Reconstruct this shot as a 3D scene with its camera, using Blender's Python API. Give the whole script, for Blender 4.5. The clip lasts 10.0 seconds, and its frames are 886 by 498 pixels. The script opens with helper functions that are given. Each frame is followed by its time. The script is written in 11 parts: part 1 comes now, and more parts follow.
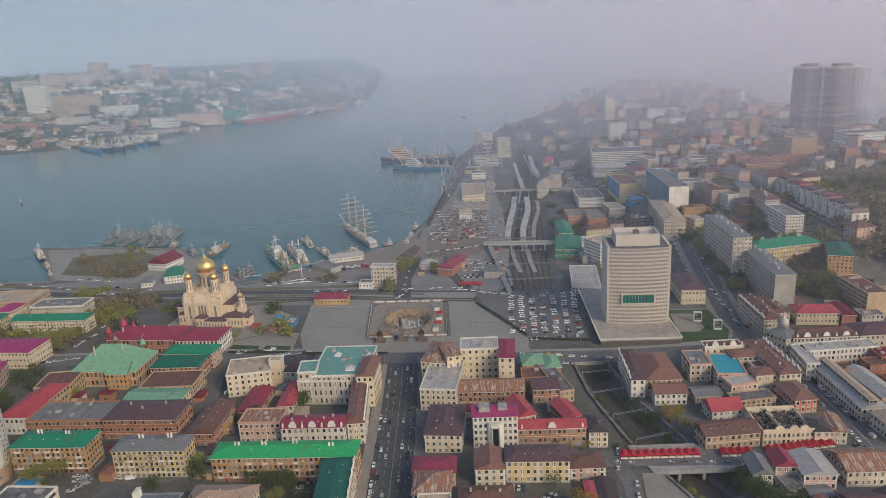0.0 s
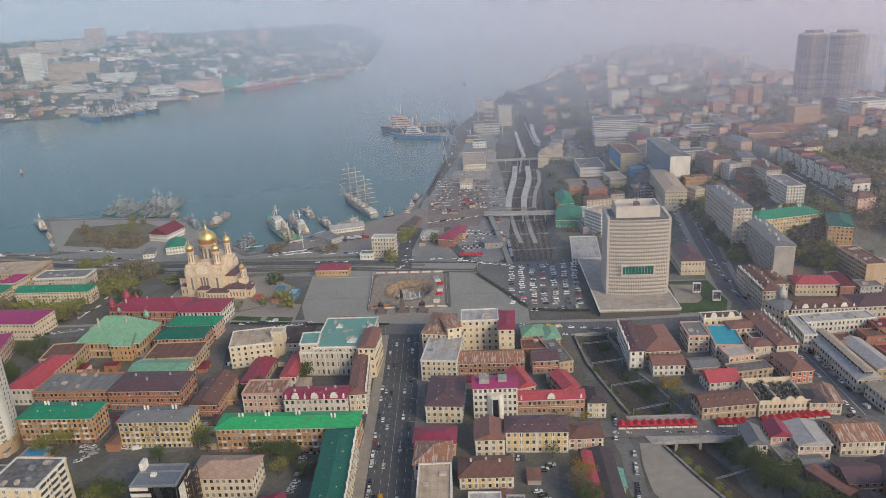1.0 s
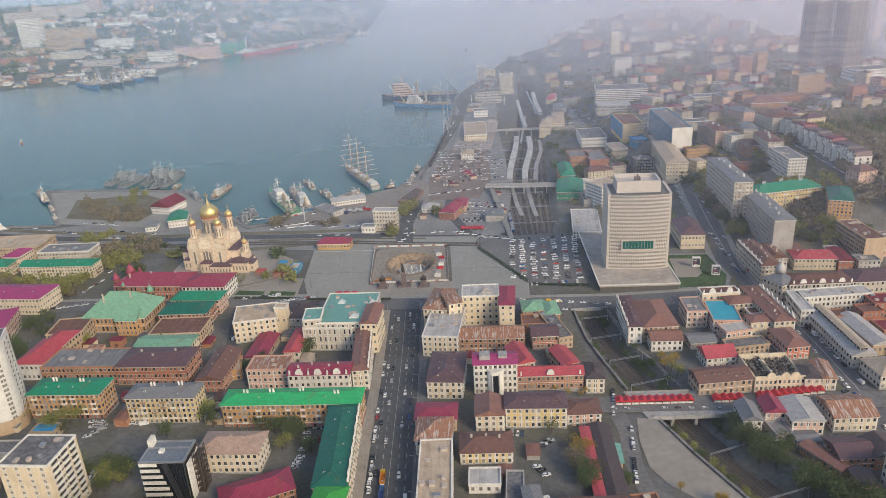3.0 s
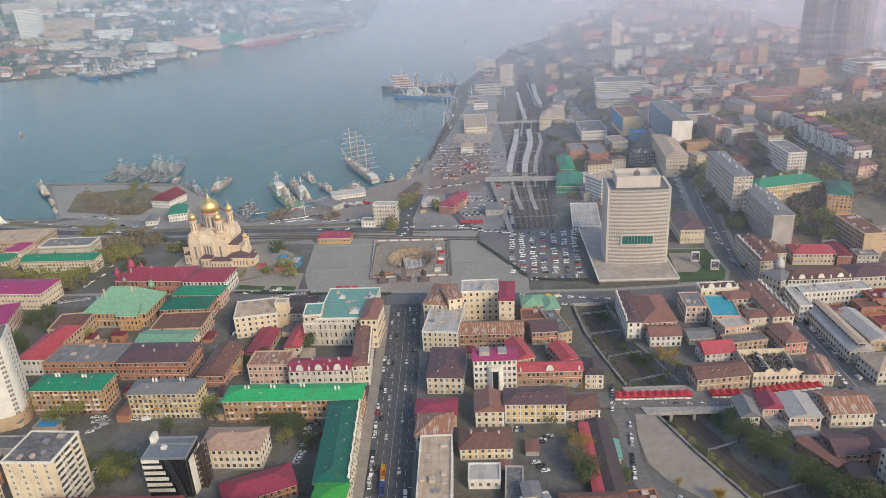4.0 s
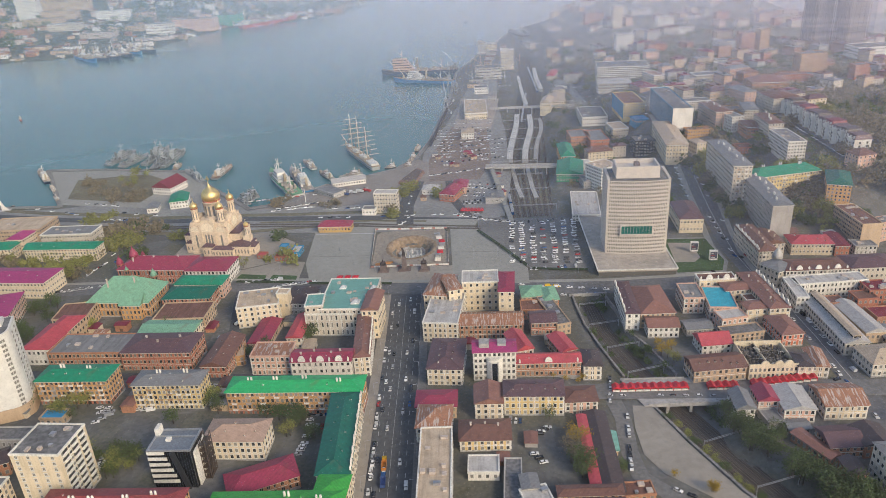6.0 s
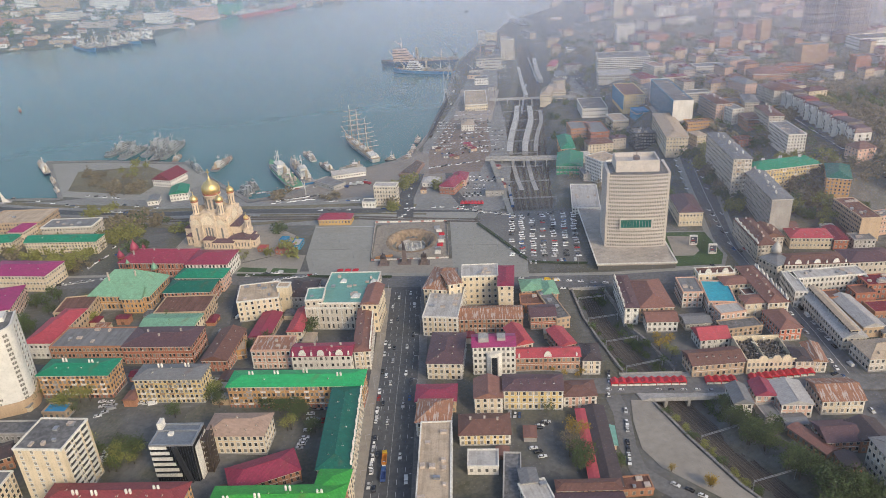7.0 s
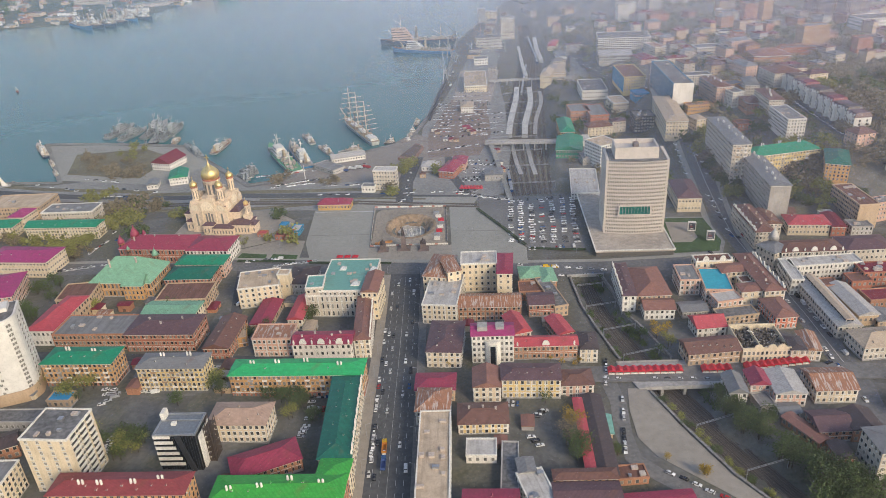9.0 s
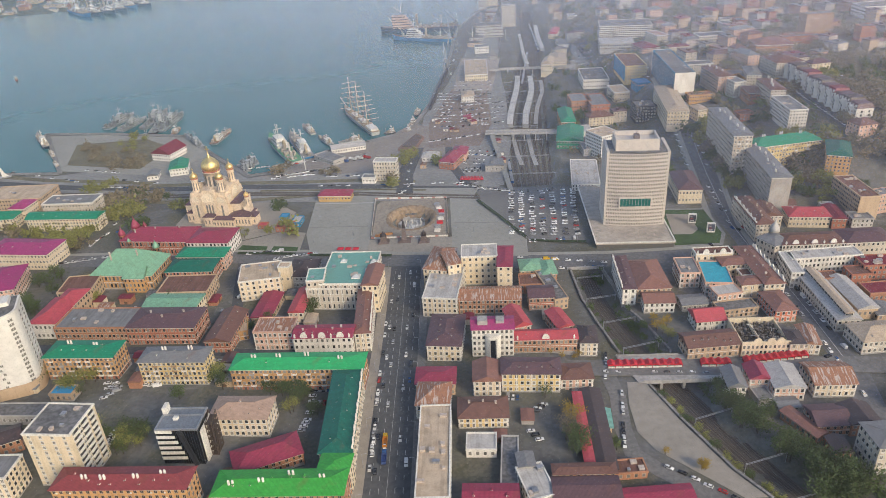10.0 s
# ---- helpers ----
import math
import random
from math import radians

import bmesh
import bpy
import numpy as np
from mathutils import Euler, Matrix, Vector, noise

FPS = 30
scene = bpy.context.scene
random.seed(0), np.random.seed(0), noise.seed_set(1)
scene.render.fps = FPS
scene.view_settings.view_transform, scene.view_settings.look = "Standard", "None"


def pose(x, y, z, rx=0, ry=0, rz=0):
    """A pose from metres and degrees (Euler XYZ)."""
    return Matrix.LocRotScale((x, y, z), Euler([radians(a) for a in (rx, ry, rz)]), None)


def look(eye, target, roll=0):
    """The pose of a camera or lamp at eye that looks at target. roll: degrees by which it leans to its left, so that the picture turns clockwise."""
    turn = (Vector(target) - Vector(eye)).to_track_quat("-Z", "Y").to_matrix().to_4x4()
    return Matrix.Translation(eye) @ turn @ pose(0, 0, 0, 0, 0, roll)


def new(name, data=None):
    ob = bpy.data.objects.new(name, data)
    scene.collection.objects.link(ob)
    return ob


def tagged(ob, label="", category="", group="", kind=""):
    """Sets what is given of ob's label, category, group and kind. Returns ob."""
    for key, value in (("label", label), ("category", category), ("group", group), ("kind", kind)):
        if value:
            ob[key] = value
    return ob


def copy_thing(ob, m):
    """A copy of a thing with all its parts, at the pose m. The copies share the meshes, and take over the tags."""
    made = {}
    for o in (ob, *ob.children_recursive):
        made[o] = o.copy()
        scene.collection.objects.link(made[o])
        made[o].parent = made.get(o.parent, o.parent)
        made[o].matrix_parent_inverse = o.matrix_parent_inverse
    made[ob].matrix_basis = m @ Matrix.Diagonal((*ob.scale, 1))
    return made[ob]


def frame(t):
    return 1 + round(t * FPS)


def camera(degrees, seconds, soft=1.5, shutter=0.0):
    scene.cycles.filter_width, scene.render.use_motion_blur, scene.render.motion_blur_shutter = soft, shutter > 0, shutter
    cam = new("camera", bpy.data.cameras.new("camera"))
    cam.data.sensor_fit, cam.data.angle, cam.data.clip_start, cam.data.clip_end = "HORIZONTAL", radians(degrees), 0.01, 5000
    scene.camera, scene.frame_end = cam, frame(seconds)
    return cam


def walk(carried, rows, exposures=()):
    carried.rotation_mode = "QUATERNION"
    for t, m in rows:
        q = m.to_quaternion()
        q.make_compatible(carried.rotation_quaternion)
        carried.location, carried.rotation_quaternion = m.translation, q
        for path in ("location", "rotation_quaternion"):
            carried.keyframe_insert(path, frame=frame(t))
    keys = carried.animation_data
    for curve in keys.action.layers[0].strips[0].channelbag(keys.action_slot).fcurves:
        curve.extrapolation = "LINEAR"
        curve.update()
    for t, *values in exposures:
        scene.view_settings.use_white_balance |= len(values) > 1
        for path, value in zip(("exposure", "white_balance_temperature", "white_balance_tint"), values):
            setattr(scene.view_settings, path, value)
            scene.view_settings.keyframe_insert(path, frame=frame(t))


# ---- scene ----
cam = camera(63.8, 10.0, soft=0.5)
PATH = [
    (0, (-1.618, 10.350, 224.702), (-1.6135, 12.2699, 224.1421), -3.10),
    (0.5, (-1.329, 10.100, 226.663), (-1.3287, 12.0044, 226.0548), -3.18),
    (1, (-1.073, 9.933, 228.642), (-1.0764, 11.8243, 227.9946), -3.25),
    (1.5, (-0.847, 9.824, 230.632), (-0.8538, 11.7051, 229.9538), -3.31),
    (2, (-0.649, 9.754, 232.629), (-0.6581, 11.6257, 231.9257), -3.35),
    (2.5, (-0.475, 9.705, 234.627), (-0.4865, 11.5695, 233.9045), -3.39),
    (4, (-0.070, 9.581, 240.603), (-0.0845, 11.4288, 239.8395), -3.45),
    (4.5, (0.039, 9.531, 242.584), (0.0235, 11.3745, 241.8091), -3.45),
    (5, (0.141, 9.480, 244.560), (0.1248, 11.3184, 243.7732), -3.45),
    (5.5, (0.241, 9.435, 246.533), (0.2237, 11.2674, 245.7333), -3.44),
    (7, (0.571, 9.464, 252.462), (0.5513, 11.2781, 251.6203), -3.42),
    (7.5, (0.708, 9.593, 254.458), (0.6871, 11.4004, 253.6011), -3.42),
    (8, (0.866, 9.824, 256.474), (0.8449, 11.6241, 255.6021), -3.42),
    (8.5, (1.052, 10.188, 258.517), (1.0300, 11.9804, 257.6309), -3.43),
    (9, (1.270, 10.719, 260.597), (1.2480, 12.5042, 259.6959), -3.45),
    (9.5, (1.528, 11.457, 262.723), (1.5044, 13.2344, 261.8062), -3.48),
    (10, (1.831, 12.446, 264.906), (1.8047, 14.2134, 263.9711), -3.53),
]
EXPOSURES = [(0, 0.03), (0.5, 0.1), (1, 0.2), (2.5, 0.4), (4, 0.49), (7.5, 0.52), (10, 0.56)]
walk(cam, [(t, look(eye, target, roll)) for t, eye, target, roll in PATH], EXPOSURES)

# ---------------------------------------------------------------- world, sun
world = bpy.data.worlds.new("sky")
scene.world = world
world.use_nodes = True
SUN_EL, SUN_AZ = 30.0, 142.0          # the sun is low, behind the camera and to its right, veiled by thin cloud
wn = world.node_tree
bg = wn.nodes["Background"]
sky = wn.nodes.new("ShaderNodeTexSky")
sky.sky_type = "NISHITA"
sky.sun_disc = False
sky.sun_elevation = radians(SUN_EL)
sky.sun_rotation = radians(SUN_AZ)
sky.dust_density = 1.6
sky.air_density = 1.0
wn.links.new(sky.outputs["Color"], bg.inputs["Color"])
bg.inputs["Strength"].default_value = 0.14
sun = new("sun", bpy.data.lights.new("sun", "SUN"))
sun.data.energy = 1.75
sun.data.angle = radians(14)
sun.data.color = (1.0, 0.82, 0.55)
az = radians(SUN_AZ)
sun.matrix_world = look((0, 0, 0), (-math.sin(az) * math.cos(radians(SUN_EL)), -math.cos(az) * math.cos(radians(SUN_EL)), -math.sin(radians(SUN_EL))))

# ---------------------------------------------------------------- materials
MATS = {}


def nodes_of(name):
    m = bpy.data.materials.new(name)
    m.use_nodes = True
    nt = m.node_tree
    return m, nt, nt.nodes["Principled BSDF"]


def ramp(nt, fac, lo, hi, a=0.35, b=0.65):
    r = nt.nodes.new("ShaderNodeValToRGB")
    r.color_ramp.elements[0].position, r.color_ramp.elements[1].position = a, b
    r.color_ramp.elements[0].color, r.color_ramp.elements[1].color = (*lo, 1), (*hi, 1)
    nt.links.new(fac, r.inputs["Fac"])
    return r.outputs["Color"]


def grain(nt, scale, detail=4.0, stretch=None):
    tc = nt.nodes.new("ShaderNodeTexCoord")
    out = tc.outputs["Object"]
    if stretch:
        mp = nt.nodes.new("ShaderNodeMapping")
        mp.inputs["Scale"].default_value = stretch
        nt.links.new(out, mp.inputs["Vector"])
        out = mp.outputs["Vector"]
    n = nt.nodes.new("ShaderNodeTexNoise")
    n.inputs["Scale"].default_value, n.inputs["Detail"].default_value = scale, detail
    nt.links.new(out, n.inputs["Vector"])
    return n.outputs["Fac"]


def mixed(nt, a, b, fac, mode="MULTIPLY"):
    x = nt.nodes.new("ShaderNodeMix")
    x.data_type, x.blend_type = "RGBA", mode
    if isinstance(fac, float):
        x.inputs["Factor"].default_value = fac
    else:
        nt.links.new(fac, x.inputs["Factor"])
    nt.links.new(a, x.inputs["A"])
    nt.links.new(b, x.inputs["B"])
    return x.outputs["Result"]


def scaled(c, k):
    return tuple(min(0.95, v * k) for v in c)


def plain(name, c, rough=0.7, metal=0.0, fine=1.2, coarse=0.08, vary=0.16, stretch=None, bump=0.15, tone=0.0):
    """A surface with fine grain, broad stains and a little change from piece to piece."""
    if name in MATS:
        return MATS[name]
    m, nt, p = nodes_of(name)
    f = ramp(nt, grain(nt, fine, 5.0, stretch), scaled(c, 1 - vary), scaled(c, 1 + vary))
    g = ramp(nt, grain(nt, coarse, 3.0), (1 - vary * 1.3,) * 3, (1.0,) * 3, 0.3, 0.6)
    col = mixed(nt, f, g, 1.0)
    if tone:
        oi = nt.nodes.new("ShaderNodeObjectInfo")
        col = mixed(nt, col, ramp(nt, oi.outputs["Random"], (1 - tone,) * 3, (1 + tone * 0.4,) * 3, 0.0, 1.0), 1.0)
    nt.links.new(col, p.inputs["Base Color"])
    p.inputs["Roughness"].default_value, p.inputs["Metallic"].default_value = rough, metal
    if bump:
        b = nt.nodes.new("ShaderNodeBump")
        b.inputs["Strength"].default_value, b.inputs["Distance"].default_value = bump, 0.1
        nt.links.new(grain(nt, fine * 3), b.inputs["Height"])
        nt.links.new(b.outputs["Normal"], p.inputs["Normal"])
    MATS[name] = m
    return m


# haze: wall tone for distant buildings with the haze put into the colour
WALL = dict(cream=(.66, .56, .41), white=(.74, .71, .66), pink=(.62, .40, .31), brick=(.41, .205, .125), orange=(.52, .30, .13),
            yellow=(.62, .47, .22), grey=(.40, .38, .36), tan=(.50, .37, .25), stone=(.55, .49, .41), dark=(.05, .05, .06),
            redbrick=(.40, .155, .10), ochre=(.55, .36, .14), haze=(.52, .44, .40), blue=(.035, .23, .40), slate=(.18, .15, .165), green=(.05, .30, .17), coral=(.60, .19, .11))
ROOF = dict(green=(.03, .39, .13), teal=(.16, .36, .31), dkgreen=(.012, .13, .09), red=(.45, .072, .088), crimson=(.30, .04, .078),
            magenta=(.34, .042, .15), maroon=(.19, .025, .04), brown=(.17, .085, .065), dark=(.075, .055, .055), grey=(.20, .20, .205),
            rust=(.32, .15, .085), lgreen=(.20, .39, .26), beige=(.47, .37, .27), tan=(.42, .29, .22), leaf=(.05, .34, .05), brickred=(.26, .055, .058), blue=(.04, .27, .52), white=(.44, .42, .40),
            purple=(.125, .07, .078), jade=(.015, .23, .125), redbrown=(.25, .12, .092), cyan=(.03, .36, .48), flat=(.21, .20, .20))


def wall_mat(key):
    """Painted render or brick, streaked by rain, patched, with a little change from house to house."""
    name = "plaster_" + key
    if name in MATS:
        return MATS[name]
    c = WALL[key]
    m, nt, p = nodes_of(name)
    v = 0.20 if "brick" in key or key == "orange" else 0.09
    f = ramp(nt, grain(nt, 1.6, 6.0, (1, 1, 1.6)), scaled(c, 1 - v), scaled(c, 1 + v))
    f = mixed(nt, f, ramp(nt, grain(nt, 0.8, 4.0, (1, 1, 0.09)), (.91, .90, .89), (1.03,) * 3, 0.32, 0.55), 1.0)
    f = mixed(nt, f, ramp(nt, grain(nt, 0.11, 4.0), (.86, .85, .84), (1.0,) * 3, 0.35, 0.55), 1.0)
    oi = nt.nodes.new("ShaderNodeObjectInfo")
    f = mixed(nt, f, ramp(nt, oi.outputs["Random"], (.88, .87, .86), (1.04, 1.04, 1.02), 0.0, 1.0), 1.0)
    nt.links.new(f, p.inputs["Base Color"])
    p.inputs["Roughness"].default_value = 0.88
    b = nt.nodes.new("ShaderNodeBump")
    b.inputs["Strength"].default_value, b.inputs["Distance"].default_value = 0.2, 0.1
    nt.links.new(grain(nt, 3.0), b.inputs["Height"])
    nt.links.new(b.outputs["Normal"], p.inputs["Normal"])
    MATS[name] = m
    return m


def felt_mat(key):
    """Rolled roofing felt with broad sheets, patches and stains."""
    name = "felt_" + key
    if name in MATS:
        return MATS[name]
    c = ROOF[key]
    m, nt, p = nodes_of(name)
    f = ramp(nt, grain(nt, 0.9, 6.0), scaled(c, 0.92), scaled(c, 1.07))
    f = mixed(nt, f, ramp(nt, grain(nt, 0.16, 5.0), (.84, .83, .81), (1.03,) * 3, 0.36, 0.56), 1.0)
    f = mixed(nt, f, ramp(nt, grain(nt, 0.5, 2.0, (1, .06, 1)), (.88,) * 3, (1.05,) * 3, 0.42, 0.52), 1.0)
    nt.links.new(f, p.inputs["Base Color"])
    p.inputs["Roughness"].default_value = 0.9
    MATS[name] = m
    return m


def roof_mat(key):
    """Painted sheet metal with standing seams, patched and stained."""
    name = "sheet_" + key
    if name in MATS:
        return MATS[name]
    c = ROOF[key]
    m, nt, p = nodes_of(name)
    f = ramp(nt, grain(nt, 0.5, 6.0), scaled(c, 0.90), scaled(c, 1.08))
    worn = (.20, .09, .05) if key not in ("rust", "beige", "white") else (.5, .45, .4) if key == "rust" else scaled(c, 0.6)
    spot = ramp(nt, grain(nt, 1.1, 3.0, (1, .10, .3)), (0, 0, 0), (1, 1, 1), 0.54, 0.58) if key == "rust" else ramp(nt, grain(nt, 0.13, 6.0), (0, 0, 0), (1, 1, 1), 0.60, 0.74)
    wn_ = nt.nodes.new("ShaderNodeRGB")
    wn_.outputs[0].default_value = (*worn, 1)
    sep = nt.nodes.new("ShaderNodeMath")
    sep.operation = "MULTIPLY"
    sep.inputs[1].default_value = 0.75 if key == "rust" else 0.14 if key in ("beige", "tan", "white") else 0.3
    nt.links.new(spot, sep.inputs[0])
    col = mixed(nt, f, wn_.outputs[0], sep.outputs[0], "MIX")
    tc = nt.nodes.new("ShaderNodeTexCoord")
    w = nt.nodes.new("ShaderNodeTexWave")
    w.wave_type, w.bands_direction = "BANDS", "X"
    w.inputs["Scale"].default_value, w.inputs["Distortion"].default_value = 0.55, 0.0
    nt.links.new(tc.outputs["Object"], w.inputs["Vector"])
    seam = ramp(nt, w.outputs["Fac"], (0.66,) * 3, (1.0,) * 3, 0.02, 0.16)
    bk = nt.nodes.new("ShaderNodeTexBrick")
    for k, v in (("Color1", .90), ("Color2", 1.08), ("Mortar", .84)):
        bk.inputs[k].default_value = (v, v, v, 1)
    for k, v in (("Scale", 1.0), ("Mortar Size", .05), ("Brick Width", 2.4), ("Row Height", 1.3), ("Bias", -.1)):
        bk.inputs[k].default_value = v
    nt.links.new(tc.outputs["Object"], bk.inputs["Vector"])
    col = mixed(nt, col, bk.outputs["Color"], .8)
    nt.links.new(mixed(nt, col, seam, 1.0), p.inputs["Base Color"])
    p.inputs["Roughness"].default_value = 0.55
    b = nt.nodes.new("ShaderNodeBump")
    b.inputs["Strength"].default_value = 0.35
    nt.links.new(w.outputs["Fac"], b.inputs["Height"])
    nt.links.new(b.outputs["Normal"], p.inputs["Normal"])
    MATS[name] = m
    return m


def gloss(name, c, rough=0.12, metal=0.0):
    if name in MATS:
        return MATS[name]
    m = plain(name, c, rough, metal, 0.3, 0.02, 0.12, None, 0.0, 0.35)
    return m


def glass_mat():
    """Window panes: dark rooms behind some, pale blinds or painted sky reflections in others."""
    m, nt, p = nodes_of("window_glass")
    gi = nt.nodes.new("ShaderNodeNewGeometry")
    nt.links.new(ramp(nt, gi.outputs["Random Per Island"], (.040, .042, .046), (.30, .28, .25), 0.25, 1.0), p.inputs["Base Color"])
    p.inputs["Roughness"].default_value = 0.12
    return m


GLASS = glass_mat()
FRAME = plain("window_frame_paint", (.62, .60, .56), 0.6)
FRAME_DULL = plain("brown_window_frame", (.44, .34, .26), 0.7)
TRIM = plain("white_trim", (.70, .67, .61), 0.8)
CONC = plain("concrete", (.36, .345, .33), 0.9, 0, 0.5, 0.05, 0.15)
BITUMEN = plain("bitumen_roof", (.17, .165, .165), 0.9, 0, 0.5, 0.08, 0.28)
CHIMNEY = plain("chimney_render", (.50, .42, .36), 0.9)
STEEL = plain("galvanised_steel", (.40, .40, .41), 0.45, 0.6)

# ---------------------------------------------------------------- mesh helpers


def part(name, bm, material, parent=None, label="", kind=""):
    me = bpy.data.meshes.new(name)
    bm.to_mesh(me)
    bm.free()
    for mm in material if isinstance(material, (list, tuple)) else (material,):
        me.materials.append(mm)
    ob = new(name, me)
    if parent:
        ob.parent = parent
    if label or kind:
        tagged(ob, label, "", "", kind)
    return ob


def box(bm, x0, y0, z0, x1, y1, z1, mi=0):
    v = [bm.verts.new((x, y, z)) for z in (z0, z1) for y in (y0, y1) for x in (x0, x1)]
    for f in ((0, 2, 3, 1), (4, 5, 7, 6), (0, 1, 5, 4), (1, 3, 7, 5), (3, 2, 6, 7), (2, 0, 4, 6)):
        bm.faces.new([v[i] for i in f]).material_index = mi
    return v


def prism(bm, pts, z0, z1, mi=0, top=1.0, cx=0.0, cy=0.0):
    a = [bm.verts.new((x, y, z0)) for x, y in pts]
    b = [bm.verts.new((cx + (x - cx) * top, cy + (y - cy) * top, z1)) for x, y in pts]
    n = len(pts)
    for i in range(n):
        bm.faces.new((a[i], a[(i + 1) % n], b[(i + 1) % n], b[i])).material_index = mi
    bm.faces.new(b).material_index = mi
    bm.faces.new(a[::-1]).material_index = mi


def ring(n, r, x=0.0, y=0.0, turn=0.0):
    return [(x + r * math.cos(turn + 2 * math.pi * i / n), y + r * math.sin(turn + 2 * math.pi * i / n)) for i in range(n)]


def lathe(bm, prof, n=16, x=0.0, y=0.0, mi=0):
    rows = [[bm.verts.new((x + max(r, .01) * math.cos(2 * math.pi * i / n), y + max(r, .01) * math.sin(2 * math.pi * i / n), z)) for i in range(n)] for r, z in prof]
    for a, b in zip(rows, rows[1:]):
        for i in range(n):
            f = bm.faces.new((a[i], a[(i + 1) % n], b[(i + 1) % n], b[i]))
            f.material_index, f.smooth = mi, True
    bm.faces.new(rows[-1]).material_index = mi
    bm.faces.new(rows[0][::-1]).material_index = mi


def bar(bm, a, b, t, mi=0):
    """A square bar from a to b, t thick."""
    a, b = Vector(a), Vector(b)
    d = (b - a).normalized()
    u = d.cross(Vector((0, 0, 1)) if abs(d.z) < 0.9 else Vector((1, 0, 0))).normalized() * t / 2
    w = d.cross(u).normalized() * t / 2
    v = [bm.verts.new(p + s * u + q * w) for p in (a, b) for s, q in ((-1, -1), (1, -1), (1, 1), (-1, 1))]
    for f in ((0, 1, 2, 3), (7, 6, 5, 4), (0, 4, 5, 1), (1, 5, 6, 2), (2, 6, 7, 3), (3, 7, 4, 0)):
        bm.faces.new([v[i] for i in f]).material_index = mi


def ease(v, a, b):
    s = min(1.0, max(0.0, (v - a) / (b - a)))
    return s * s * (3 - 2 * s)


def base_height(x, y):
    """The lie of the land: flat by the water, a hill on the right, a gentle rise towards the near blocks."""
    e1 = ease(x, 270, 400) * ease(y, 520, 640)
    z = 42.0 * e1 + 22.0 * (1 - e1) * ease(x, 222, 262) * min(1.0, max(0.0, (y - 505) / 330))
    z += 8.0 * ease(-y, -440, -320) * (0.5 + 0.5 * ease(-x, 40, 160)) * ease(-x, -75, -55)
    return z


def empty(name, x, y, z, rz=0.0):
    e = new(name)
    e.matrix_basis = pose(x, y, z, 0, 0, rz)
    e.empty_display_size = 1.0
    return e


# ---------------------------------------------------------------- land and water
LAND = [(-2400, -400), (-2400, 1000), (-900, 800), (-486, 744), (-418, 736), (-501, 880), (-424, 870), (-313, 842), (-262, 773), (-203, 698),
        (-170, 706), (-144, 749), (-88, 783), (-57, 803), (-35, 840), (-18, 914), (8, 1110), (25, 1318), (33, 1404), (122, 1716), (205, 1990),
        (300, 2117), (444, 2351), (671, 2944), (900, 3000), (980, 2200), (850, 1430), (900, 1200), (2400, 1050), (2400, -400)]
BANK_W = [(88, 470), (89, 428), (94, 396), (100, 365), (110, 333), (119.5, 303), (133, 267), (144, 248), (166, 190)]
BANK_E = [(111, 470), (114, 448), (115, 418), (123, 397), (131, 364), (146, 335), (151, 310), (164, 291), (178, 272), (192, 248), (212, 190)]
CUT_NEAR = BANK_W + BANK_E[::-1]
CUT_FAR = [(52, 632), (55, 790), (92, 1000), (134, 1260), (160, 1600), (200, 1600), (186, 1260), (150, 1000), (124, 790), (106, 632)]


def inside_depth(px, py, poly):
    """How far points lie inside a polygon (negative outside)."""
    best = np.full(px.shape, 1e9)
    odd = np.zeros(px.shape, bool)
    n = len(poly)
    for i in range(n):
        (ax, ay), (bx, by) = poly[i], poly[(i + 1) % n]
        dx, dy = bx - ax, by - ay
        t = np.clip(((px - ax) * dx + (py - ay) * dy) / (dx * dx + dy * dy), 0, 1)
        best = np.minimum(best, np.hypot(px - ax - t * dx, py - ay - t * dy))
        cross = (ay > py) != (by > py)
        odd ^= cross & (px < ax + (py - ay) * dx / (dy if dy else 1e-9))
    return np.where(odd, best, -best)


def soft(v, a, b):
    s = np.clip((v - a) / (b - a), 0, 1)
    return s * s * (3 - 2 * s)


def grid_mesh(name, xs, ys, zz, material):
    nx, ny = len(xs), len(ys)
    co = np.stack([np.repeat(xs[None], ny, 0).ravel(), np.repeat(ys[:, None], nx, 1).ravel(), zz.ravel()], 1)
    i = (np.arange(ny - 1)[:, None] * nx + np.arange(nx - 1)[None]).ravel()
    faces = np.stack([i, i + 1, i + nx + 1, i + nx], 1)
    me = bpy.data.meshes.new(name)
    me.from_pydata(co.tolist(), [], faces.tolist())
    me.polygons.foreach_set("use_smooth", np.ones(len(faces), bool))
    me.materials.append(material)
    return new(name, me)


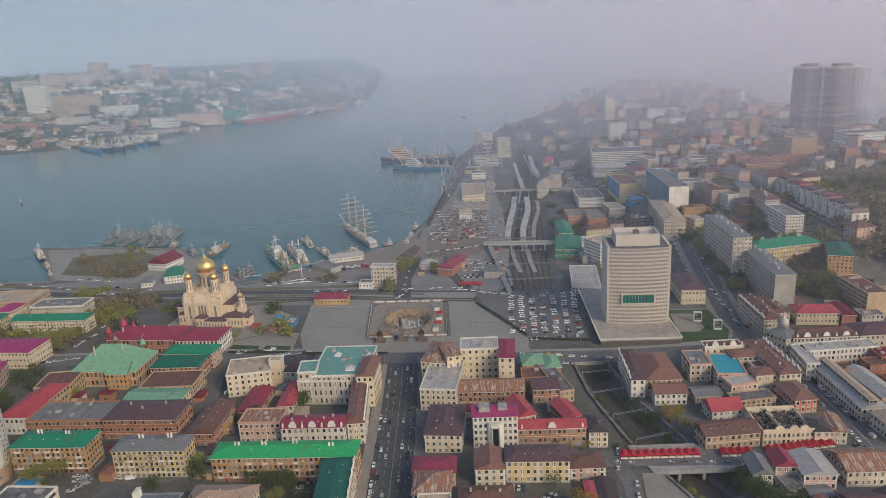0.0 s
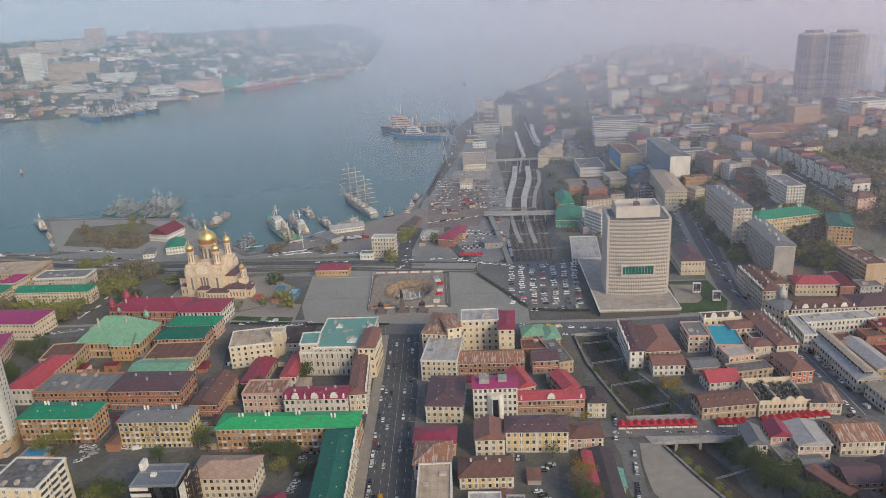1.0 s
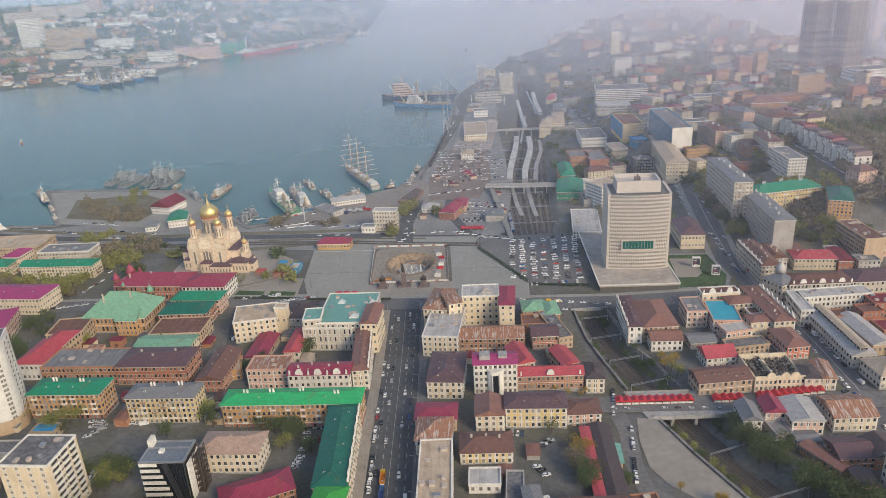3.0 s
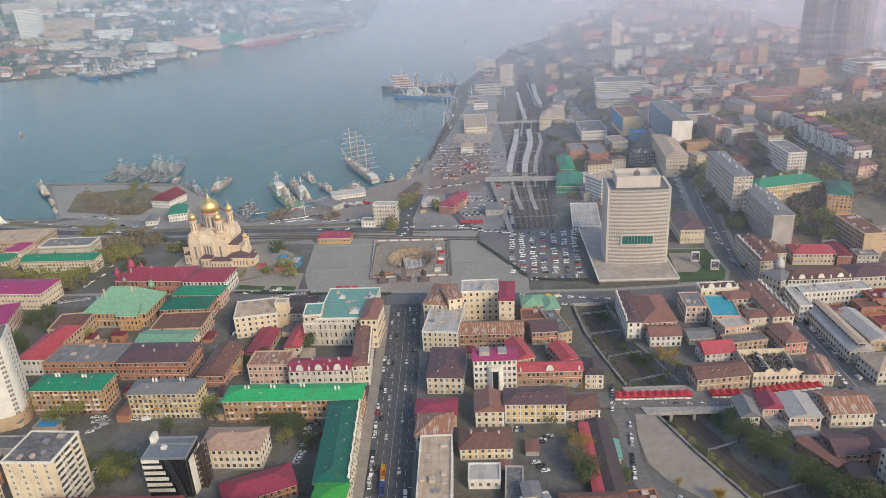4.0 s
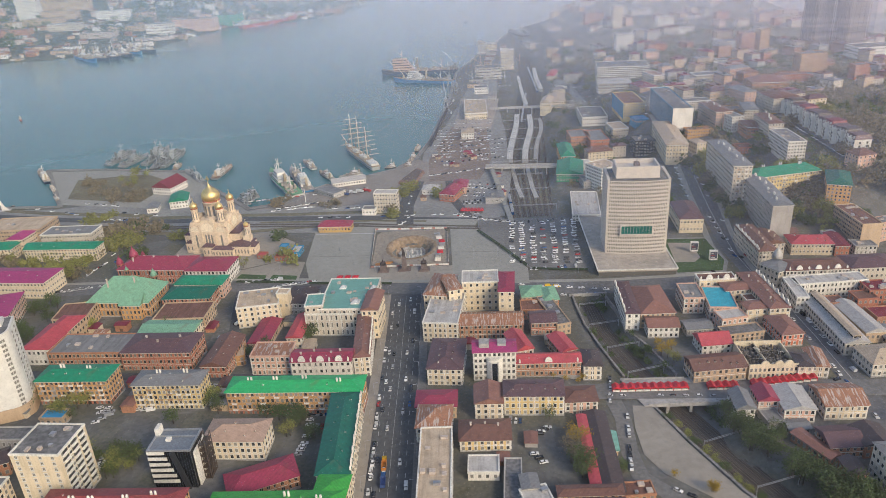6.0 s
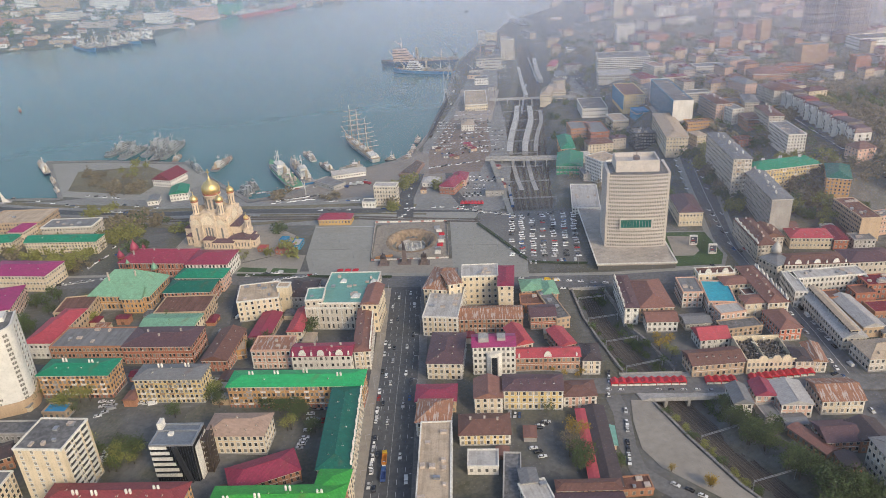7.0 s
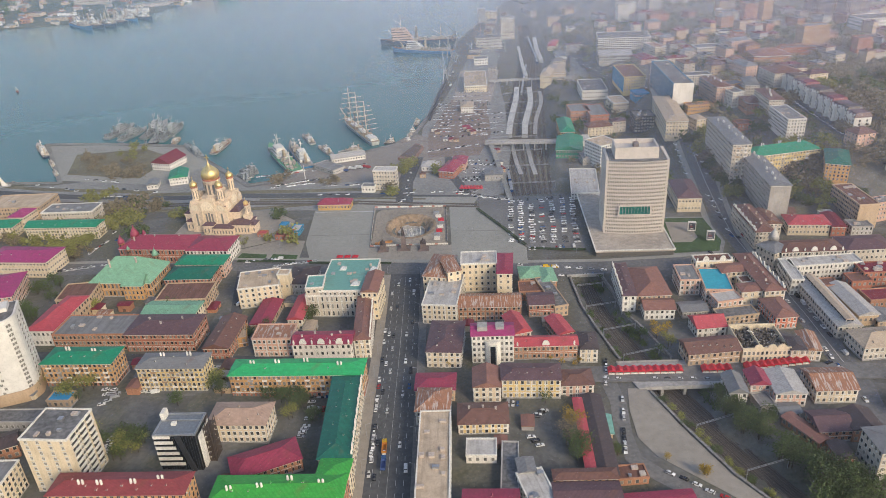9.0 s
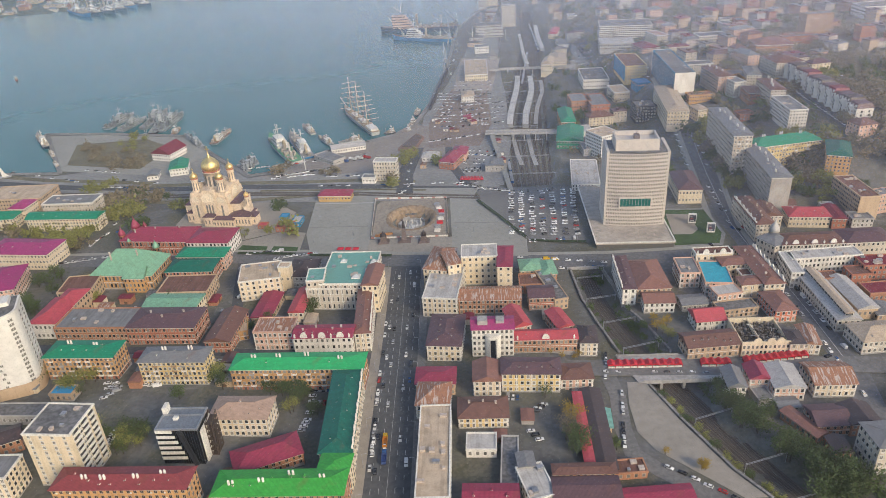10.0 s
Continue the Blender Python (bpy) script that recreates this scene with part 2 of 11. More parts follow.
def ground_mat():
    m, nt, p = nodes_of("town_ground")
    a = ramp(nt, grain(nt, 0.35, 6.0), (.128, .125, .122), (.172, .168, .16))
    tc = nt.nodes.new("ShaderNodeTexCoord")
    vo = nt.nodes.new("ShaderNodeTexVoronoi")
    vo.distance = "CHEBYCHEV"
    vo.inputs["Scale"].default_value = 0.075
    nt.links.new(tc.outputs["Object"], vo.inputs["Vector"])
    a = mixed(nt, a, ramp(nt, vo.outputs["Color"], (.78,) * 3, (1.12,) * 3, 0.1, 0.9), 1.0)
    b = ramp(nt, grain(nt, 0.6, 6.0), (.075, .08, .042), (.16, .14, .09))
    f = ramp(nt, grain(nt, 0.035, 5.0), (0, 0, 0), (.75, .75, .75), 0.42, 0.62)
    sx = nt.nodes.new("ShaderNodeSeparateXYZ")
    nt.links.new(tc.outputs["Object"], sx.inputs[0])
    edge = []
    for axis, lo, hi in (("X", 290, 390), ("Y", 545, 650)):
        mr = nt.nodes.new("ShaderNodeMapRange")
        mr.inputs["From Min"].default_value, mr.inputs["From Max"].default_value = lo, hi
        nt.links.new(sx.outputs[axis], mr.inputs["Value"])
        edge.append(mr.outputs[0])
    hill = nt.nodes.new("ShaderNodeMath")
    hill.operation = "MULTIPLY"
    nt.links.new(edge[0], hill.inputs[0])
    nt.links.new(edge[1], hill.inputs[1])
    more = nt.nodes.new("ShaderNodeMath")
    more.operation = "MAXIMUM"
    nt.links.new(hill.outputs[0], more.inputs[0])
    nt.links.new(f, more.inputs[1])
    c = mixed(nt, a, b, more.outputs[0], "MIX")
    nt.links.new(mixed(nt, c, ramp(nt, grain(nt, 0.008, 3.0), (.75,) * 3, (1.1,) * 3), 1.0), p.inputs["Base Color"])
    p.inputs["Roughness"].default_value = 0.95
    return m


def hill_mat():
    m, nt, p = nodes_of("hill_ground")
    a = ramp(nt, grain(nt, 0.05, 7.0), (.045, .055, .035), (.13, .115, .075))
    b = ramp(nt, grain(nt, 0.012, 5.0), (.7, .72, .7), (1.15, 1.1, 1.05))
    nt.links.new(mixed(nt, a, b, 1.0), p.inputs["Base Color"])
    p.inputs["Roughness"].default_value = 0.95
    return m


def water_mat():
    m, nt, p = nodes_of("harbour_water")
    nt.links.new(ramp(nt, grain(nt, 0.004, 4.0), (.036, .128, .142), (.044, .142, .154)), p.inputs["Base Color"])
    p.inputs["Roughness"].default_value = 0.16
    p.inputs["IOR"].default_value = 1.33
    b = nt.nodes.new("ShaderNodeBump")
    b.inputs["Strength"].default_value, b.inputs["Distance"].default_value = 0.18, 0.4
    mx = nt.nodes.new("ShaderNodeMath")
    mx.operation = "ADD"
    nt.links.new(grain(nt, 0.12, 3.0), mx.inputs[0])
    nt.links.new(grain(nt, 0.03, 4.0, (1, 2.2, 1)), mx.inputs[1])
    nt.links.new(mx.outputs[0], b.inputs["Height"])
    nt.links.new(b.outputs["Normal"], p.inputs["Normal"])
    return m


xs = np.unique(np.concatenate([np.arange(-2400, -560, 60.0), np.arange(-560, 420, 5.0), np.arange(420, 1000, 14.0), np.arange(1000, 2401, 70.0)]))
ys = np.unique(np.concatenate([np.arange(-400, 210, 50.0), np.arange(210, 900, 5.0), np.arange(900, 1500, 10.0), np.arange(1500, 3041, 28.0)]))
gx, gy = np.meshgrid(xs, ys)
up = soft(gx, 270, 400) * soft(gy, 520, 640)
zg = 42.0 * up + 22.0 * (1 - up) * soft(gx, 222, 262) * np.clip((gy - 505) / 330, 0, 1)
zg = zg + 8.0 * soft(-gy, -440, -320) * (0.5 + 0.5 * soft(-gx, 40, 160)) * soft(-gx, -75, -55)
zg = zg * np.clip(inside_depth(gx, gy, LAND) / 90, 0, 1)
zg -= 6.5 * soft(inside_depth(gx, gy, CUT_NEAR), 0, 5 + 9 * soft(-gy, -335, -300) * (gx > 140)) + 5.0 * soft(inside_depth(gx, gy, CUT_FAR), 0, 5)
zg -= 8.0 * soft(-np.hypot((gx + 32.5) / .78, (gy - 574) / .92), -26, -17)
zg = np.where(inside_depth(gx, gy, LAND) > 0, zg, -5.0)
ground = grid_mesh("ground", xs, ys, zg, ground_mat())
tagged(ground, "grey brown town ground of asphalt, earth and thin grass", "ground", kind="structure")

wx, wy = np.linspace(-4900, 4900, 197), np.linspace(-900, 4980, 119)
water = grid_mesh("water", wx, wy, np.full((119, 197), -1.8), water_mat())
cut = bmesh.new()
cut.from_mesh(water.data)
mid = np.array([f.calc_center_median() for f in cut.faces])
dry = inside_depth(mid[:, 0], mid[:, 1], LAND) > 48
bmesh.ops.delete(cut, geom=[f for f, k in zip(list(cut.faces), dry) if k], context="FACES")
cut.to_mesh(water.data)
cut.free()
tagged(water, "calm grey blue harbour water", "water", kind="structure")

# the peninsula across the bay
SHORE_X = np.array([-2600, -1600, -1151, -975, -782, -747, -715, -470, -372, -298, -290])
SHORE_Y = np.array([1880, 1880, 1906, 1943, 2061, 2176, 2423, 2535, 2691, 3029, 3200])


def bay_height(x, y):
    s = y - np.interp(x, SHORE_X, SHORE_Y)
    side = np.clip((-285 - x) / 260, 0, 1)
    rise = 32 * soft(s, 150, 450) + 75 * soft(s, 380, 950) + 45 * soft(s, 900, 1500)
    return np.where((s > 0) & (x < -285), 1.0 + rise * (0.25 + 0.75 * side), -6.0)


bx, by = np.arange(-2600, -270, 22.0), np.arange(1870, 4800, 22.0)
hx, hy = np.meshgrid(bx, by)
far_land = grid_mesh("hills_across_bay", bx, by, bay_height(hx, hy), hill_mat())
tagged(far_land, "hazy wooded hills across the bay", "hills", kind="structure")

# quay walls along the water
for (ax, ay), (bx_, by_) in zip(LAND[2:20], LAND[3:21]):
    bm = bmesh.new()
    ln = math.hypot(bx_ - ax, by_ - ay)
    box(bm, -2.0, -3.5, -6.0, ln + 2.0, 1.5, 0.25)
    box(bm, -2.0, 0.9, 0.25, ln + 2.0, 1.5, 0.7)
    q = part("quay", bm, plain("quay_concrete", (.23, .22, .21), .9, 0, .4, .05, .2))
    q.matrix_basis = pose(ax, ay, 0, 0, 0, math.degrees(math.atan2(by_ - ay, bx_ - ax)))
    tagged(q, "concrete harbour quay wall with raised kerb", "quay", kind="structure")

# ---------------------------------------------------------------- houses
WINDOW_MESH = {}


def window_mesh(w, h, dull=False):
    key = (round(w, 1), round(h, 1), dull)
    if key not in WINDOW_MESH:
        bm = bmesh.new()
        t = 0.13
        for x0, x1, z0, z1 in ((-w / 2 - t, -w / 2, -h / 2, h / 2), (w / 2, w / 2 + t, -h / 2, h / 2), (-w / 2 - t, w / 2 + t, h / 2, h / 2 + t), (-w / 2 - t, w / 2 + t, -h / 2 - t, -h / 2)):
            box(bm, x0, -0.12, z0, x1, 0.02, z1, 0)
        box(bm, -0.05, -0.07, -h / 2, 0.05, 0.0, h / 2, 0)
        if not dull:
            box(bm, -w / 2 - .36, -0.34, -h / 2 - .36, w / 2 + .36, 0.02, -h / 2 - .16, 0)
            box(bm, -w / 2 - .3, -0.22, h / 2 + .2, w / 2 + .3, 0.02, h / 2 + .42, 0)
        box(bm, -w / 2, -0.04, -h / 2, w / 2, 0.02, h / 2, 1)
        me = bpy.data.meshes.new("window")
        bm.to_mesh(me)
        bm.free()
        me.materials.append(FRAME_DULL if dull else FRAME)
        me.materials.append(GLASS)
        WINDOW_MESH[key] = me
    return WINDOW_MESH[key]


def row_windows(bm, places, w, h, sills=False):
    """Windows too small to pick apart: a proud frame and a dark pane each."""
    for (x, y, z), (ux, uy) in places:
        nx, ny = uy, -ux
        for grow, out, mi in ((0.2, 0.05, 0), (0.0, 0.09, 1)):
            a, b = w / 2 + grow, h / 2 + grow
            q = [bm.verts.new((x + ux * s * a + nx * o, y + uy * s * a + ny * o, z + r * b)) for o in (out, -0.05) for s, r in ((-1, -1), (1, -1), (1, 1), (-1, 1))]
            for f in ((0, 1, 2, 3), (0, 4, 5, 1), (1, 5, 6, 2), (2, 6, 7, 3), (3, 7, 4, 0)):
                bm.faces.new([q[i] for i in f]).material_index = mi
        if sills:
            for zc, a, t, out in ((z - h / 2 - .3, w / 2 + .38, .11, .34), (z + h / 2 + .36, w / 2 + .34, .13, .24)):
                q = [bm.verts.new((x + ux * s * a + nx * o, y + uy * s * a + ny * o, zc + r * t)) for o in (out, -0.05) for s, r in ((-1, -1), (1, -1), (1, 1), (-1, 1))]
                for f in ((0, 1, 2, 3), (0, 4, 5, 1), (1, 5, 6, 2), (2, 6, 7, 3), (3, 7, 4, 0)):
                    bm.faces.new([q[i] for i in f]).material_index = 0


def hip_roof(w, d, rise, over=0.7, hip=True):
    bm = bmesh.new()
    a, b = w / 2 + over, d / 2 + over
    along = w >= d
    if hip:
        k = min(a, b) * 0.95
        rid = ((-(a - k), 0), (a - k, 0)) if along else ((0, -(b - k)), (0, b - k))
    else:
        rid = ((-a, 0), (a, 0)) if along else ((0, -b), (0, b))
    lo = [bm.verts.new((x, y, 0.0)) for x, y in ((-a, -b), (a, -b), (a, b), (-a, b))]
    un = [bm.verts.new((v.co.x, v.co.y, -0.25)) for v in lo]
    r = [bm.verts.new((x, y, rise)) for x, y in rid]
    if along:
        fs = ((lo[0], lo[1], r[1], r[0]), (lo[1], lo[2], r[1]), (lo[2], lo[3], r[0], r[1]), (lo[3], lo[0], r[0]))
    else:
        fs = ((lo[0], lo[1], r[0]), (lo[1], lo[2], r[1], r[0]), (lo[2], lo[3], r[1]), (lo[3], lo[0], r[0], r[1]))
    for f in fs:
        bm.faces.new(f)
    for i in range(4):
        bm.faces.new((un[i], un[(i + 1) % 4], lo[(i + 1) % 4], lo[i]))
    bm.faces.new(un[::-1])
    return bm


BALCONY_BROWN = plain("brown_balcony_boards", (.36, .24, .15), .8)
SEED = random.Random(5)
BUILT = []
ROADS = []


def house(x, y, rz, w, d, h, floors, wall, roof, cover="hip", near=1, kind="house", label="", z=None, win=(1.45, 1.9), pitch=0.22,
          chimneys=0, dormers=0, balcony=0, bays=3.1, sides="fblr", group="", vents=0, ends=0, base="", loggia=0, panel=""):
    """A building with walls, cornice, roof and windows, its front towards local -y."""
    z = base_height(x, y) if z is None else z
    BUILT.append((x, y, math.hypot(w, d) / 2))
    e = empty(kind, x, y, z, rz)
    tagged(e, label, kind.replace("_", " "), group)
    bm = bmesh.new()
    box(bm, -w / 2, -d / 2, -6.0, w / 2, d / 2, h)
    part("wall", bm, wall_mat(wall), e)
    if near:
        bm = bmesh.new()
        box(bm, -w / 2 - .12, -d / 2 - .12, -6.0, w / 2 + .12, d / 2 + .12, 0.9)
        part("plinth", bm, CONC, e)
    if base:
        bm = bmesh.new()
        box(bm, -w / 2 - .05, -d / 2 - .05, .9, w / 2 + .05, d / 2 + .05, h / floors * .98)
        part("ground_storey", bm, wall_mat(base), e)
    if panel:
        bm = bmesh.new()
        box(bm, -w / 2 - .5, -d / 2 - .1, -1, -w / 2 - .02, d / 2 + .1, h + .5)
        part("end_panel", bm, wall_mat(panel), e, "plain bright blue end wall")
        sides = "fbr"
    if ends:
        for s in (-1, 1):
            bm = bmesh.new()
            box(bm, -w / 2 - .3, s * (d / 2 + .35) - .35, -1, w / 2 + .3, s * (d / 2 + .35) + .35, h + 1.2)
            part("end_wall", bm, wall_mat("white"), e)
    tone = felt_mat(roof) if cover == "flat" and roof not in ("teal", "cyan", "blue", "rust") else roof_mat(roof)
    if not near and y > 520 and win == (1.45, 1.9):
        win, bays = (1.25, 1.55), min(bays, 2.8)
    if cover == "flat":
        bm = bmesh.new()
        t, top = 0.45, h + 0.75
        for q in ((-w / 2 - .25, -d / 2 - .25, w / 2 + .25, -d / 2 + t), (-w / 2 - .25, d / 2 - t, w / 2 + .25, d / 2 + .25), (-w / 2 - .25, -d / 2 + t, -w / 2 + t, d / 2 - t), (w / 2 - t, -d / 2 + t, w / 2 + .25, d / 2 - t)):
            box(bm, q[0], q[1], h - 0.35, q[2], q[3], top)
        part("parapet", bm, TRIM if wall in ("white", "cream", "stone") else wall_mat(wall), e)
        bm = bmesh.new()
        box(bm, -w / 2 + .1, -d / 2 + .1, h - 0.2, w / 2 - .1, d / 2 - .1, h + 0.12)
        part("roof", bm, tone if roof != "flat" else BITUMEN, e)
        rise = 0.12
    else:
        bm = bmesh.new()
        for k, o in ((0.0, 0.45), (-0.35, 0.22)):
            box(bm, -w / 2 - o, -d / 2 - o, h - 0.35 + k, w / 2 + o, d / 2 + o, h + k - 0.02)
        part("cornice", bm, TRIM, e)
        rise = pitch * min(w, d)
        r = part("roof", hip_roof(w, d, rise, 0.8, cover == "hip"), tone, e)
        r.location.z = h + 0.27
        if cover == "gable":
            bm = bmesh.new()
            for s in (-1, 1):
                if w >= d:
                    v = [bm.verts.new(c) for c in ((s * (w / 2 - .02), -d / 2, h), (s * (w / 2 - .02), d / 2, h), (s * (w / 2 - .02), 0, h + rise * 0.97))]
                else:
                    v = [bm.verts.new(c) for c in ((-w / 2, s * (d / 2 - .02), h), (w / 2, s * (d / 2 - .02), h), (0, s * (d / 2 - .02), h + rise * 0.97))]
                bm.faces.new(v)
            part("gable", bm, wall_mat(wall), e)
    # windows
    fh = h / floors
    ww, wh = win
    runs = {"f": (w, (-w / 2, -d / 2), (1, 0), 0), "r": (d, (w / 2, -d / 2), (0, 1), 90), "b": (w, (w / 2, d / 2), (-1, 0), 180), "l": (d, (-w / 2, d / 2), (0, -1), 270)}
    rest = []
    for s in sides:
        run, (sx, sy), (ux, uy), turn = runs[s]
        n = max(1, int(run / bays))
        places = [((sx + ux * run * (i + .5) / n, sy + uy * run * (i + .5) / n, fh * (k + .52) + 0.2), (ux, uy)) for k in range(floors) for i in range(n)]
        single = near and s == "f" and y < 306
        if single:
            me = window_mesh(ww, min(wh, fh * 0.68), wall in ("brick", "redbrick", "orange", "ochre", "tan"))
            for (px, py, pz), _ in places:
                o = new("window", me)
                o.parent = e
                o.matrix_basis = pose(px, py, pz, 0, 0, turn)
        else:
            rest += places
        if balcony and s == "f":
            for i in range(1, n - 1, balcony):
                for k in range(1, floors):
                    if SEED.random() < 0.88:
                        bm = bmesh.new()
                        px = sx + run * (i + .5) / n
                        zz = fh * k + 0.35
                        box(bm, px - 1.4, -d / 2 - 1.0, zz - .12, px + 1.4, -d / 2 - .01, zz)
                        for q in ((px - 1.4, -d / 2 - 1.0, px + 1.4, -d / 2 - .92), (px - 1.4, -d / 2 - .92, px - 1.32, -d / 2 - .01), (px + 1.32, -d / 2 - .92, px + 1.4, -d / 2 - .01)):
                            box(bm, q[0], q[1], zz, q[2], q[3], zz + 1.0)
                        part("balcony", bm, SEED.choice((TRIM, TRIM, TRIM, CONC, BALCONY_BROWN)), e)
    if rest:
        bm = bmesh.new()
        row_windows(bm, rest, ww, min(wh, fh * 0.68), bool(near) and kind != "apartment_house")
        part("window_rows", bm, (FRAME_DULL if wall in ("brick", "redbrick", "orange", "ochre", "tan") else FRAME, GLASS), e, "rows of framed windows", "stuff")
    if near and floors > 1:
        bm = bmesh.new()
        box(bm, -w / 2 - .07, -d / 2 - .07, fh * 1.02 - .14, w / 2 + .07, d / 2 + .07, fh * 1.02 + .14)
        part("string_course", bm, TRIM, e)
    if near and floors > 1:
        bm = bmesh.new()
        for s in sides:
            run, (sx, sy), (ux, uy), turn = runs[s]
            n = max(1, int(run / bays))
            for k in range(floors):
                for i in range(n):
                    if SEED.random() < .10:
                        px, py, pz = sx + ux * (run * (i + .5) / n + 1.15), sy + uy * (run * (i + .5) / n + 1.15), fh * (k + .3)
                        a, b = (.42, .22) if ux else (.22, .42)
                        box(bm, px - a + uy * .2, py - b - ux * .2, pz, px + a + uy * .2, py + b - ux * .2, pz + .6)
        part("air_conditioners", bm, FRAME, e, "small white air conditioner boxes", "stuff")
    if loggia:
        for v in (-.28, .02, .30):
            for k in range(1, floors):
                bm = bmesh.new()
                zz = fh * k
                box(bm, w / 2 + .02, v * d - 2.0, zz + .1, w / 2 + .9, v * d + 2.0, zz + 1.15)
                o = part("loggia", bm, TRIM, e)
                bm = bmesh.new()
                box(bm, w / 2 - .1, v * d - 1.9, zz + 1.15, w / 2 + .12, v * d + 1.9, zz + fh - .1)
                part("loggia_opening", bm, GLASS, o)
    for i in range(chimneys):
        bm = bmesh.new()
        u = (i + .5) / chimneys - .5 + SEED.uniform(-.06, .06)
        v = SEED.uniform(-.22, .22)
        px, py = (u * w * .85, v * d) if w >= d else (v * w, u * d * .85)
        top = h + (rise if cover != "flat" else 0.1) + 1.1
        if kind == "apartment_house":
            for q in (-.95, .95):
                lathe(bm, [(.62, h), (.62, top + .3), (.5, top + .9), (.2, top + 1.2)], 8, px + (q if w >= d else 0), py + (0 if w >= d else q))
        else:
            box(bm, px - .5, py - .4, h, px + .5, py + .4, top)
            box(bm, px - .62, py - .52, top, px + .62, py + .52, top + .22)
        part("chimney", bm, TRIM if kind == "apartment_house" else CHIMNEY, e)
    for i in range(dormers):
        bm = bmesh.new()
        u = (i + .5 + SEED.uniform(-.18, .18)) / dormers - .5
        v = SEED.choice((-.34, -.2, -.2, .06))
        k = SEED.uniform(.75, 1.1)
        px, py, along = (u * w * .8, v * d, 1 - abs(v) * 2) if w >= d else (w * (.2 if i % 2 else -.2), u * d * .85, .6)
        zz = h + .27 + rise * along
        box(bm, px - .42 * k, py - .5, zz - .7, px + .42 * k, py + .5, zz + .75 * k)
        q = [bm.verts.new(c) for c in ((px - .58 * k, py - .65, zz + .75 * k), (px + .58 * k, py - .65, zz + .75 * k), (px, py - .65, zz + 1.25 * k), (px - .58 * k, py + .7, zz + .75 * k), (px + .58 * k, py + .7, zz + .75 * k), (px, py + .7, zz + 1.25 * k))]
        for f in ((0, 1, 2), (1, 4, 5, 2), (0, 2, 5, 3), (3, 5, 4), (0, 3, 4, 1)):
            bm.faces.new([q[t] for t in f]).material_index = 1
        box(bm, px - .26 * k, py - .56, zz - .1, px + .26 * k, py - .48, zz + .6 * k, 2)
        part("dormer", bm, (TRIM, tone, GLASS), e)
    if near and cover != "flat":
        bm = bmesh.new()
        a, b = w / 2 + .8, d / 2 + .8
        c = min(a, b) * .95 if cover == "hip" else 0
        top = h + .27 + rise
        if w >= d:
            bar(bm, (-(a - c), 0, top), (a - c, 0, top), .3)
            ends_ = [(-(a - c), 0), (a - c, 0)]
        else:
            bar(bm, (0, -(b - c), top), (0, b - c, top), .3)
            ends_ = [(0, -(b - c)), (0, b - c)]
        if cover == "hip":
            for (sx, sy), t in (((-1, -1), 0), ((-1, 1), 0 if w >= d else 1), ((1, -1), 1 if w >= d else 0), ((1, 1), 1)):
                bar(bm, (sx * a, sy * b, h + .3), (*ends_[t], top), .24)
        part("ridge_cap", bm, tone, e)
    if near and floors > 1 and wall in ("white", "cream", "pink", "yellow", "stone") and kind in ("town_house", "hotel", "department_store", "theatre_wing"):
        n = max(2, int(w / 7))
        bm = bmesh.new()
        for i in range(n + 1):
            u = -w / 2 + .32 + (w - .64) * i / n
            box(bm, u - .3, -d / 2 - .14, 1.0, u + .3, -d / 2 + .02, h - .7)
        part("pilasters", bm, TRIM, e, "row of flat white pilasters", "stuff")
    if near and "brick" in wall and d > 12 and w > 20:
        bm = bmesh.new()
        for s, run, lay in ((1, w, "f"), (1, d, "r"), (-1, d, "l")):
            n = max(3, int(run / 5.2))
            for i in range(n + 1):
                u = -run / 2 + run * i / n
                if lay == "f":
                    box(bm, u - .28, -d / 2 - .22, 0, u + .28, -d / 2 + .02, h + .3)
                else:
                    box(bm, s * w / 2 - .22, u - .28, 0, s * w / 2 + .22, u + .28, h + .3)
        part("brick_piers", bm, wall_mat(wall), e, "upright brick wall piers", "stuff")
    for i in range(vents):
        bm = bmesh.new()
        px, py = SEED.uniform(-.38, .38) * w, SEED.uniform(-.38, .38) * d
        a, b, c = SEED.uniform(.6, 1.8), SEED.uniform(.6, 1.5), SEED.uniform(.7, 1.6)
        box(bm, px - a, py - b, h + .1, px + a, py + b, h + c)
        box(bm, px - a - .1, py - b - .1, h + c, px + a + .1, py + b + .1, h + c + .12)
        part("roof_vent", bm, CHIMNEY if SEED.random() < .6 else STEEL, e)
    return e


# ---------------------------------------------------------------- kinds of things
ASPHALT = plain("asphalt", (.088, .091, .096), 0.9, 0, 0.4, 0.03, 0.16)
ASPHALT_WORN = plain("worn_asphalt", (.145, .143, .146), 0.9, 0, 0.4, 0.03, 0.16)
PAVING = plain("square_paving", (.285, .277, .25), 0.88, 0, 0.25, 0.03, 0.07)
APRON = plain("worn_apron", (.243, .237, .228), 0.9, 0, 0.3, 0.03, 0.14)
PAVE_WARM = plain("warm_paving", (.297, .266, .228), 0.88, 0, 0.25, 0.03, 0.08)
PAVE_DARK = plain("pavement_slabs", (.17, .165, .16), 0.9, 0, 0.5, 0.04, 0.16)
LAWN = plain("spring_lawn", (.055, .098, .036), 0.95, 0, 0.8, 0.05, 0.3)
HEDGE = plain("hedge_leaves", (.035, .055, .022), 0.95, 0, 1.5, 0.2, 0.35)
EARTH = plain("dug_earth", (.30, .215, .14), 0.95, 0, 0.3, 0.05, 0.25)
LINE = plain("road_paint", (.46, .46, .45), 0.7)
